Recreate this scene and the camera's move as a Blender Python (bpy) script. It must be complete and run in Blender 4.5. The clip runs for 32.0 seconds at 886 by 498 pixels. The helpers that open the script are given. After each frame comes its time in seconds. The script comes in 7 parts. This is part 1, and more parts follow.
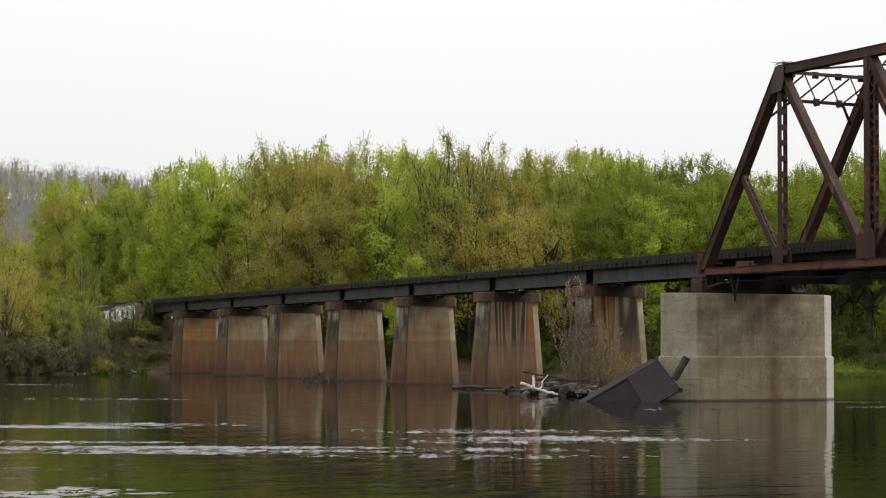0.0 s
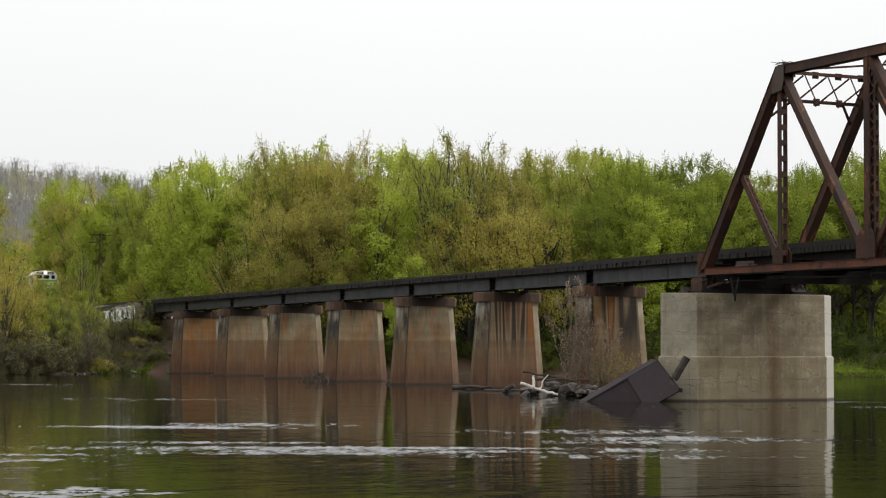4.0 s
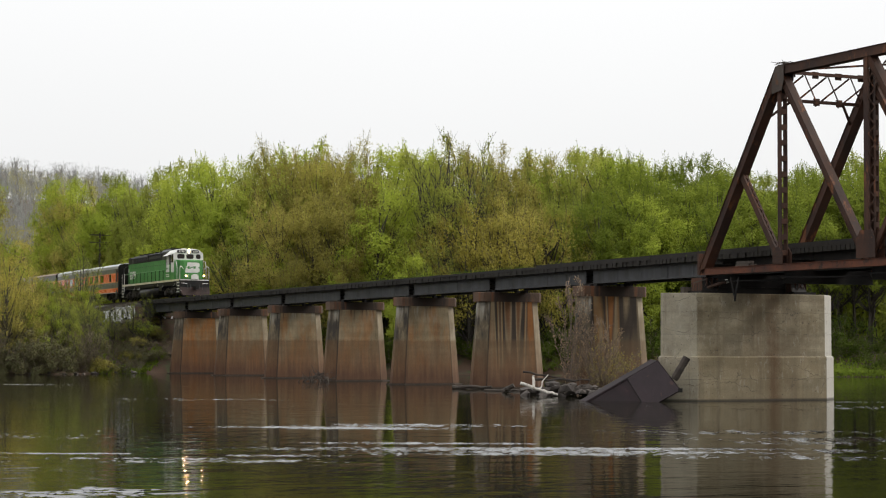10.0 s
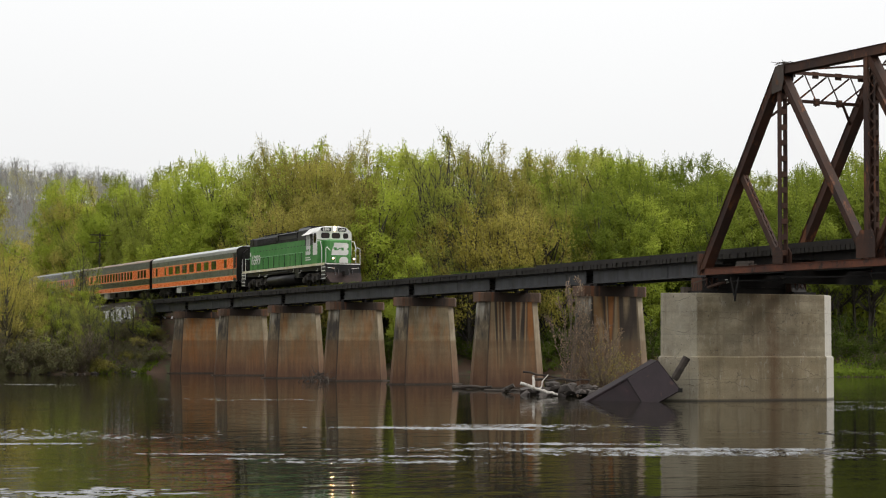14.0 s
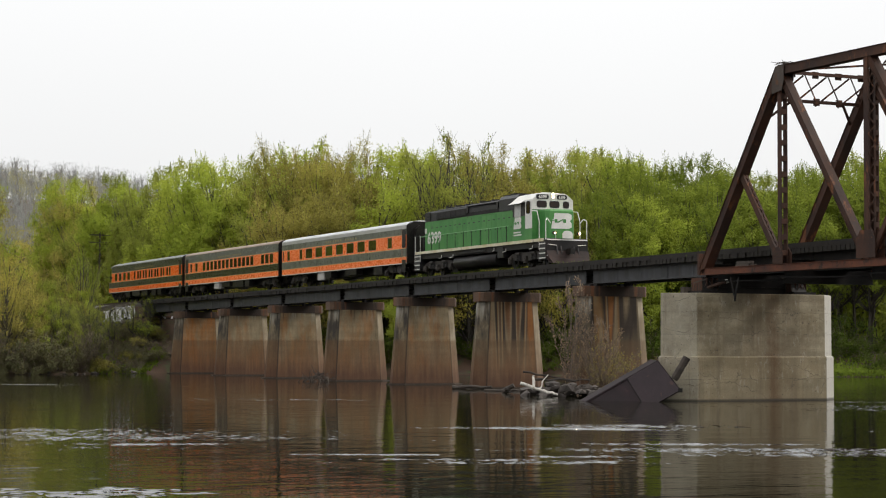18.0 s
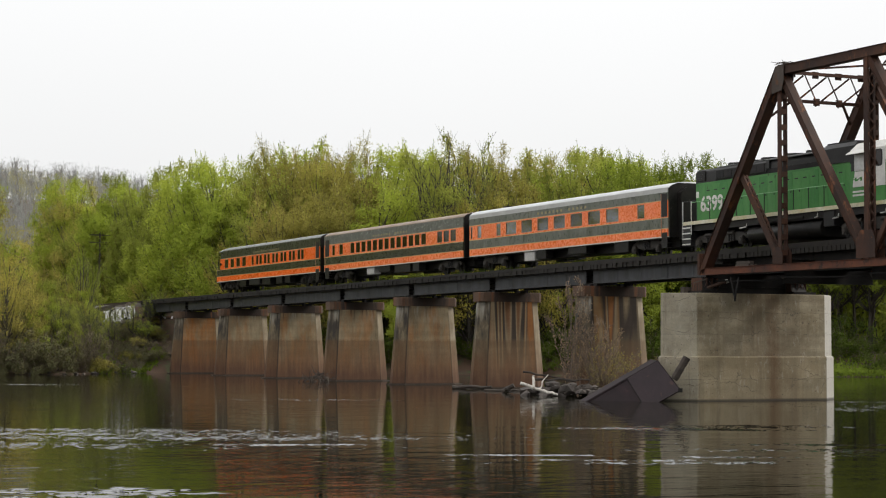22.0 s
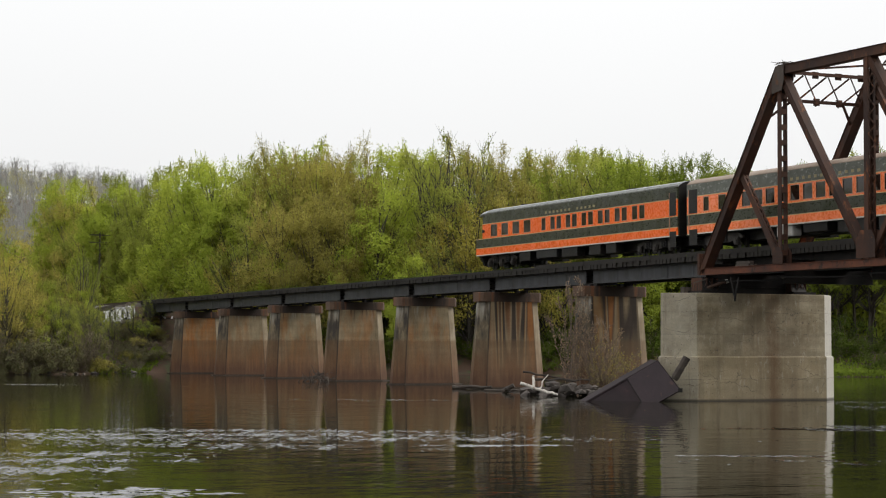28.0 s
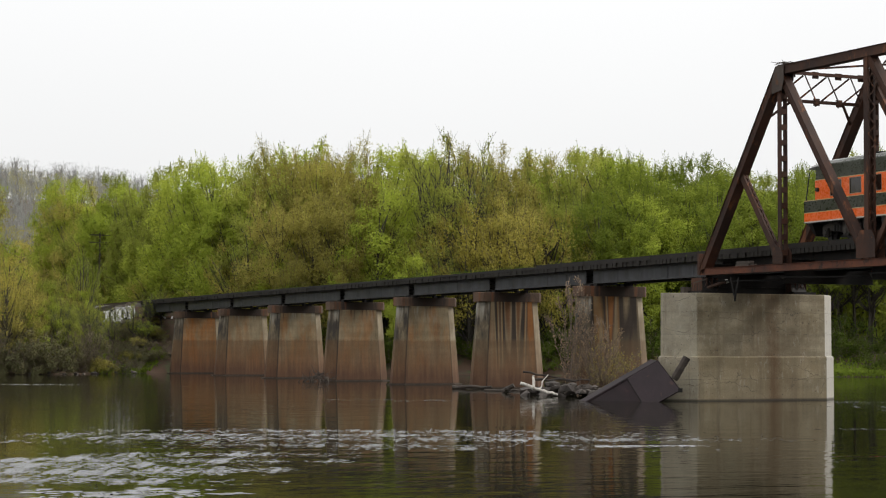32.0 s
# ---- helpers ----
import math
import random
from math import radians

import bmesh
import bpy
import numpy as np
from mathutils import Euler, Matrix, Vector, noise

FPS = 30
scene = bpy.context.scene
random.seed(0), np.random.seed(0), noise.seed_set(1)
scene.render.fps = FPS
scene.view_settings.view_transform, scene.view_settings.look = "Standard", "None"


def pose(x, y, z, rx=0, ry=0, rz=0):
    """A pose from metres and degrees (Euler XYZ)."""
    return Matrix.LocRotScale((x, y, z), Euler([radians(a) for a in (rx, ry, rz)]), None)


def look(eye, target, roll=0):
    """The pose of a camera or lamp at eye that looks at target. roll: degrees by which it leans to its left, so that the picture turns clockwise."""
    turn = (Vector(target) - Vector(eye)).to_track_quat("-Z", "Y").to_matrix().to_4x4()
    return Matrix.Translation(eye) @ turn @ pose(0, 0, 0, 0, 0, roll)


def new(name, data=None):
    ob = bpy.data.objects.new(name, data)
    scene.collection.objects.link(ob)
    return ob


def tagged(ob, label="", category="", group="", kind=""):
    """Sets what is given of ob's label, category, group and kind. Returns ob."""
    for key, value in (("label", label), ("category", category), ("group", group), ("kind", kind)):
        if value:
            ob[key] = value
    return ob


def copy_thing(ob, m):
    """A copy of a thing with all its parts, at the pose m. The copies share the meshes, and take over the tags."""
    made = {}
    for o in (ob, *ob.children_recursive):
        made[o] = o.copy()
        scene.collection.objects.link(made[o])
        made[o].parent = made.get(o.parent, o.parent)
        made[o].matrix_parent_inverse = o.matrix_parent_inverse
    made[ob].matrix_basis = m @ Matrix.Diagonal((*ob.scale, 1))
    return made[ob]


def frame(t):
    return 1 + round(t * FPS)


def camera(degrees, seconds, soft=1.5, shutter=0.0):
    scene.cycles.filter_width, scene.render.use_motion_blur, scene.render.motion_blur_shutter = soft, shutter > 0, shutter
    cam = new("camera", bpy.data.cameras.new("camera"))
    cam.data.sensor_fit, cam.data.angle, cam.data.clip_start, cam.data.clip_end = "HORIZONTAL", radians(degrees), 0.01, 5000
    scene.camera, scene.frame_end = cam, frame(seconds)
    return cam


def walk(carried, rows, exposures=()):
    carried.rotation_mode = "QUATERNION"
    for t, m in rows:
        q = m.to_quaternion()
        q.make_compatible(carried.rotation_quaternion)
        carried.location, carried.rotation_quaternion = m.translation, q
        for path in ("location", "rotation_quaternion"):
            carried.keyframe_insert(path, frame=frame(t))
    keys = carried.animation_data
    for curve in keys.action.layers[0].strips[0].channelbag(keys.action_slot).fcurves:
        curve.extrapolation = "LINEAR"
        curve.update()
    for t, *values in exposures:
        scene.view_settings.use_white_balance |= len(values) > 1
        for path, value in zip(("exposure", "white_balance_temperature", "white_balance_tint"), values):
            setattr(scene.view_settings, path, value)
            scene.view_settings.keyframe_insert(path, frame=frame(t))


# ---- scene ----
# ------------------------------------------------------------------ camera
cam = camera(25.27, 32.0, soft=1.1)
EYE = Vector((119.738, -60.177, 2.982))
_yaw, _pit = radians(25.418), radians(2.723)
_aim = EYE + Vector((-math.cos(_yaw) * math.cos(_pit), math.sin(_yaw) * math.cos(_pit), math.sin(_pit)))
STAND = look(EYE, _aim, 0.214)
walk(cam, [(0.0, STAND), (32.0, STAND)], [(0.0, 0.0, 6500, 10), (32.0, 0.0, 6500, 10)])

# ------------------------------------------------------------------ light: bright overcast afternoon
SUN_EL, SUN_AZ = radians(40), radians(74)      # azimuth from +X towards +Y
world = bpy.data.worlds.new("sky")
scene.world = world
world.use_nodes = True
_nt = world.node_tree
_bg = _nt.nodes["Background"]
_sky = _nt.nodes.new("ShaderNodeTexSky")
_sky.sky_type = "NISHITA"
_sky.sun_disc = False
_sky.sun_elevation, _sky.sun_rotation = SUN_EL, radians(90) - SUN_AZ
_sky.dust_density = 6.0
_mix = _nt.nodes.new("ShaderNodeMix")
_mix.data_type = "RGBA"
_mix.inputs[0].default_value = 0.93
_mix.inputs[7].default_value = (9.3, 9.34, 9.34, 1)      # the cloud sheet
_cl = _nt.nodes.new("ShaderNodeTexNoise")
_cl.inputs["Scale"].default_value = 1.6
_cl.inputs["Detail"].default_value = 3
_ramp = _nt.nodes.new("ShaderNodeMapRange")
_ramp.inputs[3].default_value, _ramp.inputs[4].default_value = 0.94, 1.05
_mul = _nt.nodes.new("ShaderNodeMix")
_mul.data_type, _mul.blend_type = "RGBA", "MULTIPLY"
_mul.inputs[0].default_value = 1.0
_nt.links.new(_cl.outputs[0], _ramp.inputs[0])
_nt.links.new(_sky.outputs[0], _mix.inputs[6])
_nt.links.new(_mix.outputs[2], _mul.inputs[6])
_nt.links.new(_ramp.outputs[0], _mul.inputs[7])
# an overcast sky grows brighter from the horizon to the zenith
_tc = _nt.nodes.new("ShaderNodeTexCoord")
_sep = _nt.nodes.new("ShaderNodeSeparateXYZ")
_cie = _nt.nodes.new("ShaderNodeMapRange")
_cie.inputs[3].default_value, _cie.inputs[4].default_value = 0.92, 2.1
_mul2 = _nt.nodes.new("ShaderNodeMix")
_mul2.data_type, _mul2.blend_type = "RGBA", "MULTIPLY"
_mul2.inputs[0].default_value = 1.0
_nt.links.new(_tc.outputs["Generated"], _sep.inputs[0])
_nt.links.new(_sep.outputs[2], _cie.inputs[0])
_nt.links.new(_mul.outputs[2], _mul2.inputs[6])
_nt.links.new(_cie.outputs[0], _mul2.inputs[7])
_nt.links.new(_mul2.outputs[2], _bg.inputs[0])
_bg.inputs[1].default_value = 0.1

sun = new("sun", bpy.data.lights.new("sun", "SUN"))
sun.data.energy, sun.data.angle, sun.data.color = 1.9, radians(12), (1.0, 0.95, 0.87)
_to = Vector((math.cos(SUN_EL) * math.cos(SUN_AZ), math.cos(SUN_EL) * math.sin(SUN_AZ), math.sin(SUN_EL)))
sun.matrix_world = look(_to * 300, (0, 0, 0))

# ------------------------------------------------------------------ materials


def nodes_of(name):
    m = bpy.data.materials.new(name)
    m.use_nodes = True
    nt = m.node_tree
    return m, nt, nt.nodes["Principled BSDF"]


def coords(nt, moving=True, stretch=(1, 1, 1)):
    """Coordinates at real size: the object's own, shifted by its random number."""
    tc = nt.nodes.new("ShaderNodeTexCoord")
    oi = nt.nodes.new("ShaderNodeObjectInfo")
    sc = nt.nodes.new("ShaderNodeVectorMath")
    sc.operation = "MULTIPLY_ADD"
    sc.inputs[1].default_value = stretch
    mu = nt.nodes.new("ShaderNodeMath")
    mu.operation = "MULTIPLY"
    mu.inputs[1].default_value = 57.0
    nt.links.new(oi.outputs["Random"], mu.inputs[0])
    nt.links.new(tc.outputs["Object"], sc.inputs[0])
    nt.links.new(mu.outputs[0], sc.inputs[2])
    return sc.outputs[0]


def noise_node(nt, vec, scale, detail=4, rough=0.6):
    n = nt.nodes.new("ShaderNodeTexNoise")
    n.inputs["Scale"].default_value, n.inputs["Detail"].default_value = scale, detail
    n.inputs["Roughness"].default_value = rough
    nt.links.new(vec, n.inputs["Vector"])
    return n.outputs[0]


def remap(nt, val, a, b, c=0.0, d=1.0):
    r = nt.nodes.new("ShaderNodeMapRange")
    for i, v in zip((1, 2, 3, 4), (a, b, c, d)):
        r.inputs[i].default_value = v
    nt.links.new(val, r.inputs[0])
    return r.outputs[0]


def mixc(nt, fac, a, b, mode="MIX"):
    m = nt.nodes.new("ShaderNodeMix")
    m.data_type, m.blend_type = "RGBA", mode
    for sock, v in ((m.inputs[0], fac), (m.inputs[6], a), (m.inputs[7], b)):
        if isinstance(v, (tuple, float, int)):
            sock.default_value = (*v, 1) if isinstance(v, tuple) else v
        else:
            nt.links.new(v, sock)
    return m.outputs[2]


def bump(nt, bsdf, height, strength, dist=0.02):
    b = nt.nodes.new("ShaderNodeBump")
    b.inputs["Strength"].default_value, b.inputs["Distance"].default_value = strength, dist
    nt.links.new(height, b.inputs["Height"])
    nt.links.new(b.outputs[0], bsdf.inputs["Normal"])


def worn(name, base, other, wear=None, scale=1.2, grain=14, rough=0.7, metal=0.0, amount=0.5, wear_lo=0.58, relief=0.3, stretch=(1, 1, 1), spec=0.5, speck=0.22, dent=0.0):
    """A surface of two tones with grain, and patches of wear with edges of their own."""
    m, nt, b = nodes_of(name)
    v = coords(nt, stretch=stretch)
    big = noise_node(nt, v, scale, 5)
    fine = noise_node(nt, v, grain, 4)
    col = mixc(nt, remap(nt, big, 0.35, 0.65, 0, amount * 2 if amount < .5 else 1), base, other)
    col = mixc(nt, 1.0, col, remap(nt, fine, 0.25, 0.75, 1 - speck, 1 + speck), "MULTIPLY")
    if wear:
        w = noise_node(nt, v, scale * 2.3, 8, 0.7)
        col = mixc(nt, remap(nt, w, wear_lo, wear_lo + 0.06), col, wear)
    nt.links.new(col, b.inputs["Base Color"])
    nt.links.new(remap(nt, fine, 0.2, 0.8, rough - 0.1, min(1, rough + 0.1)), b.inputs["Roughness"])
    b.inputs["Metallic"].default_value = metal
    b.inputs["Specular IOR Level"].default_value = spec
    bump(nt, b, fine, relief)
    if dent:
        # sheet metal that bulges between its ribs
        d = nt.nodes.new("ShaderNodeBump")
        d.inputs["Strength"].default_value, d.inputs["Distance"].default_value = 1.0, dent
        nt.links.new(noise_node(nt, coords(nt, stretch=(1, 1, .55)), 1.7, 1, .4), d.inputs["Height"])
        nt.links.new(d.outputs[0], b.inputs["Normal"].links[0].from_node.inputs["Normal"])
    return m


def ramp_of(nt, val, stops):
    r = nt.nodes.new("ShaderNodeValToRGB")
    e = r.color_ramp.elements
    e[0].position, e[0].color = stops[0][0], (*stops[0][1], 1)
    e[1].position, e[1].color = stops[-1][0], (*stops[-1][1], 1)
    for p, c in stops[1:-1]:
        e.new(p).color = (*c, 1)
    nt.links.new(val, r.inputs[0])
    return r.outputs[0]


def pier_concrete(name, lanes, warm):
    """Old pier concrete: tan faces with rust, silt-brown below a flood line, blotched noses painted dark upstream and
    lit pale downstream; lanes: soot, rust and lime washed down from the deck.
    """
    m, nt, b = nodes_of(name)
    v = coords(nt)
    tc = nt.nodes.new("ShaderNodeTexCoord")
    sep = nt.nodes.new("ShaderNodeSeparateXYZ")
    nt.links.new(tc.outputs["Object"], sep.inputs[0])
    oi = nt.nodes.new("ShaderNodeObjectInfo")
    z = sep.outputs[2]

    def math2(op, x, y):
        n = nt.nodes.new("ShaderNodeMath")
        n.operation = op
        for i, q in enumerate((x, y)):
            if isinstance(q, (int, float)):
                n.inputs[i].default_value = q
            else:
                nt.links.new(q, n.inputs[i])
        return n.outputs[0]

    big = noise_node(nt, coords(nt, stretch=(1, 1, .7)), .75, 5, .6)
    fine = noise_node(nt, v, 9, 6, .7)
    fray = noise_node(nt, coords(nt, stretch=(1.6, 1.6, .12)), 2.2, 4, .6)
    # the broad faces
    col = mixc(nt, remap(nt, big, .36, .64), (.165, .124, .068), (.25, .20, .122))
    rustp = math2("MULTIPLY", remap(nt, noise_node(nt, coords(nt, stretch=(1.0, 1.0, .3)), .95, 5, .65), .30 if warm > .9 else .46, .62), remap(nt, oi.outputs["Random"], 0, 1, warm * (.9 if warm > .9 else .6), warm))
    col = mixc(nt, rustp, col, (.27, .098, .014))
    lime = math2("MULTIPLY", remap(nt, noise_node(nt, coords(nt, stretch=(1.0, 1.0, .25)), 2.1, 4, .6), .54, .63, 0, .7), remap(nt, z, 4.2, 5.4))
    col = mixc(nt, lime, col, (.27, .245, .19))
    if lanes:
        lane = noise_node(nt, coords(nt, stretch=(1.0, 1.0, .02)), 1.15, .8, .5)
        wash = ramp_of(nt, lane, RUNS)
        col = mixc(nt, remap(nt, math2("ADD", z, remap(nt, fray, .3, .7, -.9, .9)), 1.0, 3.8, .25, lanes), col, wash)
    else:
        soot = math2("MULTIPLY", remap(nt, fray, .48, .64, 0, .85), remap(nt, math2("ADD", z, remap(nt, fray, .3, .7, -.6, .6)), 4.6, 6.0))
        col = mixc(nt, soot, col, (.05, .030, .018))
    lift = noise_node(nt, coords(nt, stretch=(.05, .05, 1.0)), 2.6, 3, .6)
    col = mixc(nt, 1.0, col, remap(nt, lift, .3, .7, .86, 1.1), "MULTIPLY")
    # noses grey above with black and bleached blotches; shade upstream, light downstream painted in
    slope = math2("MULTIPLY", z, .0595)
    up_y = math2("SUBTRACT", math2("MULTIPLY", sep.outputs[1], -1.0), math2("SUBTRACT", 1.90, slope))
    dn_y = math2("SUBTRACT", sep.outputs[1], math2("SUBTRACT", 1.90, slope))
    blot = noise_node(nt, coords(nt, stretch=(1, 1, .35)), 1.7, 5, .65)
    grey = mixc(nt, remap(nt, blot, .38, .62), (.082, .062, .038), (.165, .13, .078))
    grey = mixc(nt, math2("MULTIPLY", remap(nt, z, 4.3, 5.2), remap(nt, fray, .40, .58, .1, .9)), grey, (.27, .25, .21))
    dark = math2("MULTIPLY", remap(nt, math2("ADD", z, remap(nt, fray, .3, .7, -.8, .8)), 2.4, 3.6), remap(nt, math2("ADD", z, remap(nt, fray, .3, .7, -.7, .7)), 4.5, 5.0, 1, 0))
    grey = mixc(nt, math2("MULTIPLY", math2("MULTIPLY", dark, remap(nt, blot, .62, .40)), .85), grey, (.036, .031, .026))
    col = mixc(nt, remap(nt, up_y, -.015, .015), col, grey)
    # downstream noses: the light from that side, painted as a pale tone
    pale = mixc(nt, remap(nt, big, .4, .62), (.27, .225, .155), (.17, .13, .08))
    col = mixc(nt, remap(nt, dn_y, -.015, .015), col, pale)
    # silt and rust of the floods, over faces and noses, redder towards the water
    low = math2("ADD", z, remap(nt, fine, .3, .7, -.06, .06))
    silt = mixc(nt, remap(nt, big, .34, .66), (.132, .066, .022), (.100, .055, .024))
    col = mixc(nt, remap(nt, low, 3.08, 3.28, .38 if lanes else .62, 0), col, silt)
    mid = math2("ADD", z, remap(nt, blot, .3, .7, -.5, .5))
    col = mixc(nt, remap(nt, mid, 1.2, 2.7, .5, 0), col, (.118, .050, .020))
    foot = math2("ADD", z, remap(nt, fray, .3, .7, -.25, .25))
    col = mixc(nt, remap(nt, foot, .5, 1.4, .7, 0), col, (.072, .032, .017))
    # black joints where the noses meet the faces
    for edge, much in ((up_y, .8), (dn_y, .5)):
        near_ = math2("ABSOLUTE", edge, 0)
        col = mixc(nt, math2("MULTIPLY", remap(nt, near_, .02, .075, much, 0), remap(nt, fray, .35, .55, .35, 1)), col, (.022, .016, .012))
    col = mixc(nt, 1.0, col, remap(nt, fray, .3, .7, .80, 1.18), "MULTIPLY")
    # wet foot, cracks, grain
    crack = noise_node(nt, v, 2.4, 8, .75)
    col = mixc(nt, remap(nt, crack, .61, .70, 0, .4), col, (.06, .045, .03))
    col = mixc(nt, remap(nt, z, .05, .16, .85, 0), col, (.022, .018, .015))
    col = mixc(nt, 1.0, col, remap(nt, fine, .25, .75, .86, 1.13), "MULTIPLY")
    nt.links.new(col, b.inputs["Base Color"])
    b.inputs["Roughness"].default_value = .9
    bump(nt, b, fine, .35, .02)
    return m


RUNS = ((.30, (.20, .078, .014)), (.40, (.19, .070, .013)), (.43, (.06, .030, .014)), (.465, (.20, .155, .09)), (.495, (.16, .085, .028)), (.525, (.014, .010, .008)), (.575, (.024, .015, .010)), (.60, (.18, .135, .078)), (.64, (.12, .050, .014)), (.70, (.07, .034, .014)))


def concrete(name, base, rust, streak=0.5, runs=0.0):
    """Old concrete: form-board bands, and streaks of rust that run down."""
    m, nt, b = nodes_of(name)
    v = coords(nt)
    tc = nt.nodes.new("ShaderNodeTexCoord")
    sep = nt.nodes.new("ShaderNodeSeparateXYZ")
    nt.links.new(tc.outputs["Object"], sep.inputs[0])
    big = noise_node(nt, v, 0.7, 6)
    fine = noise_node(nt, v, 9, 6, 0.7)
    vs = coords(nt, stretch=(1.0, 1.0, 0.07))
    run = noise_node(nt, vs, 1.6, 5, 0.6)
    run2 = noise_node(nt, vs, 5.0, 3, 0.6)
    hz = coords(nt, stretch=(0.05, 0.05, 1.0))
    lift = noise_node(nt, hz, 1.5, 3, 0.6)
    col = mixc(nt, remap(nt, big, 0.35, 0.7), base, tuple(c * 0.72 for c in base))
    col = mixc(nt, 1.0, col, remap(nt, lift, 0.3, 0.7, 0.84, 1.12), "MULTIPLY")
    # what has run down the face: rust, soot, lime
    col = mixc(nt, remap(nt, run, 0.62 - 0.2 * streak, 0.70 - 0.15 * streak, 0, 0.85), col, rust)
    col = mixc(nt, remap(nt, run2, 0.56, 0.72, 0, 0.35), col, tuple(c * 0.4 for c in base))
    if runs:
        # tongues of soot, rust and lime washed down from the deck, one beside the other
        lane = noise_node(nt, coords(nt, stretch=(1.0, 1.0, 0.03)), 0.8, 2.2, 0.55)
        col = mixc(nt, runs, col, ramp_of(nt, lane, RUNS))
    crack = noise_node(nt, v, 2.2, 8, 0.75)
    col = mixc(nt, remap(nt, crack, 0.60, 0.70, 0, 0.4), col, tuple(c * 0.35 for c in base))
    # a wet, dark foot at the water
    col = mixc(nt, remap(nt, sep.outputs[2], 0.05, 0.14, 0.8, 0.0), col, (0.03, 0.026, 0.02))
    col = mixc(nt, 1.0, col, remap(nt, fine, 0.25, 0.75, 0.82, 1.15), "MULTIPLY")
    nt.links.new(col, b.inputs["Base Color"])
    b.inputs["Roughness"].default_value = 0.88
    bump(nt, b, fine, 0.35, 0.02)
    return m


def cap_concrete(name):
    """Pier cap: rust-brown ends; soot and oil over its middle, with the girders' shade painted in."""
    m, nt, b = nodes_of(name)
    tc = nt.nodes.new("ShaderNodeTexCoord")
    sep = nt.nodes.new("ShaderNodeSeparateXYZ")
    nt.links.new(tc.outputs["Object"], sep.inputs[0])
    v = coords(nt)
    big, fine = noise_node(nt, v, 1.1, 5), noise_node(nt, v, 9, 6, .7)
    run = noise_node(nt, coords(nt, stretch=(1.4, 1.4, .15)), 1.8, 4, .6)
    col = mixc(nt, remap(nt, big, .35, .65), (.10, .058, .034), (.07, .045, .031))
    col = mixc(nt, remap(nt, run, .5, .64, 0, .7), col, (.15, .052, .018))
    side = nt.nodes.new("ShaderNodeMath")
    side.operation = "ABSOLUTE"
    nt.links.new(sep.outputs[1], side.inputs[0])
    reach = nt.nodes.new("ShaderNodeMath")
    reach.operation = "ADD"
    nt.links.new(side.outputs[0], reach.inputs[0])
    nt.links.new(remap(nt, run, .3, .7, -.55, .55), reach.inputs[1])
    # soot in the middle, darkened further as the girders' shade
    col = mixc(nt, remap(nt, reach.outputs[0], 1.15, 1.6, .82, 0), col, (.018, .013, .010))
    col = mixc(nt, 1.0, col, remap(nt, fine, .25, .75, .84, 1.15), "MULTIPLY")
    nt.links.new(col, b.inputs["Base Color"])
    b.inputs["Roughness"].default_value = .9
    bump(nt, b, fine, .35, .02)
    return m


def foliage(name, a, b_, c, see=0.47):
    m = bpy.data.materials.new(name)
    m.use_nodes = True
    nt = m.node_tree
    nt.nodes.clear()
    out = nt.nodes.new("ShaderNodeOutputMaterial")
    ge = nt.nodes.new("ShaderNodeNewGeometry")
    oi = nt.nodes.new("ShaderNodeObjectInfo")
    r = nt.nodes.new("ShaderNodeValToRGB")
    r.color_ramp.elements[0].color, r.color_ramp.elements[1].color = (*a, 1), (*c, 1)
    r.color_ramp.elements.new(0.5).color = (*b_, 1)
    s = nt.nodes.new("ShaderNodeMath")
    s.operation = "MULTIPLY_ADD"
    s.inputs[1].default_value = 0.22
    nt.links.new(ge.outputs["Random Per Island"], s.inputs[0])
    nt.links.new(remap(nt, oi.outputs["Random"], 0, 1, 0.14, 0.64), s.inputs[2])
    nt.links.new(s.outputs[0], r.inputs[0])
    d, t, mx = (nt.nodes.new("ShaderNode" + n) for n in ("BsdfDiffuse", "BsdfTranslucent", "MixShader"))
    mx.inputs[0].default_value = see
    nt.links.new(r.outputs[0], d.inputs[0])
    nt.links.new(r.outputs[0], t.inputs[0])
    nt.links.new(d.outputs[0], mx.inputs[1])
    nt.links.new(t.outputs[0], mx.inputs[2])
    nt.links.new(mx.outputs[0], out.inputs[0])
    return m


def plain(name, col, rough=0.6, metal=0.0, glow=0.0):
    m, nt, b = nodes_of(name)
    v = coords(nt)
    f = noise_node(nt, v, 6, 5)
    nt.links.new(mixc(nt, 1.0, col, remap(nt, f, 0.25, 0.75, 0.82, 1.15), "MULTIPLY"), b.inputs["Base Color"])
    b.inputs["Roughness"].default_value, b.inputs["Metallic"].default_value = rough, metal
    if glow:
        b.inputs["Emission Color"].default_value = (1.0, 0.52, 0.22, 1)
        b.inputs["Emission Strength"].default_value = glow
    return m


M_RUST = worn("rusty_truss_steel", (0.066, 0.027, 0.014), (0.028, 0.015, 0.011), (0.135, 0.05, 0.02), 0.55, 12, 0.75, 0.0, wear_lo=0.57, spec=0.3, stretch=(1, 1, .4))
M_RUSTLIT = worn("bright_rust_steel", (0.125, 0.042, 0.02), (0.055, 0.022, 0.014), (0.028, 0.016, 0.012), 0.6, 10, 0.75, 0.0, spec=0.3, wear_lo=0.55)
M_HIP = worn("grey_brown_plate", (0.075, 0.06, 0.05), (0.05, 0.034, 0.026), (0.10, 0.045, 0.022), 0.8, 12, 0.75, 0.0, wear_lo=0.58, spec=0.3)
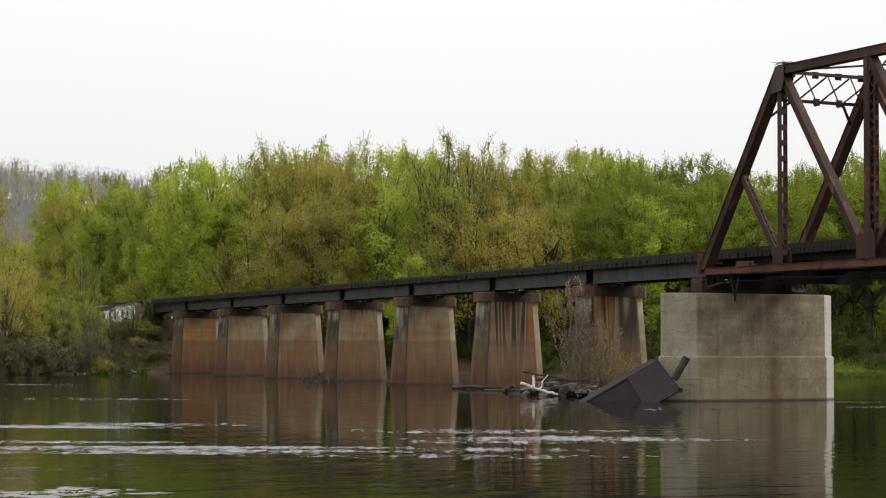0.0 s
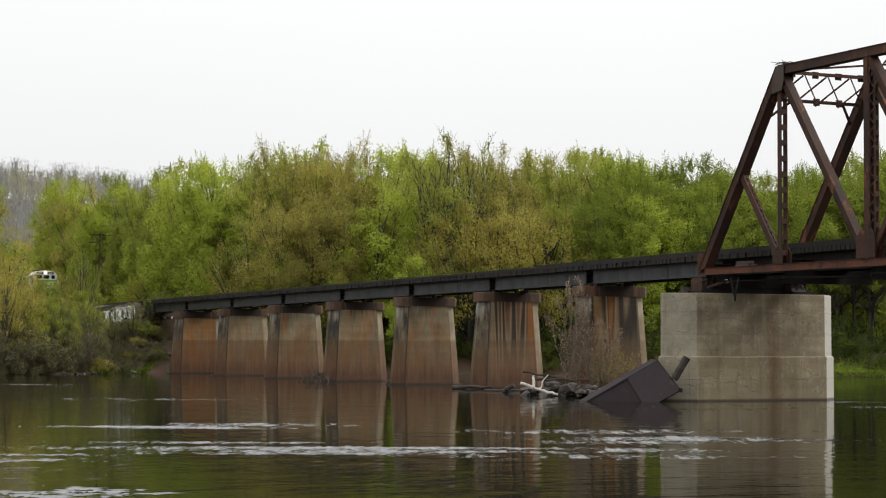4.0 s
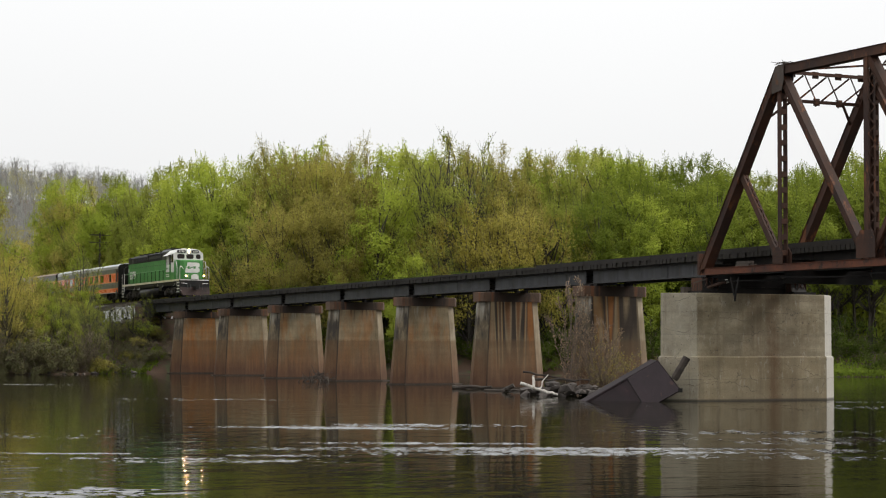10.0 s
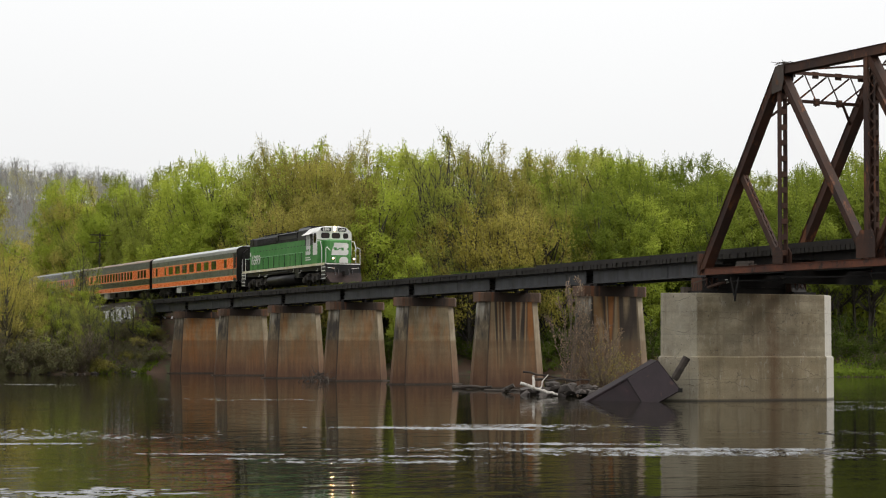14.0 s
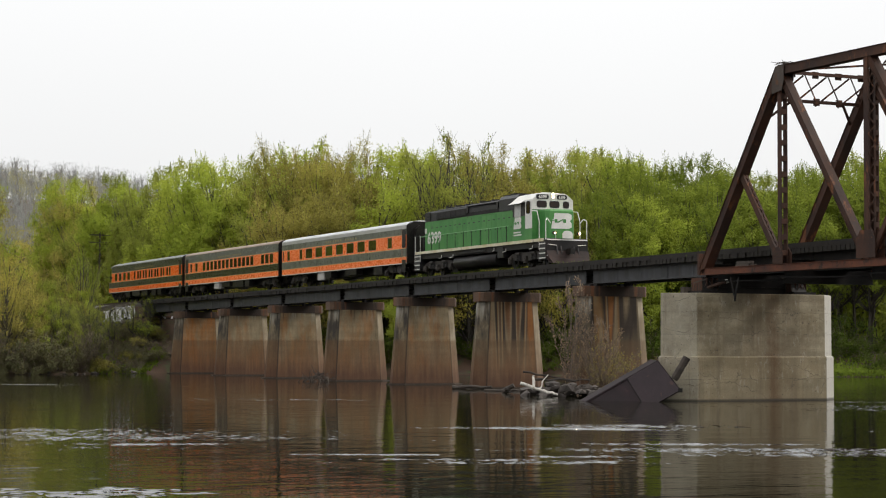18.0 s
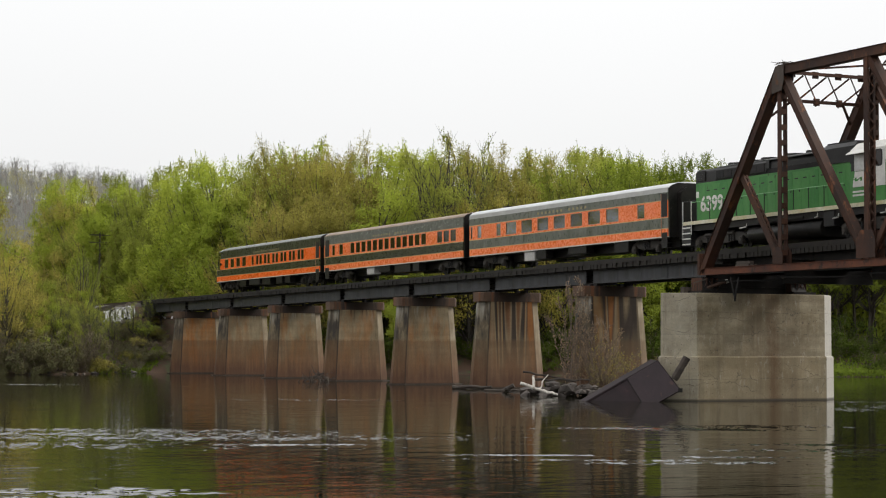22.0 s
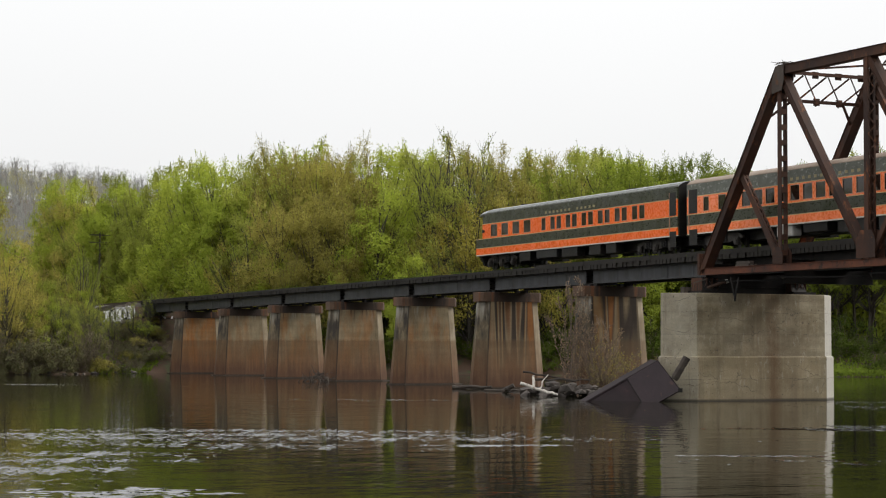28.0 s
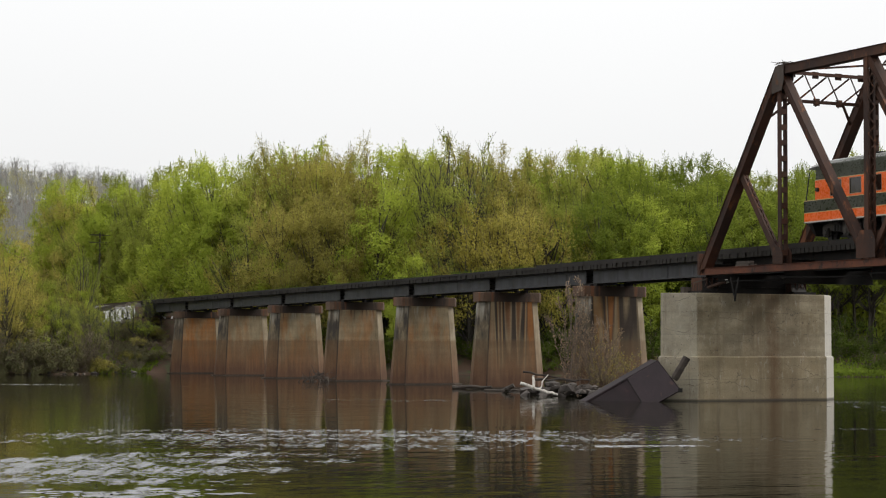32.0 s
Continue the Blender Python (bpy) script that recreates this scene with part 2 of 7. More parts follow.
M_GIRDER = worn("grey_girder_paint", (0.057, 0.058, 0.063), (0.030, 0.030, 0.032), (0.062, 0.044, 0.034), 0.9, 8, 0.55, 0.0, spec=0.35, wear_lo=0.6, stretch=(1.6, 1, 0.22))
M_DARKSTEEL = worn("dark_steel", (0.011, 0.0105, 0.0105), (0.020, 0.017, 0.015), None, 1.5, 16, 0.7, 0.0, spec=0.2)
M_TIE = worn("weathered_tie", (0.011, 0.009, 0.007), (0.019, 0.015, 0.0105), (0.010, 0.009, 0.008), 2.5, 22, 0.95, stretch=(1, 0.3, 1))
M_RAIL = worn("rail_steel", (0.10, 0.06, 0.045), (0.07, 0.045, 0.035), None, 2, 20, 0.5, 0.6)
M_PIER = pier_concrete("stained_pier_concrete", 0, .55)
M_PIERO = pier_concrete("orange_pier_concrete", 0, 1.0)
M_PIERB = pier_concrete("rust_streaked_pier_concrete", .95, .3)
M_CAP = concrete("brown_cap_concrete", (0.085, 0.05, 0.03), (0.105, 0.04, 0.016), 0.5, runs=0.3)
M_PIERCAP = cap_concrete("sooty_shaded_cap_concrete")
M_ABUT = concrete("grey_abutment_concrete", (0.12, 0.103, 0.08), (0.06, 0.04, 0.026), 0.7)


def pale_concrete(name):
    """Newer pier concrete: pale and yellowish, brown wash below the bearings, seams, pocks, fine cracks and white bloom."""
    m, nt, b = nodes_of(name)
    tc = nt.nodes.new("ShaderNodeTexCoord")
    v = tc.outputs["Object"]
    sep = nt.nodes.new("ShaderNodeSeparateXYZ")
    nt.links.new(v, sep.inputs[0])

    def scaled(k):
        mp = nt.nodes.new("ShaderNodeMapping")
        mp.inputs["Scale"].default_value = k
        nt.links.new(v, mp.inputs["Vector"])
        return mp.outputs[0]

    def math2(op, x, y):
        n = nt.nodes.new("ShaderNodeMath")
        n.operation = op
        for i, q in enumerate((x, y)):
            if isinstance(q, (int, float)):
                n.inputs[i].default_value = q
            else:
                nt.links.new(q, n.inputs[i])
        return n.outputs[0]

    big = noise_node(nt, scaled((1, 1, 1.4)), 0.55, 6, 0.62)
    mid = noise_node(nt, v, 2.4, 6, 0.65)
    fine = noise_node(nt, v, 12, 6, 0.7)
    run = noise_node(nt, scaled((1.5, 1.5, 0.09)), 1.5, 5, 0.65)
    col = mixc(nt, remap(nt, big, 0.36, 0.64), (0.165, 0.130, 0.076), (0.33, 0.282, 0.192))
    # two pours of slightly different mix, and the mud of high water
    col = mixc(nt, remap(nt, sep.outputs[2], 2.3, 2.38, 0.5, 0), col, (0.235, 0.185, 0.105))
    band = noise_node(nt, scaled((0.06, 0.06, 1)), 2.1, 3, 0.5)
    col = mixc(nt, 1.0, col, remap(nt, band, 0.32, 0.68, 0.86, 1.1), "MULTIPLY")
    # each form panel set a little lighter or darker
    cell = nt.nodes.new("ShaderNodeCombineXYZ")
    nt.links.new(math2("FLOOR", math2("MULTIPLY", math2("ADD", sep.outputs[1], remap(nt, fine, .3, .7, -.01, .01)), .81), 0), cell.inputs[0])
    nt.links.new(math2("FLOOR", math2("MULTIPLY", sep.outputs[2], .86), 0), cell.inputs[1])
    wn = nt.nodes.new("ShaderNodeTexWhiteNoise")
    nt.links.new(cell.outputs[0], wn.inputs["Vector"])
    col = mixc(nt, 1.0, col, remap(nt, wn.outputs["Value"], 0, 1, 0.84, 1.12), "MULTIPLY")
    # paler noses; the light on the downstream one is painted in
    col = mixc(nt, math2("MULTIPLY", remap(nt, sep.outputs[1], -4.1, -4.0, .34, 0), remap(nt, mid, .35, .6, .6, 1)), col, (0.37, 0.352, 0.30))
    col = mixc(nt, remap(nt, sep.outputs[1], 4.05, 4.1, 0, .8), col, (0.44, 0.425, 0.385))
    # brown wash under the bearings, wavering at its sides
    side = math2("ABSOLUTE", math2("ADD", sep.outputs[1], -0.6), 0)
    side = math2("ADD", side, remap(nt, noise_node(nt, scaled((1, 1, .3)), 1.1, 5, .6), 0.3, 0.7, -1.3, 1.3))
    wash = math2("MULTIPLY", remap(nt, side, 1.3, 3.1, 1, 0), remap(nt, run, 0.38, 0.6, 0.4, 1))
    col = mixc(nt, remap(nt, wash, 0, 1, 0, 0.5), col, (0.125, 0.086, 0.046))
    streak = remap(nt, run, 0.58, 0.68, 0, 0.5)
    col = mixc(nt, streak, col, (0.13, 0.10, 0.066))
    waver = math2("ADD", math2("ABSOLUTE", math2("SUBTRACT", sep.outputs[1], .72), 0), remap(nt, mid, .3, .7, -.14, .14))
    col = mixc(nt, math2("MULTIPLY", remap(nt, waver, .1, .5, .75, 0), remap(nt, run, .3, .6, .5, 1)), col, (.105, .055, .022))
    level = math2("ABSOLUTE", math2("SUBTRACT", math2("FRACT", math2("MULTIPLY", math2("ADD", sep.outputs[2], remap(nt, big, .3, .7, -.05, .05)), .86), 0), .5), 0)
    col = mixc(nt, math2("MULTIPLY", remap(nt, level, .484, .496, 0, 1), remap(nt, mid, .42, .6, .1, .7)), col, (.07, .058, .042))
    # white bloom, form seams, pocks and cracks
    bloom = remap(nt, noise_node(nt, scaled((1.4, 1.4, .5)), 2.2, 8, .75), 0.56, 0.68, 0, 0.55)
    col = mixc(nt, bloom, col, (0.38, 0.35, 0.285))
    seam = math2("ABSOLUTE", math2("SUBTRACT", math2("FRACT", math2("MULTIPLY", sep.outputs[1], 0.81), 0), 0.5), 0)
    seam = math2("MULTIPLY", remap(nt, seam, 0.0, 0.012, 1, 0), remap(nt, mid, 0.45, 0.6, 0, 0.45))
    col = mixc(nt, seam, col, (0.10, 0.085, 0.06))
    vo = nt.nodes.new("ShaderNodeTexVoronoi")
    vo.feature = "DISTANCE_TO_EDGE"
    vo.inputs["Scale"].default_value = 0.62
    wob = nt.nodes.new("ShaderNodeVectorMath")
    wob.operation = "MULTIPLY_ADD"
    wob.inputs[1].default_value = (0.9, 0.9, 0.5)
    nz = nt.nodes.new("ShaderNodeTexNoise")
    nz.inputs["Scale"].default_value, nz.inputs["Detail"].default_value = 1.6, 5
    nt.links.new(v, nz.inputs["Vector"])
    nt.links.new(nz.outputs["Color"], wob.inputs[0])
    nt.links.new(scaled((.6, .6, 1.3)), wob.inputs[2])
    nt.links.new(wob.outputs[0], vo.inputs["Vector"])
    line = math2("MULTIPLY", remap(nt, vo.outputs["Distance"], 0.004, 0.014, 0.6, 0), remap(nt, big, 0.47, 0.58))
    col = mixc(nt, line, col, (0.06, 0.05, 0.035))
    pock = remap(nt, noise_node(nt, v, 5.5, 2, 0.5), 0.69, 0.73, 0, 0.7)
    col = mixc(nt, pock, col, (0.07, 0.055, 0.04))
    col = mixc(nt, remap(nt, sep.outputs[2], 0.05, 0.14, 0.8, 0.0), col, (0.03, 0.026, 0.02))
    col = mixc(nt, 1.0, col, remap(nt, fine, 0.25, 0.75, 0.84, 1.14), "MULTIPLY")
    nt.links.new(col, b.inputs["Base Color"])
    b.inputs["Roughness"].default_value = 0.88
    bump(nt, b, fine, 0.35, 0.02)
    return m


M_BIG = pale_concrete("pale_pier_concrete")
M_BARK = worn("bark", (0.03, 0.025, 0.02), (0.065, 0.055, 0.045), None, 2.5, 18, 0.95, stretch=(1, 1, 0.2))
# hill trunks: pale bark, greyed further by painted haze
M_BARE = worn("hazed_pale_bark", (0.20, 0.195, 0.18), (0.29, 0.28, 0.26), None, 2.5, 18, 0.95, stretch=(1, 1, 0.2))
M_TWIG = worn("twig_bark", (0.12, 0.09, 0.065), (0.19, 0.145, 0.11), None, 4, 30, 0.95)
M_LIME = foliage("fresh_green_leaf", (0.196, 0.243, 0.036), (0.351, 0.415, 0.057), (0.556, 0.593, 0.111))
M_GREEN = foliage("mid_green_leaf", (0.154, 0.182, 0.037), (0.286, 0.317, 0.059), (0.454, 0.465, 0.110))
# spring green with the wood's shade put into its colour
M_SHADE = foliage("shaded_spring_green_leaf", (0.105, 0.141, 0.021), (0.202, 0.249, 0.037), (0.352, 0.398, 0.066))
M_OLIVE = foliage("olive_budding_leaf", (0.166, 0.154, 0.039), (0.318, 0.287, 0.068), (0.509, 0.446, 0.122))
M_TAN = foliage("tan_catkin", (0.209, 0.184, 0.038), (0.377, 0.328, 0.068), (0.555, 0.481, 0.125))
M_SHRUB = foliage("shrub_leaf", (0.068, 0.074, 0.038), (0.143, 0.138, 0.068), (0.256, 0.234, 0.114))
M_GRASS = foliage("bank_grass", (0.110, 0.165, 0.022), (0.160, 0.220, 0.030), (0.220, 0.270, 0.050))
M_BUD = foliage("bud_pink_brown", (0.272, 0.185, 0.115), (0.400, 0.289, 0.187), (0.544, 0.414, 0.274))
# dark leaf: holds the wood's shade for undergrowth; deck weeds are dark themselves
M_DEEP = foliage("darkened_leaf", (0.050, 0.076, 0.014), (0.082, 0.112, 0.020), (0.105, 0.130, 0.025))
# hill twigs, the haze of distance mixed into their grey
M_HAZE = foliage("hazed_grey_twig", (0.218, 0.228, 0.217), (0.277, 0.283, 0.270), (0.335, 0.344, 0.323))
M_SOIL = worn("bank_soil", (0.05, 0.030, 0.018), (0.085, 0.046, 0.025), (0.05, 0.055, 0.02), 0.25, 5, 0.95, wear_lo=0.52)
M_BALLAST = worn("ballast", (0.12, 0.105, 0.09), (0.2, 0.18, 0.16), None, 3, 30, 0.95)
M_DRIFT = worn("driftwood", (0.062, 0.048, 0.037), (0.032, 0.025, 0.02), None, 2, 14, 0.9, stretch=(0.3, 1, 1))
M_WHITEWOOD = worn("bleached_wood", (0.62, 0.58, 0.52), (0.46, 0.42, 0.37), (0.2, 0.16, 0.12), 2, 14, 0.85)
M_ROCK = worn("dark_rock", (0.045, 0.037, 0.032), (0.10, 0.083, 0.072), (0.03, 0.025, 0.021), 1.6, 9, 0.9)
M_PLATE = worn("purple_grey_plate", (0.034, 0.022, 0.025), (0.024, 0.016, 0.018), (0.06, 0.032, 0.028), 1.1, 8, 0.7, 0.0, wear_lo=0.6, spec=0.3)
M_CAISSON = worn("purple_brown_plate", (0.021, 0.012, 0.0135), (0.013, 0.008, 0.009), (0.05, 0.024, 0.02), 1.1, 8, 0.75, 0.0, wear_lo=0.62, spec=0.25)

# ------------------------------------------------------------------ mesh tools


def part(name, bm, material, parent, label="", kind=""):
    """Links a bmesh as one mesh object under a thing or a part."""
    if isinstance(bm, bpy.types.Mesh):
        me = bm
    else:
        bmesh.ops.recalc_face_normals(bm, faces=bm.faces)
        me = bpy.data.meshes.new(name)
        bm.to_mesh(me)
        bm.free()
    if not me.materials:
        me.materials.append(material)
    ob = new(name, me)
    if parent:
        ob.parent = parent
    tagged(ob, label=label, kind=kind)
    return ob


def thing(name, label, category, group="", kind="", at=None):
    ob = tagged(new(name), label, category, group, kind)
    if at is not None:
        ob.matrix_world = at
    return ob


def hexa(bm, lo, hi):
    """Eight corners: lo and hi are the lower and the upper ring of four."""
    vs = [bm.verts.new(c) for c in (*lo, *hi)]
    for f in ((3, 2, 1, 0), (4, 5, 6, 7), (0, 1, 5, 4), (1, 2, 6, 5), (2, 3, 7, 6), (3, 0, 4, 7)):
        bm.faces.new([vs[i] for i in f])
    return vs


def bx(bm, x0, x1, y0, y1, z0, z1):
    r = lambda z: ((x0, y0, z), (x1, y0, z), (x1, y1, z), (x0, y1, z))
    return hexa(bm, r(z0), r(z1))


def box(x0, x1, y0, y1, z0, z1, bevel=0.0):
    bm = bmesh.new()
    bx(bm, x0, x1, y0, y1, z0, z1)
    if bevel:
        bmesh.ops.bevel(bm, geom=bm.edges[:], offset=bevel, segments=2, affect="EDGES")
    return bm


def bar(bm, a, b, w, h, up=(0, 0, 1)):
    """A beam from a to b, w wide sideways and h high."""
    a, b = Vector(a), Vector(b)
    d = (b - a).normalized()
    s = d.cross(Vector(up))
    s = (Vector((0, 1, 0)) if s.length < 1e-4 else s).normalized()
    u = s.cross(d)
    r = lambda p: [p + s * (w / 2 * i) + u * (h / 2 * j) for i, j in ((-1, -1), (1, -1), (1, 1), (-1, 1))]
    return hexa(bm, r(a), r(b))


def rod(bm, a, b, r0, r1=None, n=6, caps=True):
    a, b = Vector(a), Vector(b)
    d = (b - a).normalized()
    s = d.orthogonal().normalized()
    u = d.cross(s)
    r1 = r0 if r1 is None else r1
    rings = [[bm.verts.new(p + (s * math.cos(t) + u * math.sin(t)) * r) for t in [2 * math.pi * i / n for i in range(n)]] for p, r in ((a, r0), (b, r1))]
    for i in range(n):
        bm.faces.new((rings[0][i], rings[0][(i + 1) % n], rings[1][(i + 1) % n], rings[1][i]))
    if caps:
        bm.faces.new(rings[0][::-1])
        bm.faces.new(rings[1])


def loft(bm, rings, caps=True, closed=True):
    """Joins rings of equal length into a skin."""
    rr = [[bm.verts.new(p) for p in ring] for ring in rings]
    n = len(rr[0])
    for a, b in zip(rr, rr[1:]):
        for i in range(n if closed else n - 1):
            bm.faces.new((a[i], a[(i + 1) % n], b[(i + 1) % n], b[i]))
    if caps:
        bm.faces.new(rr[0][::-1])
        bm.faces.new(rr[-1])
    return rr


def pydata(name, verts, faces, material):
    me = bpy.data.meshes.new(name)
    me.from_pydata(verts, [], faces)
    me.materials.append(material)
    return me


def deck_z(x):
    return 7.552 + 0.0069 * x


# ------------------------------------------------------------------ ground and water
BANK = ((-900, -40), (-120, -56), (-30, -60), (-14, -57.5), (-6, -62), (2, -68), (10, -60), (20, -47), (30, -39), (52, -28), (110, -5), (900, 300))


def bank_x(y):
    for (y0, x0), (y1, x1) in zip(BANK, BANK[1:]):
        if y <= y1:
            return x0 + (x1 - x0) * (y - y0) / (y1 - y0)
    return BANK[-1][1]


def smooth(a, b, v):
    t = min(1.0, max(0.0, (v - a) / (b - a)))
    return t * t * (3 - 2 * t)


def ground_z(x, y):
    s = bank_x(y) - x                                   # metres inland of the far bank
    far = -2.2 + 2.25 * smooth(-5, 0.3, s) + 1.9 * smooth(0.3, 7, s) + 0.5 * smooth(7, 40, s)
    near = -2.2 + 2.3 * smooth(96, 108, x) + 1.3 * smooth(108, 118, x) + 0.6 * smooth(118, 160, x)
    z = max(far, near)
    z += 0.18 * noise.noise((x * 0.11, y * 0.11, 0.3)) * smooth(-1, 4, s)
    # gravel bar about the last pier
    z += 2.5 * math.exp(-((x - 18) / 6) ** 2 - ((y + 3) / 4) ** 2)
    # wooded hill far behind
    hx, hy = (x + 330) / 150, (y - 40) / 75
    z += 30.5 * math.exp(-(hx * hx + hy * hy)) * smooth(40, 140, s)
    z += 9 * smooth(150, 600, s)
    # railway embankments; wing walls hold the fill near the abutments
    if x < -75.4 or x > 122:
        top = deck_z(x) - 0.45
        drop = (1.9 * smooth(-104, -86, x) if x < 0 else 0) if abs(y) > 2.7 else 0
        z = max(z, min(top, top - drop - (abs(y) - 2.6) / 1.7))
    elif x < -61.5:
        z = max(z, min(4.75, 4.75 - (abs(y) - 2.9) / 1.5) - max(0, x + 74) * .36)
    return z


def sheet(xs, ys, zf):
    verts = [(x, y, zf(x, y)) for y in ys for x in xs]
    n = len(xs)
    faces = [(j * n + i, j * n + i + 1, (j + 1) * n + i + 1, (j + 1) * n + i) for j in range(len(ys) - 1) for i in range(n - 1)]
    return verts, faces


_gx = [-4500, -2500, -1200, -800, -600] + [v for v in range(-500, -130, 14)] + [-130 + 1.5 * i for i in range(74)] + [-19 + 1.6 * i for i in range(38)] + [42 + 5 * i for i in range(11)] + [97 + 2 * i for i in range(22)] + [160, 200, 300, 500, 900, 2500, 4500]
_gy = [-4500, -2000, -900, -500, -300, -200, -150, -110, -80, -60, -48] + sorted([-40 + 1.6 * i for i in range(70)] + [-2.55, -2.95, 2.55, 2.95]) + [74 + 6 * i for i in range(25)] + [240, 300, 400, 600, 900, 2000, 4500]
ground = part("ground", pydata("ground", *sheet(_gx, _gy, ground_z), M_SOIL), M_SOIL, None)
for f in ground.data.polygons:
    f.use_smooth = True
tagged(ground, "brown earth river bank with leaf litter and grass", "ground", kind="structure")


def water_material(name, waves):
    """Dark river water; waves lie across the view of the far shore, as the wind drives them."""
    m, nt, b = nodes_of(name)
    b.inputs["Base Color"].default_value = (0.012, 0.011, 0.0055, 1)
    b.inputs["Roughness"].default_value = 0.035
    b.inputs["IOR"].default_value = 1.145 if waves else 1.33
    if not waves:
        return m
    tc = nt.nodes.new("ShaderNodeTexCoord")
    mp = nt.nodes.new("ShaderNodeMapping")
    mp.inputs["Rotation"].default_value = (0, 0, radians(25.4))
    mp.inputs["Scale"].default_value = (1.0, 0.38, 1.0)
    nt.links.new(tc.outputs["Object"], mp.inputs["Vector"])
    v = mp.outputs[0]
    area = remap(nt, noise_node(nt, v, 0.045, 2, 0.5), 0.38, 0.62, 0.35, 1.0)
    total = None
    for scale, amp in ((0.22, 0.026), (0.8, 0.024), (2.6, 0.009)):
        mu = nt.nodes.new("ShaderNodeMath")
        mu.operation = "MULTIPLY_ADD"
        mu.inputs[1].default_value = amp
        nt.links.new(noise_node(nt, v, scale, 2, 0.5), mu.inputs[0])
        if total is not None:
            nt.links.new(total, mu.inputs[2])
        else:
            mu.inputs[2].default_value = 0.0
        total = mu.outputs[0]
    bp = nt.nodes.new("ShaderNodeBump")
    bp.inputs["Distance"].default_value = 1.0
    nt.links.new(area, bp.inputs["Strength"])
    nt.links.new(total, bp.inputs["Height"])
    nt.links.new(bp.outputs[0], b.inputs["Normal"])
    return m


M_WATER = water_material("river_water", True)
M_CREST = water_material("wave_crest_water", False)
water = part("water", pydata("water", [(-900, -1500, 0), (900, -1500, 0), (900, 1500, 0), (-900, 1500, 0)], [(0, 1, 2, 3)], M_WATER), M_WATER, None)
tagged(water, "dark brown-green river water with soft ripples", "water", kind="structure")

# ------------------------------------------------------------------ bridge: concrete piers
SPAN, JOINT0 = 12.956, -61.72
JOINTS = [JOINT0 + SPAN * i for i in range(7)]
TRUSS0, PANEL, PIER_X = 31.5, 7.01, 30.95


def nosed(half, flat, a, b):
    """Plan of a pier with cut-off noses: half-length to the nose, flat of the nose, and the slants' depth in x and y."""
    t = flat / 2 + a
    return [(t, -half + b), (t, half - b), (flat / 2, half), (-flat / 2, half), (-t, half - b), (-t, -half + b), (-flat / 2, -half), (flat / 2, -half)]


def ring(plan, z):
    return [(x, y, z) for x, y in plan]


def pier(x, top, mat, label):
    p = thing("bridge_pier", label, "pier", "piers of the girder bridge", at=pose(x, 0, 0))
    bm = bmesh.new()
    loft(bm, [ring(nosed(2.88, .5, .62, .9), -2.6), ring(nosed(2.67, .44, .56, .78), 0.1), ring(nosed(2.17, .34, .44, .63), top - 0.62)])
    part("shaft", bm, mat, p)
    bm = bmesh.new()
    loft(bm, [ring(nosed(2.3, .9, .2, .22), top - 0.62), ring(nosed(2.3, .9, .2, .22), top - .04), ring(nosed(2.26, .86, .19, .21), top)])
    part("cap", bm, M_PIERCAP, p, "rust-brown stained concrete cap, soot and painted girder shade in its middle")
    bm = bmesh.new()
    loft(bm, [ring(nosed(2.95, .6, .62, .9), -2.6), ring(nosed(2.9, .6, .62, .9), 0.06)])
    part("footing", bm, M_CAP, p)
    for y in (-1.05, 1.05):
        for dx in (-.42, .42):
            bm = box(dx - .22, dx + .22, y - .2, y + .2, top, deck_z(x) - 1.08)
            part("bearing", bm, M_DARKSTEEL, p)
    return p


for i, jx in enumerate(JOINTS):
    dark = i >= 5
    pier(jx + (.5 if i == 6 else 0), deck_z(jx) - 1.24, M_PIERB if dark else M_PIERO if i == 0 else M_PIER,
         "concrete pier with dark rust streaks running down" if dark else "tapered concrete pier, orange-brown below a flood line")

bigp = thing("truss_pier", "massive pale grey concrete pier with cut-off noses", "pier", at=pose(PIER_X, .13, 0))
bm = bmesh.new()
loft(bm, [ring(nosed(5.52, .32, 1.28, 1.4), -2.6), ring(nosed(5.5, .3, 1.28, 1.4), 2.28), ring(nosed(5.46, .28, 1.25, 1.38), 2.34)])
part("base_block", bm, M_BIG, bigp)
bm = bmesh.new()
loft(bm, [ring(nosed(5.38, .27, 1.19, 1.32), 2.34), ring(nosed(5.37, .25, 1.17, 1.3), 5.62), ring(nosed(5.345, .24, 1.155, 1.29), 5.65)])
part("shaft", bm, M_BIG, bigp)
for y in (-2.95, 2.95):
    bm = box(-.35, 1.12, y - .7, y + .7, 5.65, 5.78)
    part("bearing_plate", bm, M_DARKSTEEL, bigp)
for y in (-1.05, 1.05):
    bm = box(-1.0, -.3, y - .3, y + .3, 5.65, deck_z(TRUSS0) - 1.1)
    part("girder_seat", bm, M_DARKSTEEL, bigp)
bm = box(-.55, -.15, -3.9, -3.4, 5.65, 6.0, 0.03)
part("timber_block", bm, M_DRIFT, bigp, "pale timber block on the pier top")

# ------------------------------------------------------------------ bridge: plate girder spans


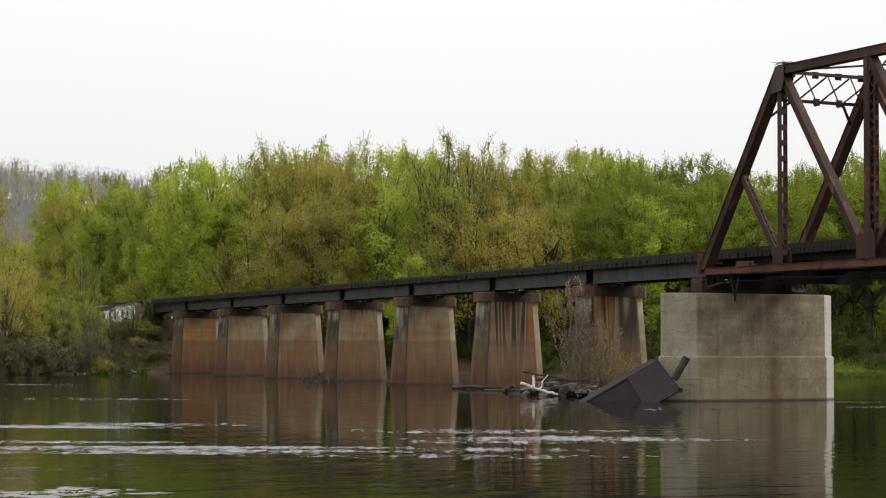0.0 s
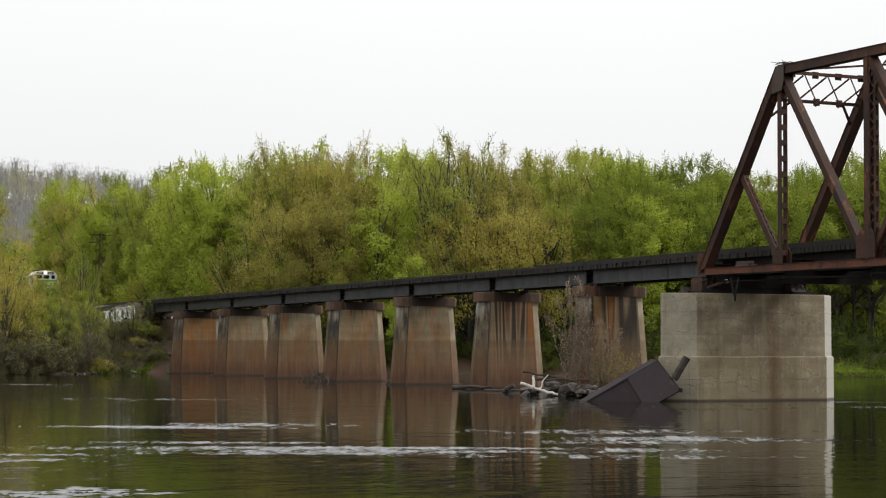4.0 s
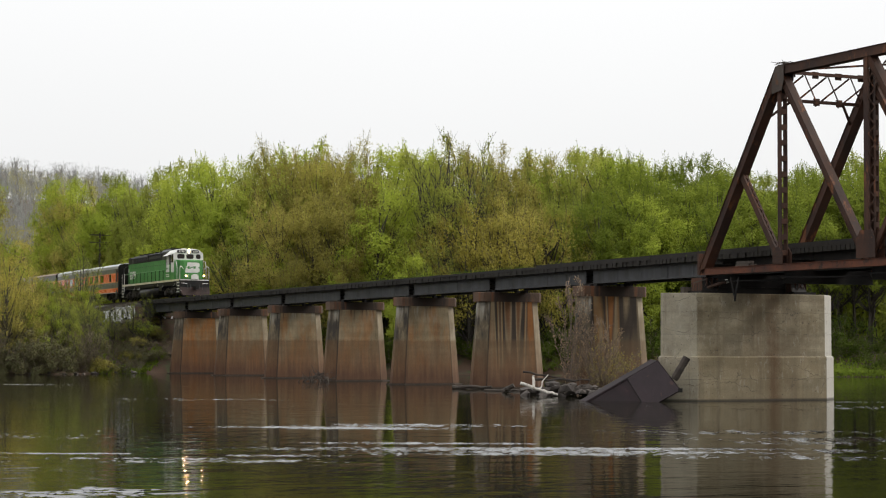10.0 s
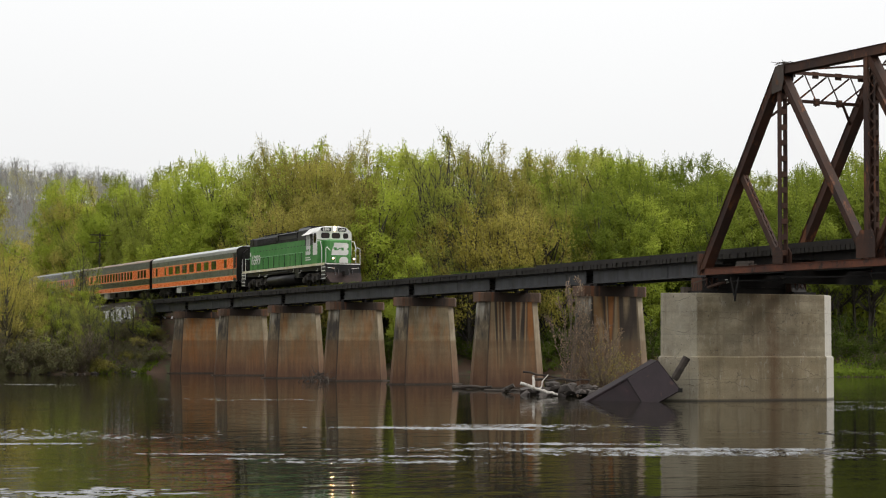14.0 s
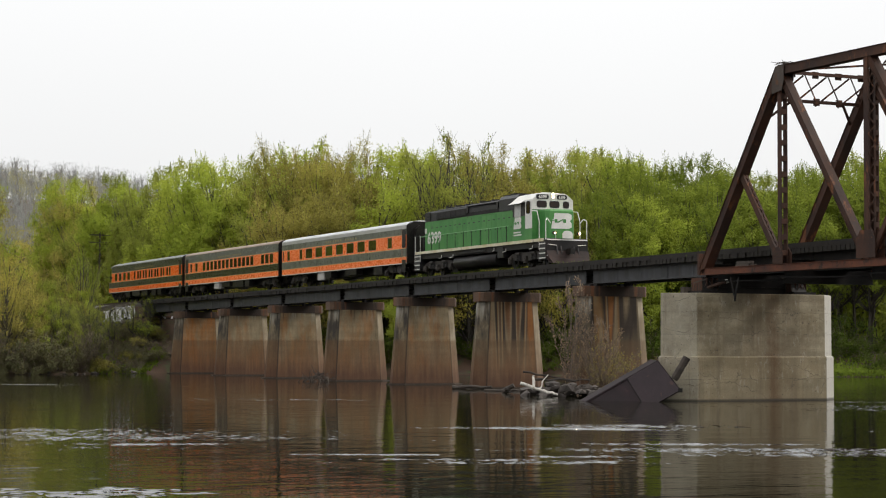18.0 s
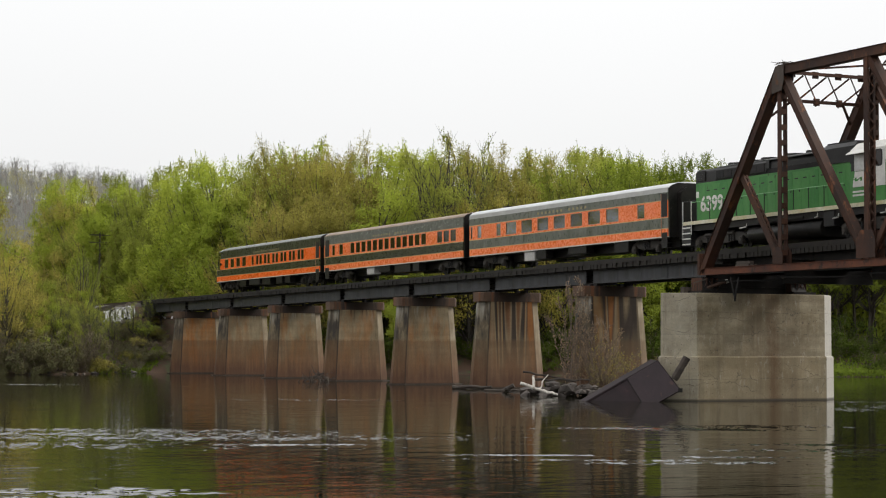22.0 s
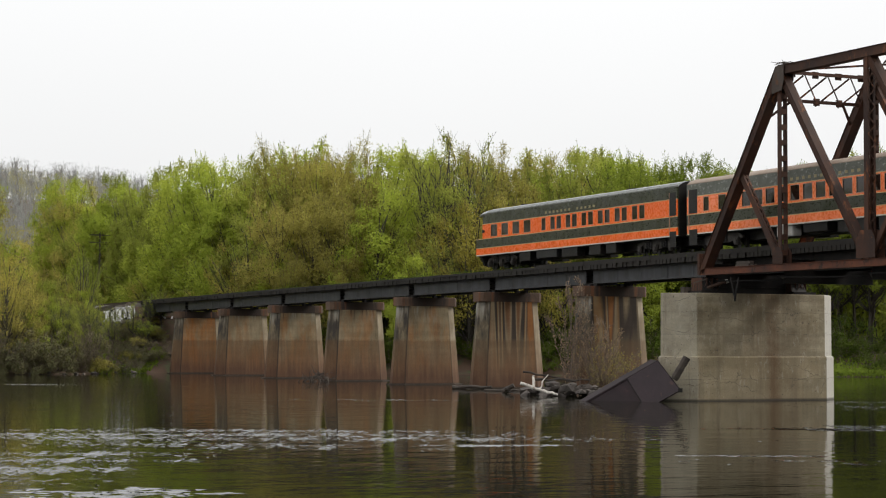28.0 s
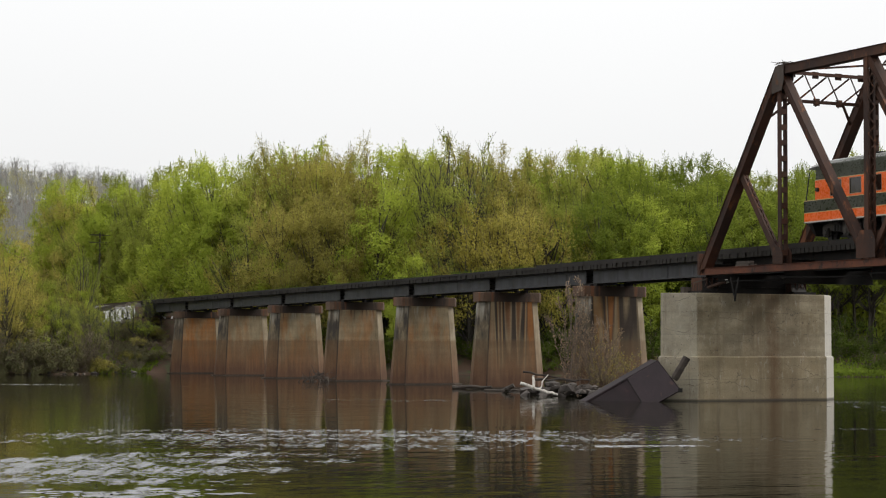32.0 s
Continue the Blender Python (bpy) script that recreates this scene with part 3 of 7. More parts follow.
def girder_span(x0, x1, label="grey painted steel plate girder span"):
    g = thing("girder_span", label, "bridge girder", "girder spans of the bridge", at=pose(x0, 0, deck_z(x0), 0, -math.degrees(math.atan(.0069)), 0))
    L = x1 - x0
    INS = .42
    for y in (-1.08, 1.08):
        part("web", box(INS, L - INS, y - .008, y + .008, -1.0, -.38), M_GIRDER, g)
        for nm, z0, z1, q in (("top_flange", -.275, -.30, -.41), ("bottom_flange", -1.105, -1.08, -.97)):
            bm = bmesh.new()
            pr = [(y - .17, z0), (y + .17, z0), (y + .17, z1), (y + .022, z1), (y + .022, q), (y - .022, q), (y - .022, z1), (y - .17, z1)]
            loft(bm, [[(xx, yy, zz) for yy, zz in pr] for xx in (INS, L - INS)])
            part(nm, bm, M_GIRDER, g)
        n = max(4, int(L / 2.5))
        for k in range(n + 1):
            xx = .54 + (L - 1.08) * k / n
            for s in (-1, 1):
                if s * y < 0:
                    continue
                bm = box(xx - .01, xx + .01, y + s * .02, y + s * .036, -1.08, -.30)
                part("stiffener", bm, M_GIRDER, g)
    for k in range(5):
        xx = .6 + (L - 1.2) * k / 4
        bm = bmesh.new()
        bar(bm, (xx, -1.05, -.42), (xx, 1.05, -1.0), .08, .08)
        bar(bm, (xx, 1.05, -.42), (xx, -1.05, -1.0), .08, .08)
        bar(bm, (xx, -1.05, -.98), (xx, 1.05, -.98), .08, .08)
        part("cross_frame", bm, M_DARKSTEEL, g)
    return g


EDGES = [-77.3] + JOINTS + [30.85]
for a, b in zip(EDGES, EDGES[1:]):
    girder_span(a, b)

# ------------------------------------------------------------------ bridge: riveted through truss
NPAN, ZL, ZU = 7, 6.78, 16.6
NEAR, FAR = -2.95, 2.68            # the two truss planes
truss = thing("truss_span", "rusty brown riveted through-truss railway bridge", "truss bridge", at=pose(TRUSS0, 0, 0))


def lo(i, y):
    return Vector((PANEL * i, y, ZL))


def up(i, y):
    return Vector((PANEL * i, y, ZU))


def boxed(name, a, b, w, h, lace=0.0, pitch=0.5, mat=None, label=""):
    """A built-up member: a closed box with flange lips, or two channels joined by lacing bars."""
    a, b = Vector(a), Vector(b)
    d = (b - a).normalized()
    s = Vector((0, 1, 0))
    u = s.cross(d).normalized()
    hw, hh = w / 2, h / 2
    if not lace:
        pr = [(-hw - .05, -hh), (hw + .05, -hh), (hw + .05, -hh + .02), (hw, -hh + .02), (hw, hh - .02), (hw + .05, hh - .02), (hw + .05, hh), (-hw - .05, hh), (-hw - .05, hh - .02), (-hw, hh - .02), (-hw, -hh + .02), (-hw - .05, -hh + .02)]
        bm = bmesh.new()
        loft(bm, [[p + s * i + u * j for i, j in pr] for p in (a, b)])
        return part(name, bm, mat, truss, label)
    first = None
    for k in (-1, 1):
        pr = [(k * hw, -hh), (k * (hw - .11), -hh), (k * (hw - .11), -hh + .02), (k * (hw - .02), -hh + .02), (k * (hw - .02), hh - .02), (k * (hw - .11), hh - .02), (k * (hw - .11), hh), (k * hw, hh)]
        bm = bmesh.new()
        loft(bm, [[p + s * i + u * j for i, j in pr] for p in (a, b)])
        ob = part(name + "_channel", bm, mat, truss, label)
        first = first or ob
    bm = bmesh.new()
    n = max(2, int((b - a).length / pitch))
    for j in (-1, 1):
        o = u * (j * (hh + .008))
        for k in range(n):
            p, q = a + (b - a) * (k / n), a + (b - a) * ((k + 1) / n)
            e = 1 if k % 2 else -1
            bar(bm, p + o + s * e * hw * .9, q + o - s * e * hw * .9, lace, .014, up=u)
    part("lacing", bm, mat, first, kind="stuff")


def mem(name, a, b, w, h, lace=0.0, pitch=0.5, mat=None, label=""):
    boxed(name, a, b, w, h, lace, pitch, mat or M_RUST, label)


def gusset(x, y, z, w, h, mat=None, cut=0.3):
    for s in (-1, 1):
        bm = bmesh.new()
        yy = y + s * .27
        pl = [(x - w / 2, z - h * .45), (x + w / 2, z - h * .45), (x + w / 2, z + h * .2), (x + w / 2 - cut, z + h * .55), (x - w / 2 + cut, z + h * .55), (x - w / 2, z + h * .2)]
        loft(bm, [[(px, yy - .012, pz) for px, pz in pl], [(px, yy + .012, pz) for px, pz in pl]])
        g = part("gusset_plate", bm, mat or M_RUST, truss)
        bm = bmesh.new()
        for i in range(5):
            for j in range(4):
                cx_, cz_ = x + (i - 2) * w * .17, z - h * .33 + j * h * .2
                bx(bm, cx_ - .02, cx_ + .02, yy - .025, yy + .025, cz_ - .02, cz_ + .02)
        part("rivets", bm, mat or M_RUST, g, kind="stuff")


for y in (NEAR, FAR):
    mem("end_post", lo(0, y), up(1, y), .44, .46)
    mem("end_post", lo(NPAN, y), up(NPAN - 1, y), .44, .46)
    for i in range(1, NPAN - 1):
        mem("top_chord", up(i, y), up(i + 1, y), .44, .46)
    for i in range(NPAN):
        mem("bottom_chord", lo(i, y), lo(i + 1, y), .44, .36, mat=M_RUSTLIT, label="orange-rusted bottom chord")
    for i in range(1, NPAN):
        if i in (1, NPAN - 1):
            hang = None
            for k in (-1, 1):
                bm = bmesh.new()
                over = Vector((.07 if i == 1 else -.07, 0, 0))
                bar(bm, lo(i, y + k * .17) + over, up(i, y + k * .17) + over, .05, .3, up=(1, 0, 0))
                hang = part("hip_hanger", bm, M_RUST, truss)
            for k in range(12):
                zz = ZL + .6 + k * .78
                for s in (-1, 1):
                    part("batten_plate", box(PANEL * i + over.x + s * .15 - .008, PANEL * i + over.x + s * .15 + .008, y - .17, y + .17, zz, zz + .26), M_RUST, hang)
        else:
            mem("post", lo(i, y), up(i, y), .46, .3, lace=.06, pitch=.42)
    for i in range(1, NPAN - 1):
        if i < NPAN // 2 + 1:
            mem("diagonal", up(i, y), lo(i + 1, y), .36, .34)
        if i >= 2:
            mem("diagonal", lo(i, y), up(i + 1, y), .3, .26, lace=.05, pitch=.4)
    mid = lo(0, y).lerp(up(1, y), .485) + Vector((.28, 0, 0))
    mem("sub_strut", mid, lo(1, y) + Vector((-.06, 0, .3)), .3, .32, lace=.06, pitch=.34)
    mid = lo(NPAN, y).lerp(up(NPAN - 1, y), .47) - Vector((.28, 0, 0))
    mem("sub_strut", mid, lo(NPAN - 1, y) + Vector((.36, 0, .3)), .3, .32, lace=.06, pitch=.34)
    for x in (-.32, PANEL * NPAN + .12):
        part("end_plate", box(x, x + .2, y - .24, y + .24, 6.62, 7.75), M_RUST, truss)
    for i in range(1, NPAN):
        gusset(PANEL * i, y, ZL + (.8 if 1 < i < NPAN else .55 if i == 1 else .2), 1.42 if i > 1 else .85, 1.3 if i > 1 else .85 if i else .6, mat=M_RUST)
    # hip plates where end post, chord, hanger and diagonal meet
    for i, s in ((1, 1), (NPAN - 1, -1)):
        for q in (-.285, .285):
            bm = bmesh.new()
            pl = [(-.42 * s, -1.15), (.42 * s, -1.05), (.62 * s, -.5), (.62 * s, .2), (-.1 * s, .2), (-.42 * s, -.5)]
            loft(bm, [[(PANEL * i + px_, y + q - .012, ZU + pz_) for px_, pz_ in pl], [(PANEL * i + px_, y + q + .012, ZU + pz_) for px_, pz_ in pl]])
            part("hip_plate", bm, M_HIP, truss, "grey-brown riveted hip plate")
# portals in the plane of the end posts
for e in (0, 1):
    a0, b0 = (lo(0, 0), up(1, 0)) if e == 0 else (lo(NPAN, 0), up(NPAN - 1, 0))
    at = lambda s, y: a0.lerp(b0, s) + Vector((0, y, 0))
    for s in (.995, .865):
        bm = bmesh.new()
        bar(bm, at(s, NEAR), at(s, FAR), .12, .16)
        part("portal_strut", bm, M_RUST, truss)
    n = 4
    for k in range(n):
        y0, y1 = NEAR + (FAR - NEAR) * k / n, NEAR + (FAR - NEAR) * (k + 1) / n
        for s0, s1 in ((.845, .985), (.995, .865)):
            bm = bmesh.new()
            bar(bm, at(s0, y0), at(s1, y1), .03, .09)
            part("lattice_bar", bm, M_RUST, truss)
        bm = bmesh.new()
        bar(bm, at(.865, y1 - .18), at(.865, y1 + .18), .06, .36)
        part("lattice_plate", bm, M_RUST, truss)
        bm = bmesh.new()
        bar(bm, at(.99, (y0 + y1) / 2 - .18), at(.99, (y0 + y1) / 2 + .18), .06, .34)
        part("lattice_plate", bm, M_RUST, truss)
    for s in (-1, 1):
        bm = bmesh.new()
        side = FAR if s > 0 else NEAR
        bar(bm, at(.75, side), at(.865, side * .55), .1, .12)
        part("knee_brace", bm, M_RUST, truss)
# sway frames, top laterals, floor
for i in range(2, NPAN - 1):
    for z in (ZU, ZU - 1.35):
        bm = bmesh.new()
        bar(bm, (PANEL * i, NEAR, z), (PANEL * i, FAR, z), .14, .14)
        part("sway_strut", bm, M_RUST, truss)
    for k in range(4):
        y0, y1 = NEAR + k * 1.3, NEAR + (k + 1) * 1.3
        bm = bmesh.new()
        bar(bm, (PANEL * i, y0, ZU - 1.35), (PANEL * i, y1, ZU), .03, .08)
        bar(bm, (PANEL * i, y0, ZU), (PANEL * i, y1, ZU - 1.35), .03, .08)
        part("lattice_bar", bm, M_RUST, truss)
for i in range(1, NPAN - 1):
    for s in (-1, 1):
        bm = bmesh.new()
        bar(bm, up(i, NEAR if s > 0 else FAR), up(i + 1, FAR if s > 0 else NEAR), .09, .09)
        part("top_lateral", bm, M_RUST, truss)
for i in range(NPAN + 1):
    bm = bmesh.new()
    x = PANEL * i
    bx(bm, x - .01, x + .01, NEAR + .1, FAR - .1, 6.0 if 0 < i < NPAN else 5.62, 7.2)
    for z in (6.0, 7.18):
        bx(bm, x - .16, x + .16, NEAR + .1, FAR - .1, z, z + .025)
    part("floor_beam", bm, M_DARKSTEEL, truss)
for i in range(NPAN):
    for y in (-1.0, 1.0):
        bm = bmesh.new()
        x0, x1 = PANEL * i + .02, PANEL * (i + 1) - .02
        z1 = deck_z(TRUSS0 + x0) - .29
        bx(bm, x0, x1, y - .01, y + .01, 6.65, z1)
        bx(bm, x0, x1, y - .12, y + .12, z1 - .025, z1)
        bx(bm, x0, x1, y - .12, y + .12, 6.65, 6.675)
        part("stringer", bm, M_DARKSTEEL, truss)
    bm = bmesh.new()
    for s in (-1, 1):
        bar(bm, (PANEL * i, NEAR if s > 0 else FAR, 6.3), (PANEL * (i + 1), FAR if s > 0 else NEAR, 6.3), .1, .08)
    part("bottom_lateral", bm, M_DARKSTEEL, truss)
for i in (0, NPAN):
    for y in (NEAR, FAR):
        bm = bmesh.new()
        x = PANEL * i
        loft(bm, [[(x - .6, y - .45, 5.78), (x + .6, y - .45, 5.78), (x + .6, y + .45, 5.78), (x - .6, y + .45, 5.78)],
                  [(x - .22, y - .4, 6.5), (x + .22, y - .4, 6.5), (x + .22, y + .4, 6.5), (x - .22, y + .4, 6.5)]])
        shoe = part("shoe", bm, M_DARKSTEEL, truss)
        bm = bmesh.new()
        for k in range(6):
            xx = x - .35 + k * .17
            rod(bm, (xx, y - .5, 5.6), (xx + .12 * (k % 3 - 1), y - .52, 6.15), .018, n=5)
        bar(bm, (x - .3, y - .5, 6.2), (x + .9, y - .5, 6.36), .05, .06)
        part("roller_nest", bm, M_DRIFT, shoe, "rusty rods of the expansion bearing")
        for k in range(4):
            bm = bmesh.new()
            bx(bm, x - .5, x + .5, y - .5 + k * .33, y - .47 + k * .33, 5.79, 6.45)
            part("shoe_rib", bm, M_RUST, shoe)
# the truss's far support and the approach beyond, closing the crossing to the near bank
FAR_END = TRUSS0 + PANEL * NPAN
copy_thing(bigp, pose(FAR_END + .44, 0, 0, 0, 0, 180))
for k in range(3):
    a = FAR_END + .54 + 13.2 * k
    girder_span(a, a + 13.2)
    if k < 2:
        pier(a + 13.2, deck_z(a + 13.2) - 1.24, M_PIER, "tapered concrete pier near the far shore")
NEAR_END = FAR_END + .54 + 39.6

# ------------------------------------------------------------------ track
track = thing("track", "single railway track on dark weathered timber ties", "railway track", kind="structure")
tie_bm = box(-.15, .15, -1.5, 1.5, -.26, 0, 0.0)
tie_me = None
x = -75.4
n = 0
while n < 295:
    z = deck_z(x)
    if tie_me is None:
        t = part("tie", tie_bm, M_TIE, track)
        tie_me = t.data
    else:
        t = part("tie", tie_me, M_TIE, track)
    t.matrix_world = pose(x, random.uniform(-.04, .04), z, 0, 0, random.uniform(-.6, .6))
    x += .37
    n += 1
bm = bmesh.new()
while x < NEAR_END + 160:
    bx(bm, x - .15, x + .15, -1.5, 1.5, deck_z(x) - .26, deck_z(x))
    x += .37
x = -75.9
while x > -420:
    bx(bm, x - .11, x + .11, -1.35, 1.35, deck_z(x) - .26, deck_z(x))
    x -= .55
part("ties_beyond", bm, M_TIE, track, kind="stuff")
for y in (-.755, .755):
    bm = bmesh.new()
    for xa, xb in ((-420, -75), (-75, 48), (48, 290)):
        for w, z0, z1 in ((.15, 0, .025), (.022, .025, .16), (.075, .16, .205)):
            hexa(bm, [(xx, y + s * w / 2, deck_z(xx) + z0) for xx, s in ((xa, -1), (xb, -1), (xb, 1), (xa, 1))],
                 [(xx, y + s * w / 2, deck_z(xx) + z1) for xx, s in ((xa, -1), (xb, -1), (xb, 1), (xa, 1))])
    part("rail", bm, M_RAIL, track, "rust-sided steel rail with worn top")
for y in (-1.42, 1.42):
    xx = -75.5
    while xx < NEAR_END:
        xe = min(xx + 6.1, NEAR_END)
        bm = bmesh.new()
        tall = .15 + .11 * smooth(2, 10, xx)
        bar(bm, (xx + .02, y + random.uniform(-.02, .02), deck_z(xx) + tall / 2), (xe - .02, y, deck_z(xe) + tall / 2), .18, tall)
        part("guard_timber", bm, M_TIE, track)
        xx = xe
for xa, xb in ((-420, -76.2), (NEAR_END + .5, 290)):
    bm = bmesh.new()
    k = 24
    rings_ = []
    for i in range(k + 1):
        xx = xa + (xb - xa) * i / k
        z = deck_z(xx)
        rings_.append([(xx, -2.6, z - .5), (xx, 2.6, z - .5), (xx, 1.6, z - .07), (xx, -1.6, z - .07)])
    loft(bm, rings_)
    part("ballast_bed", bm, M_BALLAST, track)

# ------------------------------------------------------------------ abutments
def abutment(name_label, at, graffiti, front=.35):
    ab = thing("abutment", name_label, "abutment", at=at)
    bm = bmesh.new()
    loft(bm, [[(-2.0, -2.5, -1), (front + .4, -2.5, -1), (front + .4, 2.5, -1), (-2.0, 2.5, -1)], [(-2.0, -2.5, 5.62), (front, -2.5, 5.62), (front, 2.5, 5.62), (-2.0, 2.5, 5.62)]])
    part("seat_wall", bm, M_CAP, ab)
    bm = box(-3.9 if graffiti else -2.4, -1.75 if graffiti else -.25, -2.5, 2.5, 5.3, 6.72)
    part("back_wall", bm, M_ABUT, ab)
    for s in (-1, 1):
        bm = bmesh.new()
        a, b = ((-.2 if graffiti else -.3), s * 2.75), (-14.5, s * 2.75)
        ring1 = [(a[0], a[1] - .22, -1), (a[0], a[1] + .22, -1), (a[0], a[1] + .22, 7.0), (a[0], a[1] - .22, 7.0)]
        ring2 = [(b[0], b[1] - .22, 2.0), (b[0], b[1] + .22, 2.0), (b[0], b[1] + .22, 6.5), (b[0], b[1] - .22, 6.5)]
        loft(bm, [ring1, ring2])
        part("wing_wall", bm, M_ABUT, ab)
    if graffiti:
        # flared wing, its face towards the river covered in loops of paint
        bm = bmesh.new()
        pr = [(-2.2, 2.0), (-2.2, 6.95), (-4.1, 6.6), (-5.5, 5.6), (-5.9, 3.2), (-5.9, 2.0)]
        loft(bm, [[(-.1, y, z) for y, z in pr], [(.36, y, z) for y, z in pr]])
        w = part("flared_wing", bm, M_ABUT, ab, "grey concrete wing wall covered in white painted scrawl")
        bm = bmesh.new()
        rg = random.Random(5)
        for k in range(6):
            y1_ = -2.25 - .5 * k
            z1_ = 6.9 - (.19 * .5 * k if k < 4 else .38 + .36 * (k - 3))
            bx(bm, .3605, .365, y1_ - .52, y1_, rg.uniform(4.6, 5.0), z1_ - rg.uniform(.05, .2))
        part("painted_ground", bm, M_PALEWASH, w, "pale grey overpainted ground")
        for k in range(15):
            low_ = k > 8
            cy_ = (-2.55 - .34 * k) if not low_ else (1.9 - .62 * (k - 9))
            cz_ = (5.95 - .06 * k if not low_ else 5.2) + rg.uniform(-.12, .12)
            bm = bmesh.new()
            a0_, turn = rg.uniform(0, 6), rg.choice((-1, 1))
            ry_, rz_ = (.3, .62) if not low_ else (.3, .36)
            pts = []
            for j in range(8):
                an = a0_ + turn * j * rg.uniform(.55, .75)
                pts.append(Vector((.366 if not low_ else .395, cy_ + ry_ * math.cos(an), min(6.75 - .1 * k, cz_ + rz_ * math.sin(an)) if not low_ else cz_ + rz_ * math.sin(an))))
            ring_ = []
            for j, p0 in enumerate(pts):
                q0 = pts[min(j + 1, 7)] - pts[max(j - 1, 0)]
                nn = Vector((0, -q0.z, q0.y)).normalized() * rg.uniform(.06, .12)
                off = Vector((.008, 0, 0))
                ring_.append([p0 - nn, p0 + nn, p0 + nn + off, p0 - nn + off])
            loft(bm, ring_)
            part("painted_scrawl", bm, M_GRAF if k % 4 != 2 else M_DARKSTEEL, w, "loops of spray paint")
    return ab


M_PALEWASH = worn("pale_overpaint", (0.34, 0.335, 0.32), (0.25, 0.24, 0.22), (0.12, 0.10, 0.08), 1.0, 10, 0.85, wear_lo=0.58)
M_GRAF = plain("white_spray_paint", (0.74, 0.74, 0.75), 0.8)
abutment("grey concrete abutment with white graffiti on its wing wall", pose(-75.4, 0, 0), True, .35)
abutment("grey concrete abutment on the near shore", pose(NEAR_END - .1, 0, deck_z(NEAR_END) - deck_z(-75.4), 0, 0, 180), False)

# ------------------------------------------------------------------ trees
def leaves(name, pts, size, mat, rng, up=.9, face=None, along=None, slim=.42):
    """One small bent-free blade for each point, turned at random, or facing outward where `face` is given; the first ones lie along their twigs where `along` gives those."""
    n = len(pts)
    d = rng.normal(size=(n, 3))
    if face is None:
        d[:, 2] += up
    else:
        d = np.cross(d, face + rng.normal(size=(n, 3)) * .45)
    d /= np.linalg.norm(d, axis=1)[:, None] + 1e-9
    m = 0 if along is None else len(along)
    if m:
        d[:m] = along / (np.linalg.norm(along, axis=1)[:, None] + 1e-9) + rng.normal(size=(m, 3)) * .24
        d[:m] /= np.linalg.norm(d[:m], axis=1)[:, None]
    e = np.cross(d, rng.normal(size=(n, 3)) if face is None else face + rng.normal(size=(n, 3)) * .3)
    e /= np.linalg.norm(e, axis=1)[:, None]
    L = (size * rng.uniform(.7, 1.4, n))[:, None]
    W = L * rng.uniform(.5, .9, n)[:, None]
    L[:m] *= 1.15
    W[:m] *= slim / .6
    v = np.stack([pts - d * L * .5, pts + e * W * .62 + d * L * .1, pts + d * L * .5 - e * W * .2], 1).reshape(-1, 3)
    me = bpy.data.meshes.new(name)
    me.vertices.add(3 * n)
    me.vertices.foreach_set("co", v.astype(np.float32).ravel())
    me.loops.add(3 * n)
    me.loops.foreach_set("vertex_index", np.arange(3 * n, dtype=np.int32))
    me.polygons.add(n)
    me.polygons.foreach_set("loop_start", np.arange(0, 3 * n, 3, dtype=np.int32))
    me.update(calc_edges=True)
    me.materials.append(mat)
    return me


TOPS = {}


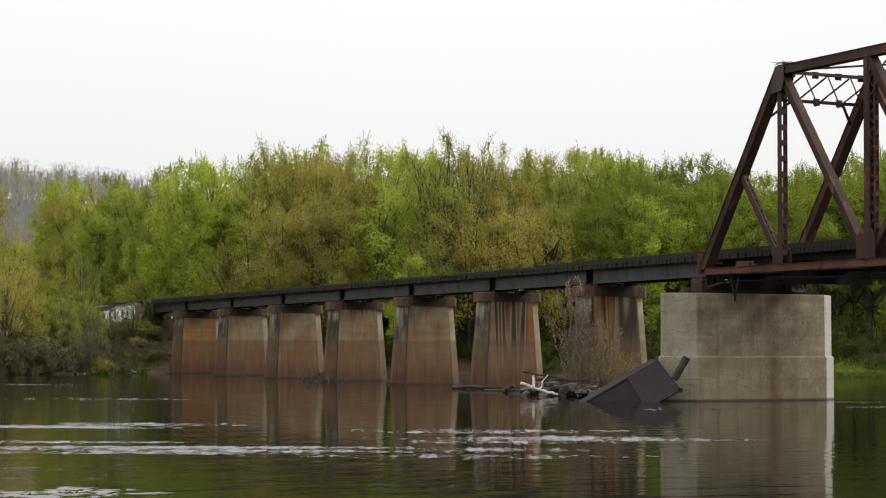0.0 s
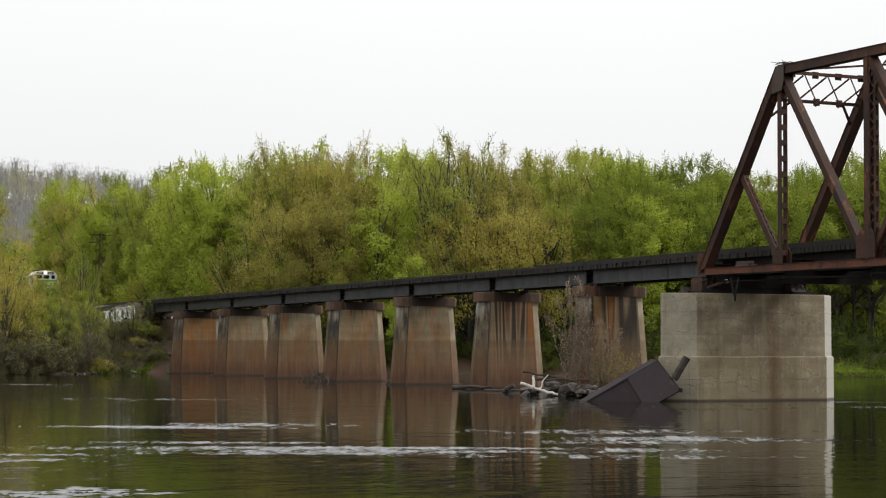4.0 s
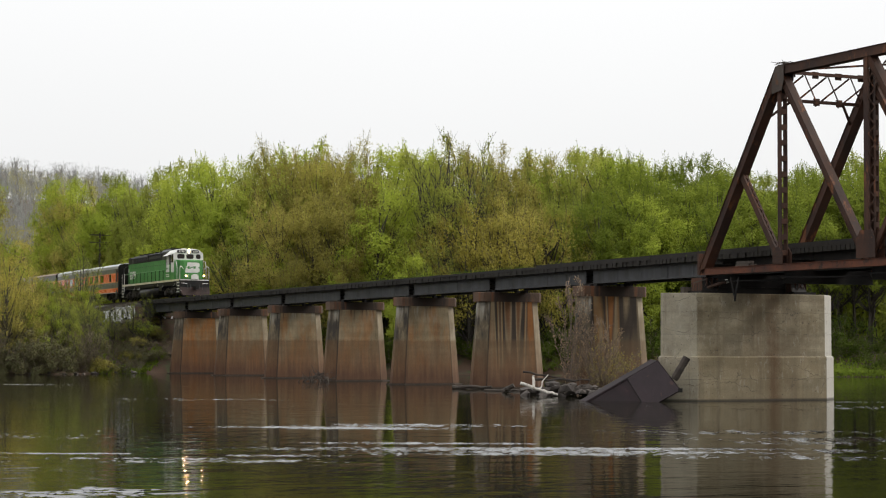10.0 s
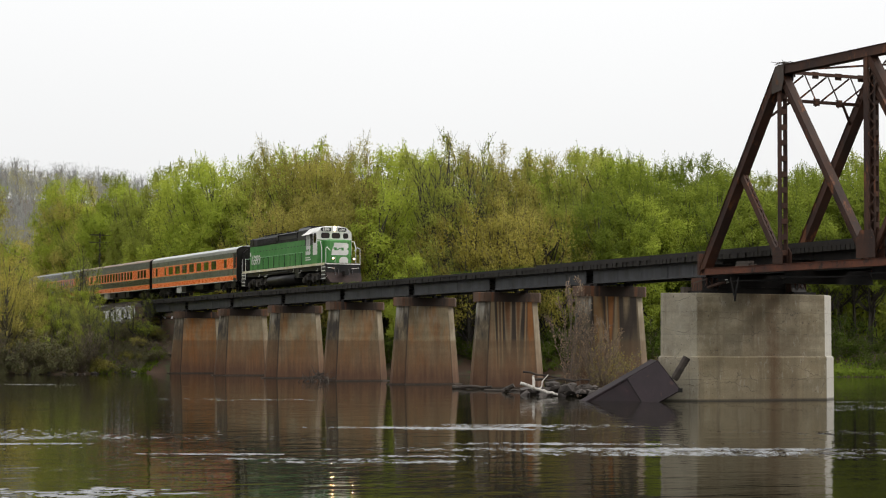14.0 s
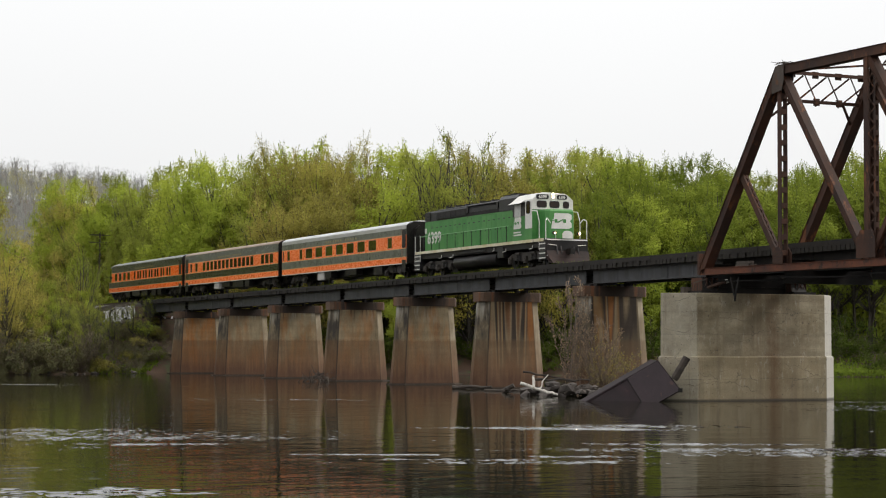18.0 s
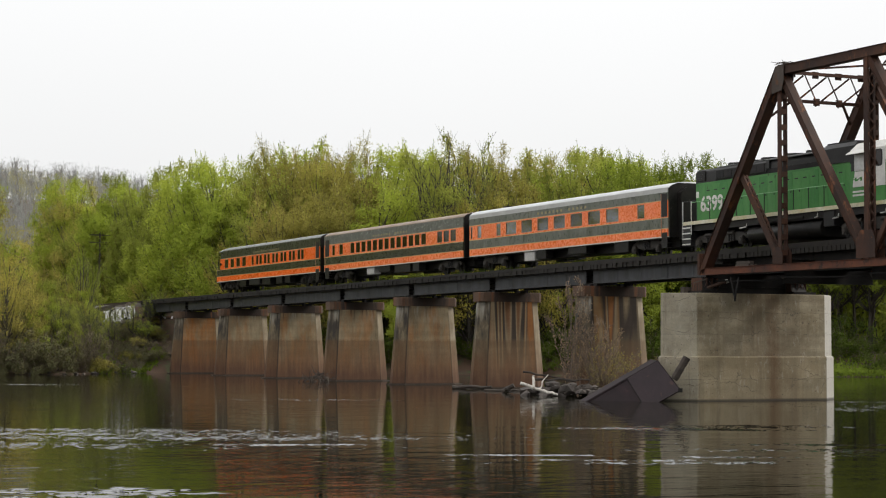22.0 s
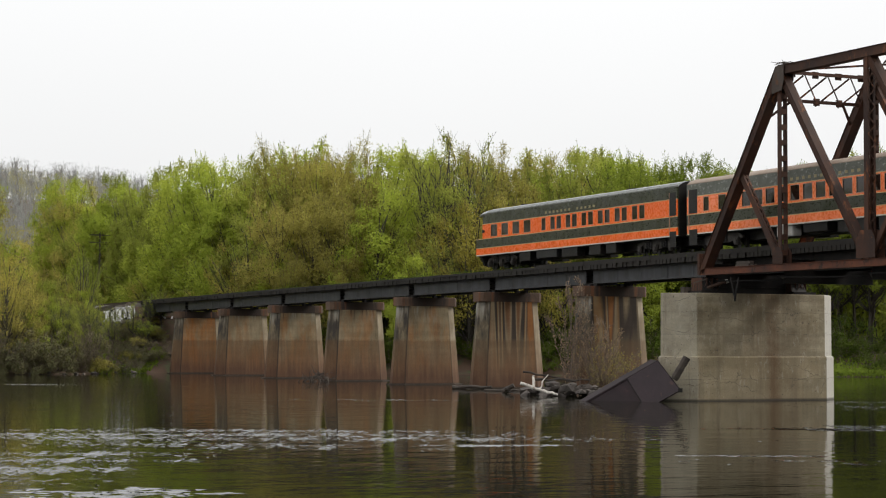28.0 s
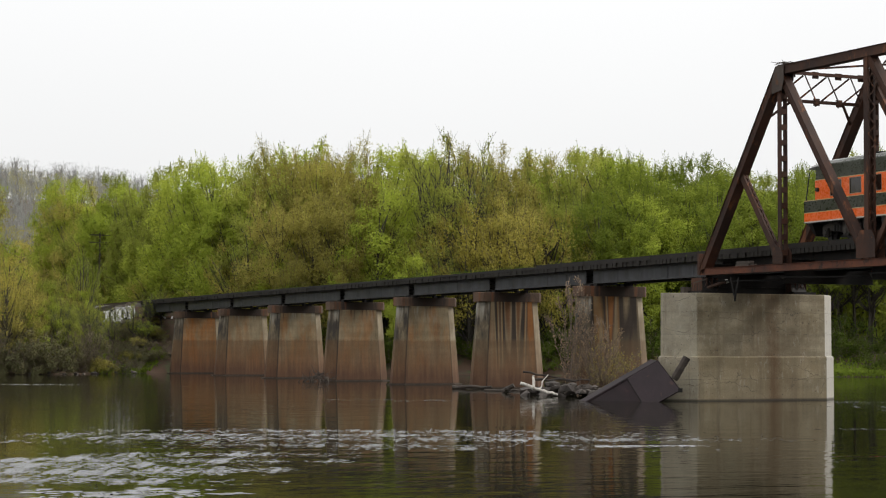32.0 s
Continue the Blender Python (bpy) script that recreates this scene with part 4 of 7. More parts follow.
def tree(name, label, category, seed, H, crown_from, spread, n_limb, n_leaf, size, leaf_mat, bark=None, clump=.2, stems=1, group="", limb=1.0):
    """A tapered trunk that forks into steep leaders, side limbs that curve upward, and leaves strung along upright twigs."""
    rg, rn = random.Random(seed), np.random.default_rng(seed)
    t = thing(name, label, category, group)
    bm = bmesh.new()
    twigs = []
    r = .0135 * H * limb
    fork = crown_from * H * .75 if stems == 1 else .05
    if stems == 1:
        foot = [Vector((rg.uniform(-.12, .12) * i, rg.uniform(-.12, .12) * i, -.4 + (fork + .4) * i / 3)) for i in range(4)]
        for i in range(3):
            rod(bm, foot[i], foot[i + 1], r * (1.15 - .1 * i), r * (1.05 - .1 * i), 6, False)
    n_lead = 12 if stems == 1 else stems * 2
    for s in range(n_lead):
        central = s == 0 and stems == 1
        az = 2.4 * s + rg.uniform(-.5, .5)
        out = Vector((math.cos(az), math.sin(az), 0))
        a = foot[-1].copy() if stems == 1 else Vector((rg.uniform(-.3, .3), rg.uniform(-.3, .3), -.1))
        if stems == 1 and not central:
            a = foot[-1] + Vector((0, 0, rg.uniform(-.05, .16) * H))
            a.z = max(.06 * H, a.z)
        wide = 0 if central else math.sqrt(rg.uniform(.03, .8))
        reach = spread * wide
        top = H * (1.0 - .42 * wide * wide) * rg.uniform(.86, .97)
        k = 6
        line = [a]
        for i in range(1, k + 1):
            g = i / k
            line.append(a + out * reach * g ** .8 + Vector((rg.uniform(-.22, .22) * min(1, H / 10), rg.uniform(-.22, .22) * min(1, H / 10), (top - a.z) * g ** 1.12)))
        r0 = r * (.8 if central else rg.uniform(.42, .66))
        for i in range(k):
            rod(bm, line[i], line[i + 1], r0 * (1 - .88 * i / k), r0 * (1 - .88 * (i + 1) / k) + .004, 5, False)
        nb = max(3, round(n_limb * 1.3 / n_lead))
        for j in range(nb):
            f = (.1 if stems > 1 or not central else .2) + .9 * (j + rg.random()) / nb
            f = min(.995, f)
            q = f * k
            i0 = min(k - 1, int(q))
            p = line[i0].lerp(line[i0 + 1], q - i0)
            az2 = az + rg.uniform(-2.2, 2.2) if not central else rg.uniform(0, 6.28)
            L = spread * rg.uniform(.3, .55) * (1 - .3 * f)
            el = rg.uniform(.5, 1.0)
            d = Vector((math.cos(az2) * math.cos(el), math.sin(az2) * math.cos(el), math.sin(el)))
            rr = max(.012, r0 * .38 * (1 - .7 * f))
            prev = p
            for m_ in range(1, 4):
                g = m_ / 3
                e = p + d * L * g + Vector((rg.uniform(-.1, .1) * L, rg.uniform(-.1, .1) * L, .35 * L * g * g))
                rod(bm, prev, e, rr * (1 - .7 * (g - .33)), rr * (1 - .7 * g) + .004, 4, False)
                for w in range(3 if m_ > 1 else 2):
                    az3 = az2 + rg.uniform(-1.7, 1.7)
                    tw = rg.uniform(.03, .085) * H * (1.15 - .4 * f) * (1.0 if stems == 1 else 1.7)
                    lean = rg.uniform(.1, .6)
                    tip = e + Vector((math.cos(az3) * tw * lean, math.sin(az3) * tw * lean, tw * rg.uniform(.6, 1.05)))
                    rod(bm, e, tip, max(.017, rr * .35), .009, 3, False)
                    twigs.append((e, tip))
                prev = e
        for w in range(5 if stems == 1 else 1):
            tip = line[-1] + Vector((rg.uniform(-.6, .6), rg.uniform(-.6, .6), rg.uniform(.03, .075) * H))
            rod(bm, line[-1], tip, .02, .009, 3, False)
            twigs.append((line[-1], tip))
    part("trunk", bm, bark or M_BARK, t)
    if n_leaf:
        A_, B_ = np.array([tuple(a) for a, b in twigs]), np.array([tuple(b) for a, b in twigs])
        wgt = rn.uniform(.1, 1.0, len(A_)) ** 1.5
        i_s, f_s = rn.choice(len(A_), n_leaf, p=wgt / wgt.sum()), rn.uniform(-.25, 1.03, n_leaf)[:, None]
        P = A_[i_s] + (B_ - A_)[i_s] * f_s + rn.normal(size=(n_leaf, 3)) * clump * (1.1 - .98 * np.clip(f_s, 0, 1))
        P[:, 2] = np.maximum(P[:, 2], .2)
        part("crown", leaves("crown", P, size * (1.12 - .4 * np.clip(f_s[:, 0], 0, 1)), leaf_mat, rn), leaf_mat, t)
        TOPS[t.name] = float(np.percentile(P[:, 2], 99.7))
    return t


def dome(name, label, category, seed, H, crown_from, spread, n_puff, n_leaf, size, leaf_mat, bark=None, group="", puff=.3, limb=1.0, low=.4, feather=.33):
    """A tapered trunk whose limbs rise to many leafy sprays, gathered in an uneven, lobed crown."""
    rg, rn = random.Random(seed), np.random.default_rng(seed)
    t = thing(name, label, category, group)
    bm = bmesh.new()
    r = .0125 * H * limb
    axis = [Vector((0, 0, -.4))]
    for i in range(1, 7):
        axis.append(Vector((axis[-1].x + rg.uniform(-.016, .016) * H, axis[-1].y + rg.uniform(-.016, .016) * H, H * .82 * i / 6)))
    for i in range(6):
        rod(bm, axis[i], axis[i + 1], r * (1.1 - .17 * i), r * (1.1 - .17 * (i + 1)) + .01, 6, False)

    def stem(z):
        q = max(0.0, min(5.999, z / (H * .82) * 6))
        return axis[int(q)].lerp(axis[int(q) + 1], q - int(q))
    z0 = crown_from * H
    zc, ah = z0 + low * (H - z0), (1 - low) * (H - z0)
    C_, R_, A_, B_, I_ = [], [], [], [], []
    for i in range(n_puff):
        cz = 1 - (1 + low / (1 - low)) * (i + rg.random()) / n_puff
        az = 2.4 * i + rg.uniform(-.4, .4)
        rad = math.sqrt(max(0, 1 - cz * cz))
        lobe = 1 + .42 * noise.noise(Vector((math.cos(az) * rad * 1.5 + seed, math.sin(az) * rad * 1.5, cz * 1.5)))
        f = (rg.uniform(.74, 1.0) if rg.random() < .8 else rg.uniform(.3, .7)) * lobe
        p = Vector((math.cos(az) * rad * spread * f, math.sin(az) * rad * spread * f, zc + cz * ah * min(1.06, f)))
        p.z = max(p.z, .35)
        rp = spread * rg.uniform(.7, 1.3) * puff
        run = math.hypot(p.x, p.y)
        a = stem(max(.1 * H if crown_from < .3 else .7 * z0, p.z - run * 1.1 - .1 * H))
        line = [a + Vector(((p.x - a.x) * g ** .85 + rg.uniform(-.03, .03) * run, (p.y - a.y) * g ** .85 + rg.uniform(-.03, .03) * run, (p.z - a.z) * g ** 1.2)) for g in (0, .33, .66, 1)]
        r0 = max(.016, r * rg.uniform(.14, .36))
        for j in range(3):
            rod(bm, line[j], line[j + 1], r0 * (1 - .27 * j), r0 * (1 - .27 * (j + 1)), 4, False)
        out = Vector((p.x, p.y, (p.z - zc) * .6)).normalized()
        C_.append(tuple(p))
        R_.append(rp)
        for w in range(4):
            d = (out * rg.uniform(.2, .9) + Vector((rg.uniform(-.7, .7), rg.uniform(-.7, .7), rg.uniform(.55, 1.2)))).normalized()
            if out.z > .25:
                d = (d + Vector((0, 0, .45))).normalized()
            q0, q1 = p - d * rp * .3, p + d * rp * rg.uniform(.75, 1.4)
            rod(bm, q0, q1, .016, .007, 3, False)
            A_.append(tuple(q0))
            B_.append(tuple(q1))
            I_.append(i)
    part("trunk", bm, bark or M_BARK, t)
    C_, R_, A_, B_, I_ = (np.array(v) for v in (C_, R_, A_, B_, I_))
    wgt = rn.uniform(.35, 1.0, n_puff) * R_ ** 1.5
    n1 = int(n_leaf * feather)
    k1 = rn.choice(len(I_), n1, p=wgt[I_] / wgt[I_].sum())
    f1 = (rn.uniform(0, 1, n1) ** 1.2 * .9)[:, None]
    P1 = A_[k1] + (B_ - A_)[k1] * (f1 * 1.05) + rn.normal(size=(n1, 3)) * (R_[I_[k1]] * .15)[:, None] * (1.12 - f1)
    k2 = rn.choice(n_puff, n_leaf - n1, p=wgt / wgt.sum())
    g = rn.normal(size=(n_leaf - n1, 3))
    g *= (np.minimum(1.0, np.linalg.norm(g, axis=1)) / (np.linalg.norm(g, axis=1) + 1e-9))[:, None] * rn.uniform(.5, 1.0, n_leaf - n1)[:, None]
    P2 = C_[k2] + g * R_[k2][:, None] * np.array([[1.0, 1.0, .85]])
    P, K = np.concatenate([P1, P2]), np.concatenate([I_[k1], k2])
    P[:, 2] = np.maximum(P[:, 2], .15)
    own = P - C_[K]
    own /= np.linalg.norm(own, axis=1)[:, None] + 1e-6
    whole = (P - np.array([[0, 0, zc]])) / np.array([[spread, spread, ah]])
    face = own * .7 + whole * .6 + np.array([[0, 0, .45]])
    part("crown", leaves("crown", P, size * np.concatenate([1.05 - .55 * f1[:, 0], np.full(n_leaf - n1, 1.0)]), leaf_mat, rn, face=face, along=(B_ - A_)[k1]), leaf_mat, t)
    TOPS[t.name] = float(np.percentile(P[:, 2], 99.6))
    return t


def heading(u):
    """Unit way on the ground from the standpoint, u from -1 at one edge of the view to 1 at the other."""
    a = _yaw + math.atan(u * math.tan(radians(25.27 / 2)))
    return Vector((-math.cos(a), math.sin(a), 0))


LIME = [dome("broadleaf_tree", "tall fresh green spring tree on the river bank", "tree", 11 + i, 16, .12, 4.5, 62, 23000, .215, M_LIME, group="bank trees", puff=.25) for i in range(3)]
GREEN = [dome("broadleaf_tree", "tall mid-green tree coming into leaf", "tree", 31 + i, 17, .12, 4.2, 66, 23000, .215, M_GREEN, group="bank trees", puff=.26) for i in range(3)]
OLIVE = [dome("broadleaf_tree", "tall olive-brown budding tree", "tree", 51 + i, 17, .12, 4.5, 72, 23000, .195, M_OLIVE, group="bank trees", feather=.4, puff=.27) for i in range(3)]
TAN = [dome("broadleaf_tree", "tan tree in catkins beside the river", "tree", 71 + i, 13, .2, 4.6, 50, 8600, .18, M_TAN, group="bank trees", limb=2.0, feather=.5, puff=.25) for i in range(2)]
SPARSE = [tree("broadleaf_tree", "tall thin-leaved tree with bare limbs showing", "tree", 81 + i, 18, .3, 4.4, 54, 6500, .16, M_GREEN, group="bank trees", clump=.22, limb=1.15) for i in range(2)]
TALL = [dome("broadleaf_tree", "tall green tree with a high crown over a bare trunk", "tree", 131 + i, 17, .42, 4.2, 52, 19000, .21, m, group="bank trees", puff=.27) for i, m in enumerate((M_SHADE, M_SHADE, M_SHADE))]
DEEP = [dome("shrub", "leafy undergrowth at the wood's edge, shade painted into its leaves", "shrub", 141 + i, 3.6, .02, 2.2, 26, 2600, .2, M_DEEP, group="undergrowth", bark=M_TWIG, limb=.6, low=.3) for i in range(2)]
TWIGGY = [tree("shrub", "half-bare twiggy shrub on the river bank", "shrub", 151 + i, 4.2, .06, 2.3, 48, 1500, .13, M_SHRUB, clump=.16, stems=4, group="bank shrubs", bark=M_TWIG) for i in range(2)]
SHRUBS = [dome("shrub", "low leafy shrub on the river bank", "shrub", 91 + i, 3.6, .02, 2.2, 30, 3800, .17, m, group="bank shrubs", bark=M_TWIG, limb=.6, low=.3) for i, m in enumerate((M_SHRUB, M_SHRUB, M_OLIVE, M_SHRUB))]
SAPLING = [tree("broadleaf_tree", "slender bright green sapling before the abutment", "tree", 161 + i, 6, .3, 2.0, 26, 900, .21, M_LIME, clump=.16, group="bank trees") for i in range(2)]
KINDS = dict(P=SAPLING, H=TALL, D=DEEP, W=TWIGGY, L=LIME, G=GREEN, O=OLIVE, T=TAN, S=SPARSE, B=SHRUBS)
used = set()
rt = random.Random(4)


def plant(kind, x, y, top, wide=1.0):
    src = rt.choice(KINDS[kind])
    z = ground_z(x, y) - .1
    s = max(.25, (top - z) / TOPS[src.name])
    w = wide * (s ** .75)
    at_ = pose(x, y, z, 0, 0, rt.uniform(0, 360))
    if src.name not in used:
        used.add(src.name)
        src.matrix_world = at_ @ Matrix.Diagonal((w, w, s, 1))
        return src
    b = src.scale
    return copy_thing(src, at_ @ Matrix.Diagonal((w / b.x, w / b.y, s / b.z, 1)))


# the skyline: height of the tree tops as a slope from the eye, across the view
SKY = (.081, .0845, .0865, .0905, .094, .0985, .1025, .0985, .1005, .106, .0985, .098, .0985, .097, .091, .0905, .092, .101, .106)


def skyline(u):
    v = (u + 1) / 2 * (len(SKY) - 2)
    i = max(0, min(len(SKY) - 2, int(v)))
    return SKY[i] + (SKY[i + 1] - SKY[i]) * (v - i)


def place(u, inland):
    """The spot on a sight line that lies so far behind the bank, and clear of the railway."""
    h = heading(u)
    d = 60.0
    while True:
        x, y = EYE.x + h.x * d, EYE.y + h.y * d
        if bank_x(y) - x >= inland and not (x < -58 and abs(y) < 9) and not (x < -58 and y < 0):
            return x, y, d
        d += 1.0


def before(u, x):
    h = heading(u)
    return EYE.y + h.y / h.x * (x - EYE.x)


ROWS = ((44, .97, 26), (34, .99, 25), (20, .95, 25), (9, .80, 24), (3.5, .5, 20))
# what grows where along the bank, from one edge of the view to the other
STAND_OF = ((-.78, "LOL"), (-.58, "LGL"), (-.46, "LLO"), (-.15, "OOOG"), (-.03, "LGL"), (.10, "GST"), (.27, "TTOG"), (.36, "GHO"), (.5, "HLH"), (2, "HHG"))


def stand(u, r_i):
    kinds = next(k for lim, k in STAND_OF if u < lim)
    if r_i < 2:
        kinds = kinds.replace("T", "O")
    return kinds


for r_i, (inland, part_of, count) in enumerate(ROWS):
    for k in range(count):
        u = -1.08 + 2.2 * (k + .5 * (r_i % 2) + rt.uniform(-.3, .3)) / count
        if u < -.9:
            continue
        x, y, d = place(u, inland + rt.uniform(-2.5, 2.5))
        depth = d * math.cos(math.atan(u * .224))
        top = EYE.z + depth * skyline(u) * (part_of + rt.uniform(-.05 if r_i < 2 else -.1, .02))
        if u > .2 and r_i == 4:
            continue
        plant("H" if u > .42 and rt.random() < .7 else rt.choice(stand(u, r_i)), x, y, top, 1.0 if r_i < 4 else .8)
for k in range(9):
    u = .5 + .6 * k / 9
    x, y, d = place(u, 14 + rt.uniform(-3, 3))
    plant("H", x, y, EYE.z + d * math.cos(math.atan(u * .224)) * skyline(u) * rt.uniform(.78, .98))
x, y, d = place(.02, 14)
plant("S", x, y, EYE.z + d * .106)
x, y, d = place(-.01, 11)
plant("S", x, y, EYE.z + d * .098)
# bright young crowns that stand out before the wood
for u, inl, slope in ((-.53, 7, .066), (-.50, 10, .078), (-.525, 15, .086), (.43, 6, .060), (.47, 9, .074), (.53, 8, .066)):
    x, y, d = place(u, inl)
    plant("L", x, y, EYE.z + d * slope, .95)
for u, inl in ((.06, 6), (.115, 7), (.19, 6.5), (.245, 8), (.03, 9)):
    x, y, d = place(u, inl)
    plant("T", x, y, EYE.z + d * rt.uniform(.055, .072), 1.1)
# trees at the foot of the hill, beyond the embankment
for k in range(16):
    u = -1.06 + .2 * k / 16 + rt.uniform(-.01, .01)
    h = heading(u)
    d = (10 + rt.uniform(0, 24) - EYE.y) / h.y
    x, y = EYE.x + h.x * d, EYE.y + h.y * d
    plant("OGTOGS"[k % 6], x, y, EYE.z + d * rt.uniform(.038, .062), 1.2)
for u, inl in ((.30, 24), (.335, 30), (.31, 40), (-.31, 30), (-.13, 28), (.40, 34), (.18, 38)):
    x, y, d = place(u, inl)
    plant(rt.choice("GL"), x, y, EYE.z + d * math.cos(math.atan(u * .224)) * skyline(u) * .985, 1.1)
# just outside the view: trees added for the last coach's windows to mirror
for k in range(9):
    x = -76 - 5.5 * k
    plant("GOGL"[k % 4], x, before(-1.11, x), 18 + rt.uniform(0, 5), 1.3)
# low growth along the far side of the line
for k in range(24):
    u = -.90 + .55 * k / 24 + rt.uniform(-.01, .01)
    h = heading(u)
    d = (7.5 + rt.uniform(0, 4) - EYE.y) / h.y
    x, y = EYE.x + h.x * d, EYE.y + h.y * d
    if bank_x(y) - x > 1.0:
        plant("STSOSL"[k % 6], x, y, EYE.z + d * rt.uniform(.036, .056), 1.15)
# the bank wood goes on upstream, unseen beside the view, for coach windows to mirror
for k in range(16):
    x, y = -70 - 2.6 * k + rt.uniform(-3, 3), -19 - .9 * k - 5 * (k % 3) + rt.uniform(-2, 2)
    plant("OGLG"[k % 4], x, min(y, before(-1.2, x)), 17 + rt.uniform(0, 6), 1.4)
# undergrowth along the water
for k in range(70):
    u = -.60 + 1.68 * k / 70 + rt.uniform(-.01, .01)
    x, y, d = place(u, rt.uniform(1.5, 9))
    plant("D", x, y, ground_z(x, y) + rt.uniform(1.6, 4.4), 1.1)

# trees and shrubs on the bank before the embankment
for u, x, slope, kind in ((-.985, -70, .046, "T"), (-.945, -74, .034, "O"), (-.90, -71, .031, "G"), (-.86, -72, .028, "G"), (-.815, -71, .046, "S"), (-.93, -72, .032, "O"), (-.885, -73, .031, "L"), (-.835, -72, .031, "O"), (-.80, -72, .029, "G"), (-.83, -70, .026, "L"), (-1.05, -72, .05, "O"), (-.84, -69, .024, "O"), (-1.02, -68, .03, "T"), (-.975, -66, .02, "G"), (-.91, -66, .018, "O"), (-.84, -66, .014, "G")):
    y = before(u, x)
    plant(kind, x, y, EYE.z + 192 * slope, .95)
for k in range(64):
    u = -1.06 + .44 * (k % 32) / 32 + rt.uniform(-.01, .01)
    y = before(u, -64)
    x = bank_x(y) - (rt.uniform(-.2, 1.2) if k < 32 else rt.uniform(1.5, 7))
    y = before(u, x)
    if u > -.68 and k % 3:
        continue
    tall = rt.uniform(.8, 1.7) if u > -.79 else rt.uniform(1.4, 4.6)
    plant("B" if rt.random() < .36 else "W", x, y, ground_z(x, y) + tall, rt.uniform(.8, 1.3))

# saplings that stand at the water's edge before the abutment
for u, slope, kind in ((-.985, .036, "T"), (-.93, .027, "O"), (-.90, .022, "L"), (-.865, .024, "S"), (-.845, .018, "G"), (-.80, .022, "S"), (-.785, .015, "S"), (-.745, .011, "S"), (-.70, .0105, "S"), (-.66, .0115, "S"), (-.635, .012, "S")):
    x = -62.0
    for _ in range(6):
        x = bank_x(before(u, x)) - (2.0 if u < -.78 else 6.5)
    y = before(u, x)
    plant(kind, x, y, EYE.z + (EYE.x - x) * slope * 1.02, .8)

# deep wood behind the first trees, joined
P = []
bm = bmesh.new()
rn = np.random.default_rng(77)
for k in range(330):
    u = rn.uniform(-.7, 1.15) if k < 240 else rn.uniform(.25, 1.15)
    x, y, d = place(u, rn.uniform(26, 75))
    z = ground_z(x, y)
    H = rn.uniform(.4, .82) * (EYE.z + d * skyline(min(1, u)) - z)
    rod(bm, (x, y, z - .3), (x + rn.normal() * .5, y + rn.normal() * .5, z + H), .2, .06, 5, False)
    P.append(np.array([x, y, z + H * .45]) + np.clip(rn.normal(size=(300, 3)), -1.7, 1.7) * np.array([2.2, 2.2, H * .28]))
P = np.concatenate(P)
P = P[P[:, 2] > 1.3]
deep = thing("deep_wood", "shady depth of the bank wood, trunks and leaves", "trees", kind="stuff")
part("wood_trunks", bm, M_BARK, deep, kind="stuff")
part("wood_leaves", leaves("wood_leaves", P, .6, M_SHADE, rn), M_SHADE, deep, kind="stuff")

for k in range(8):
    x, y = -67.2 - .9 * k, -3.1 - .25 * (k % 3)
    plant("WBW"[k % 3], x, y, ground_z(x, y) + rt.uniform(.4, .7), .9)
for k in range(9):
    x, y = -66.5 - .35 * k, -4.4 - .25 * k + rt.uniform(-.5, .5)
    plant("BWBW"[k % 4], x, y, ground_z(x, y) + rt.uniform(.8, 1.6), 1.15)
for k in range(30):
    x = -74.5 + 10.5 * ((k * .618) % 1)
    y = -2.6 - .33 * (x + 74.5) * rt.uniform(.2, 1.2) - rt.uniform(0, 1.6) + (2.2 if k % 4 == 0 else 0)
    plant("BWWW"[k % 4], x, y, ground_z(x, y) + rt.uniform(.5, 1.3), 1.2)
for u, x, top in ((-.685, -70, 5.1), (-.662, -69, 5.0), (-.645, -69.5, 4.6)):
    plant("P", x, before(u, x), top, 1.2)
for k in range(26):
    x, y = rt.uniform(-86, -64.5), rt.uniform(-9, -3.6)
    plant(rt.choice("BWW"), x, y, ground_z(x, y) + rt.uniform(.6, 1.35), 1.1)
for u, x, slope in ((-.99, -66, .026), (-.95, -67, .03), (-.92, -65, .022), (-.875, -67, .026), (-.85, -66, .02), (-.81, -67, .023)):
    y = before(u, x)
    plant("S", x, y, EYE.z + 188 * slope, .8)

# unseen wood along the bank far upstream, placed to darken the coaches' reflections
for k in range(22):
    y = -46 - 12.5 * k + rt.uniform(-3, 3)
    x = min(bank_x(y) - rt.uniform(3, 11), -64 - .3 * k)
    plant("OGHG"[k % 4], x, y, 21 + rt.uniform(0, 5), 1.9)

# far wooded hill: bare grey trees, too many to tell apart
rn = np.random.default_rng(8)
bm = bmesh.new()
P, Q = [], []
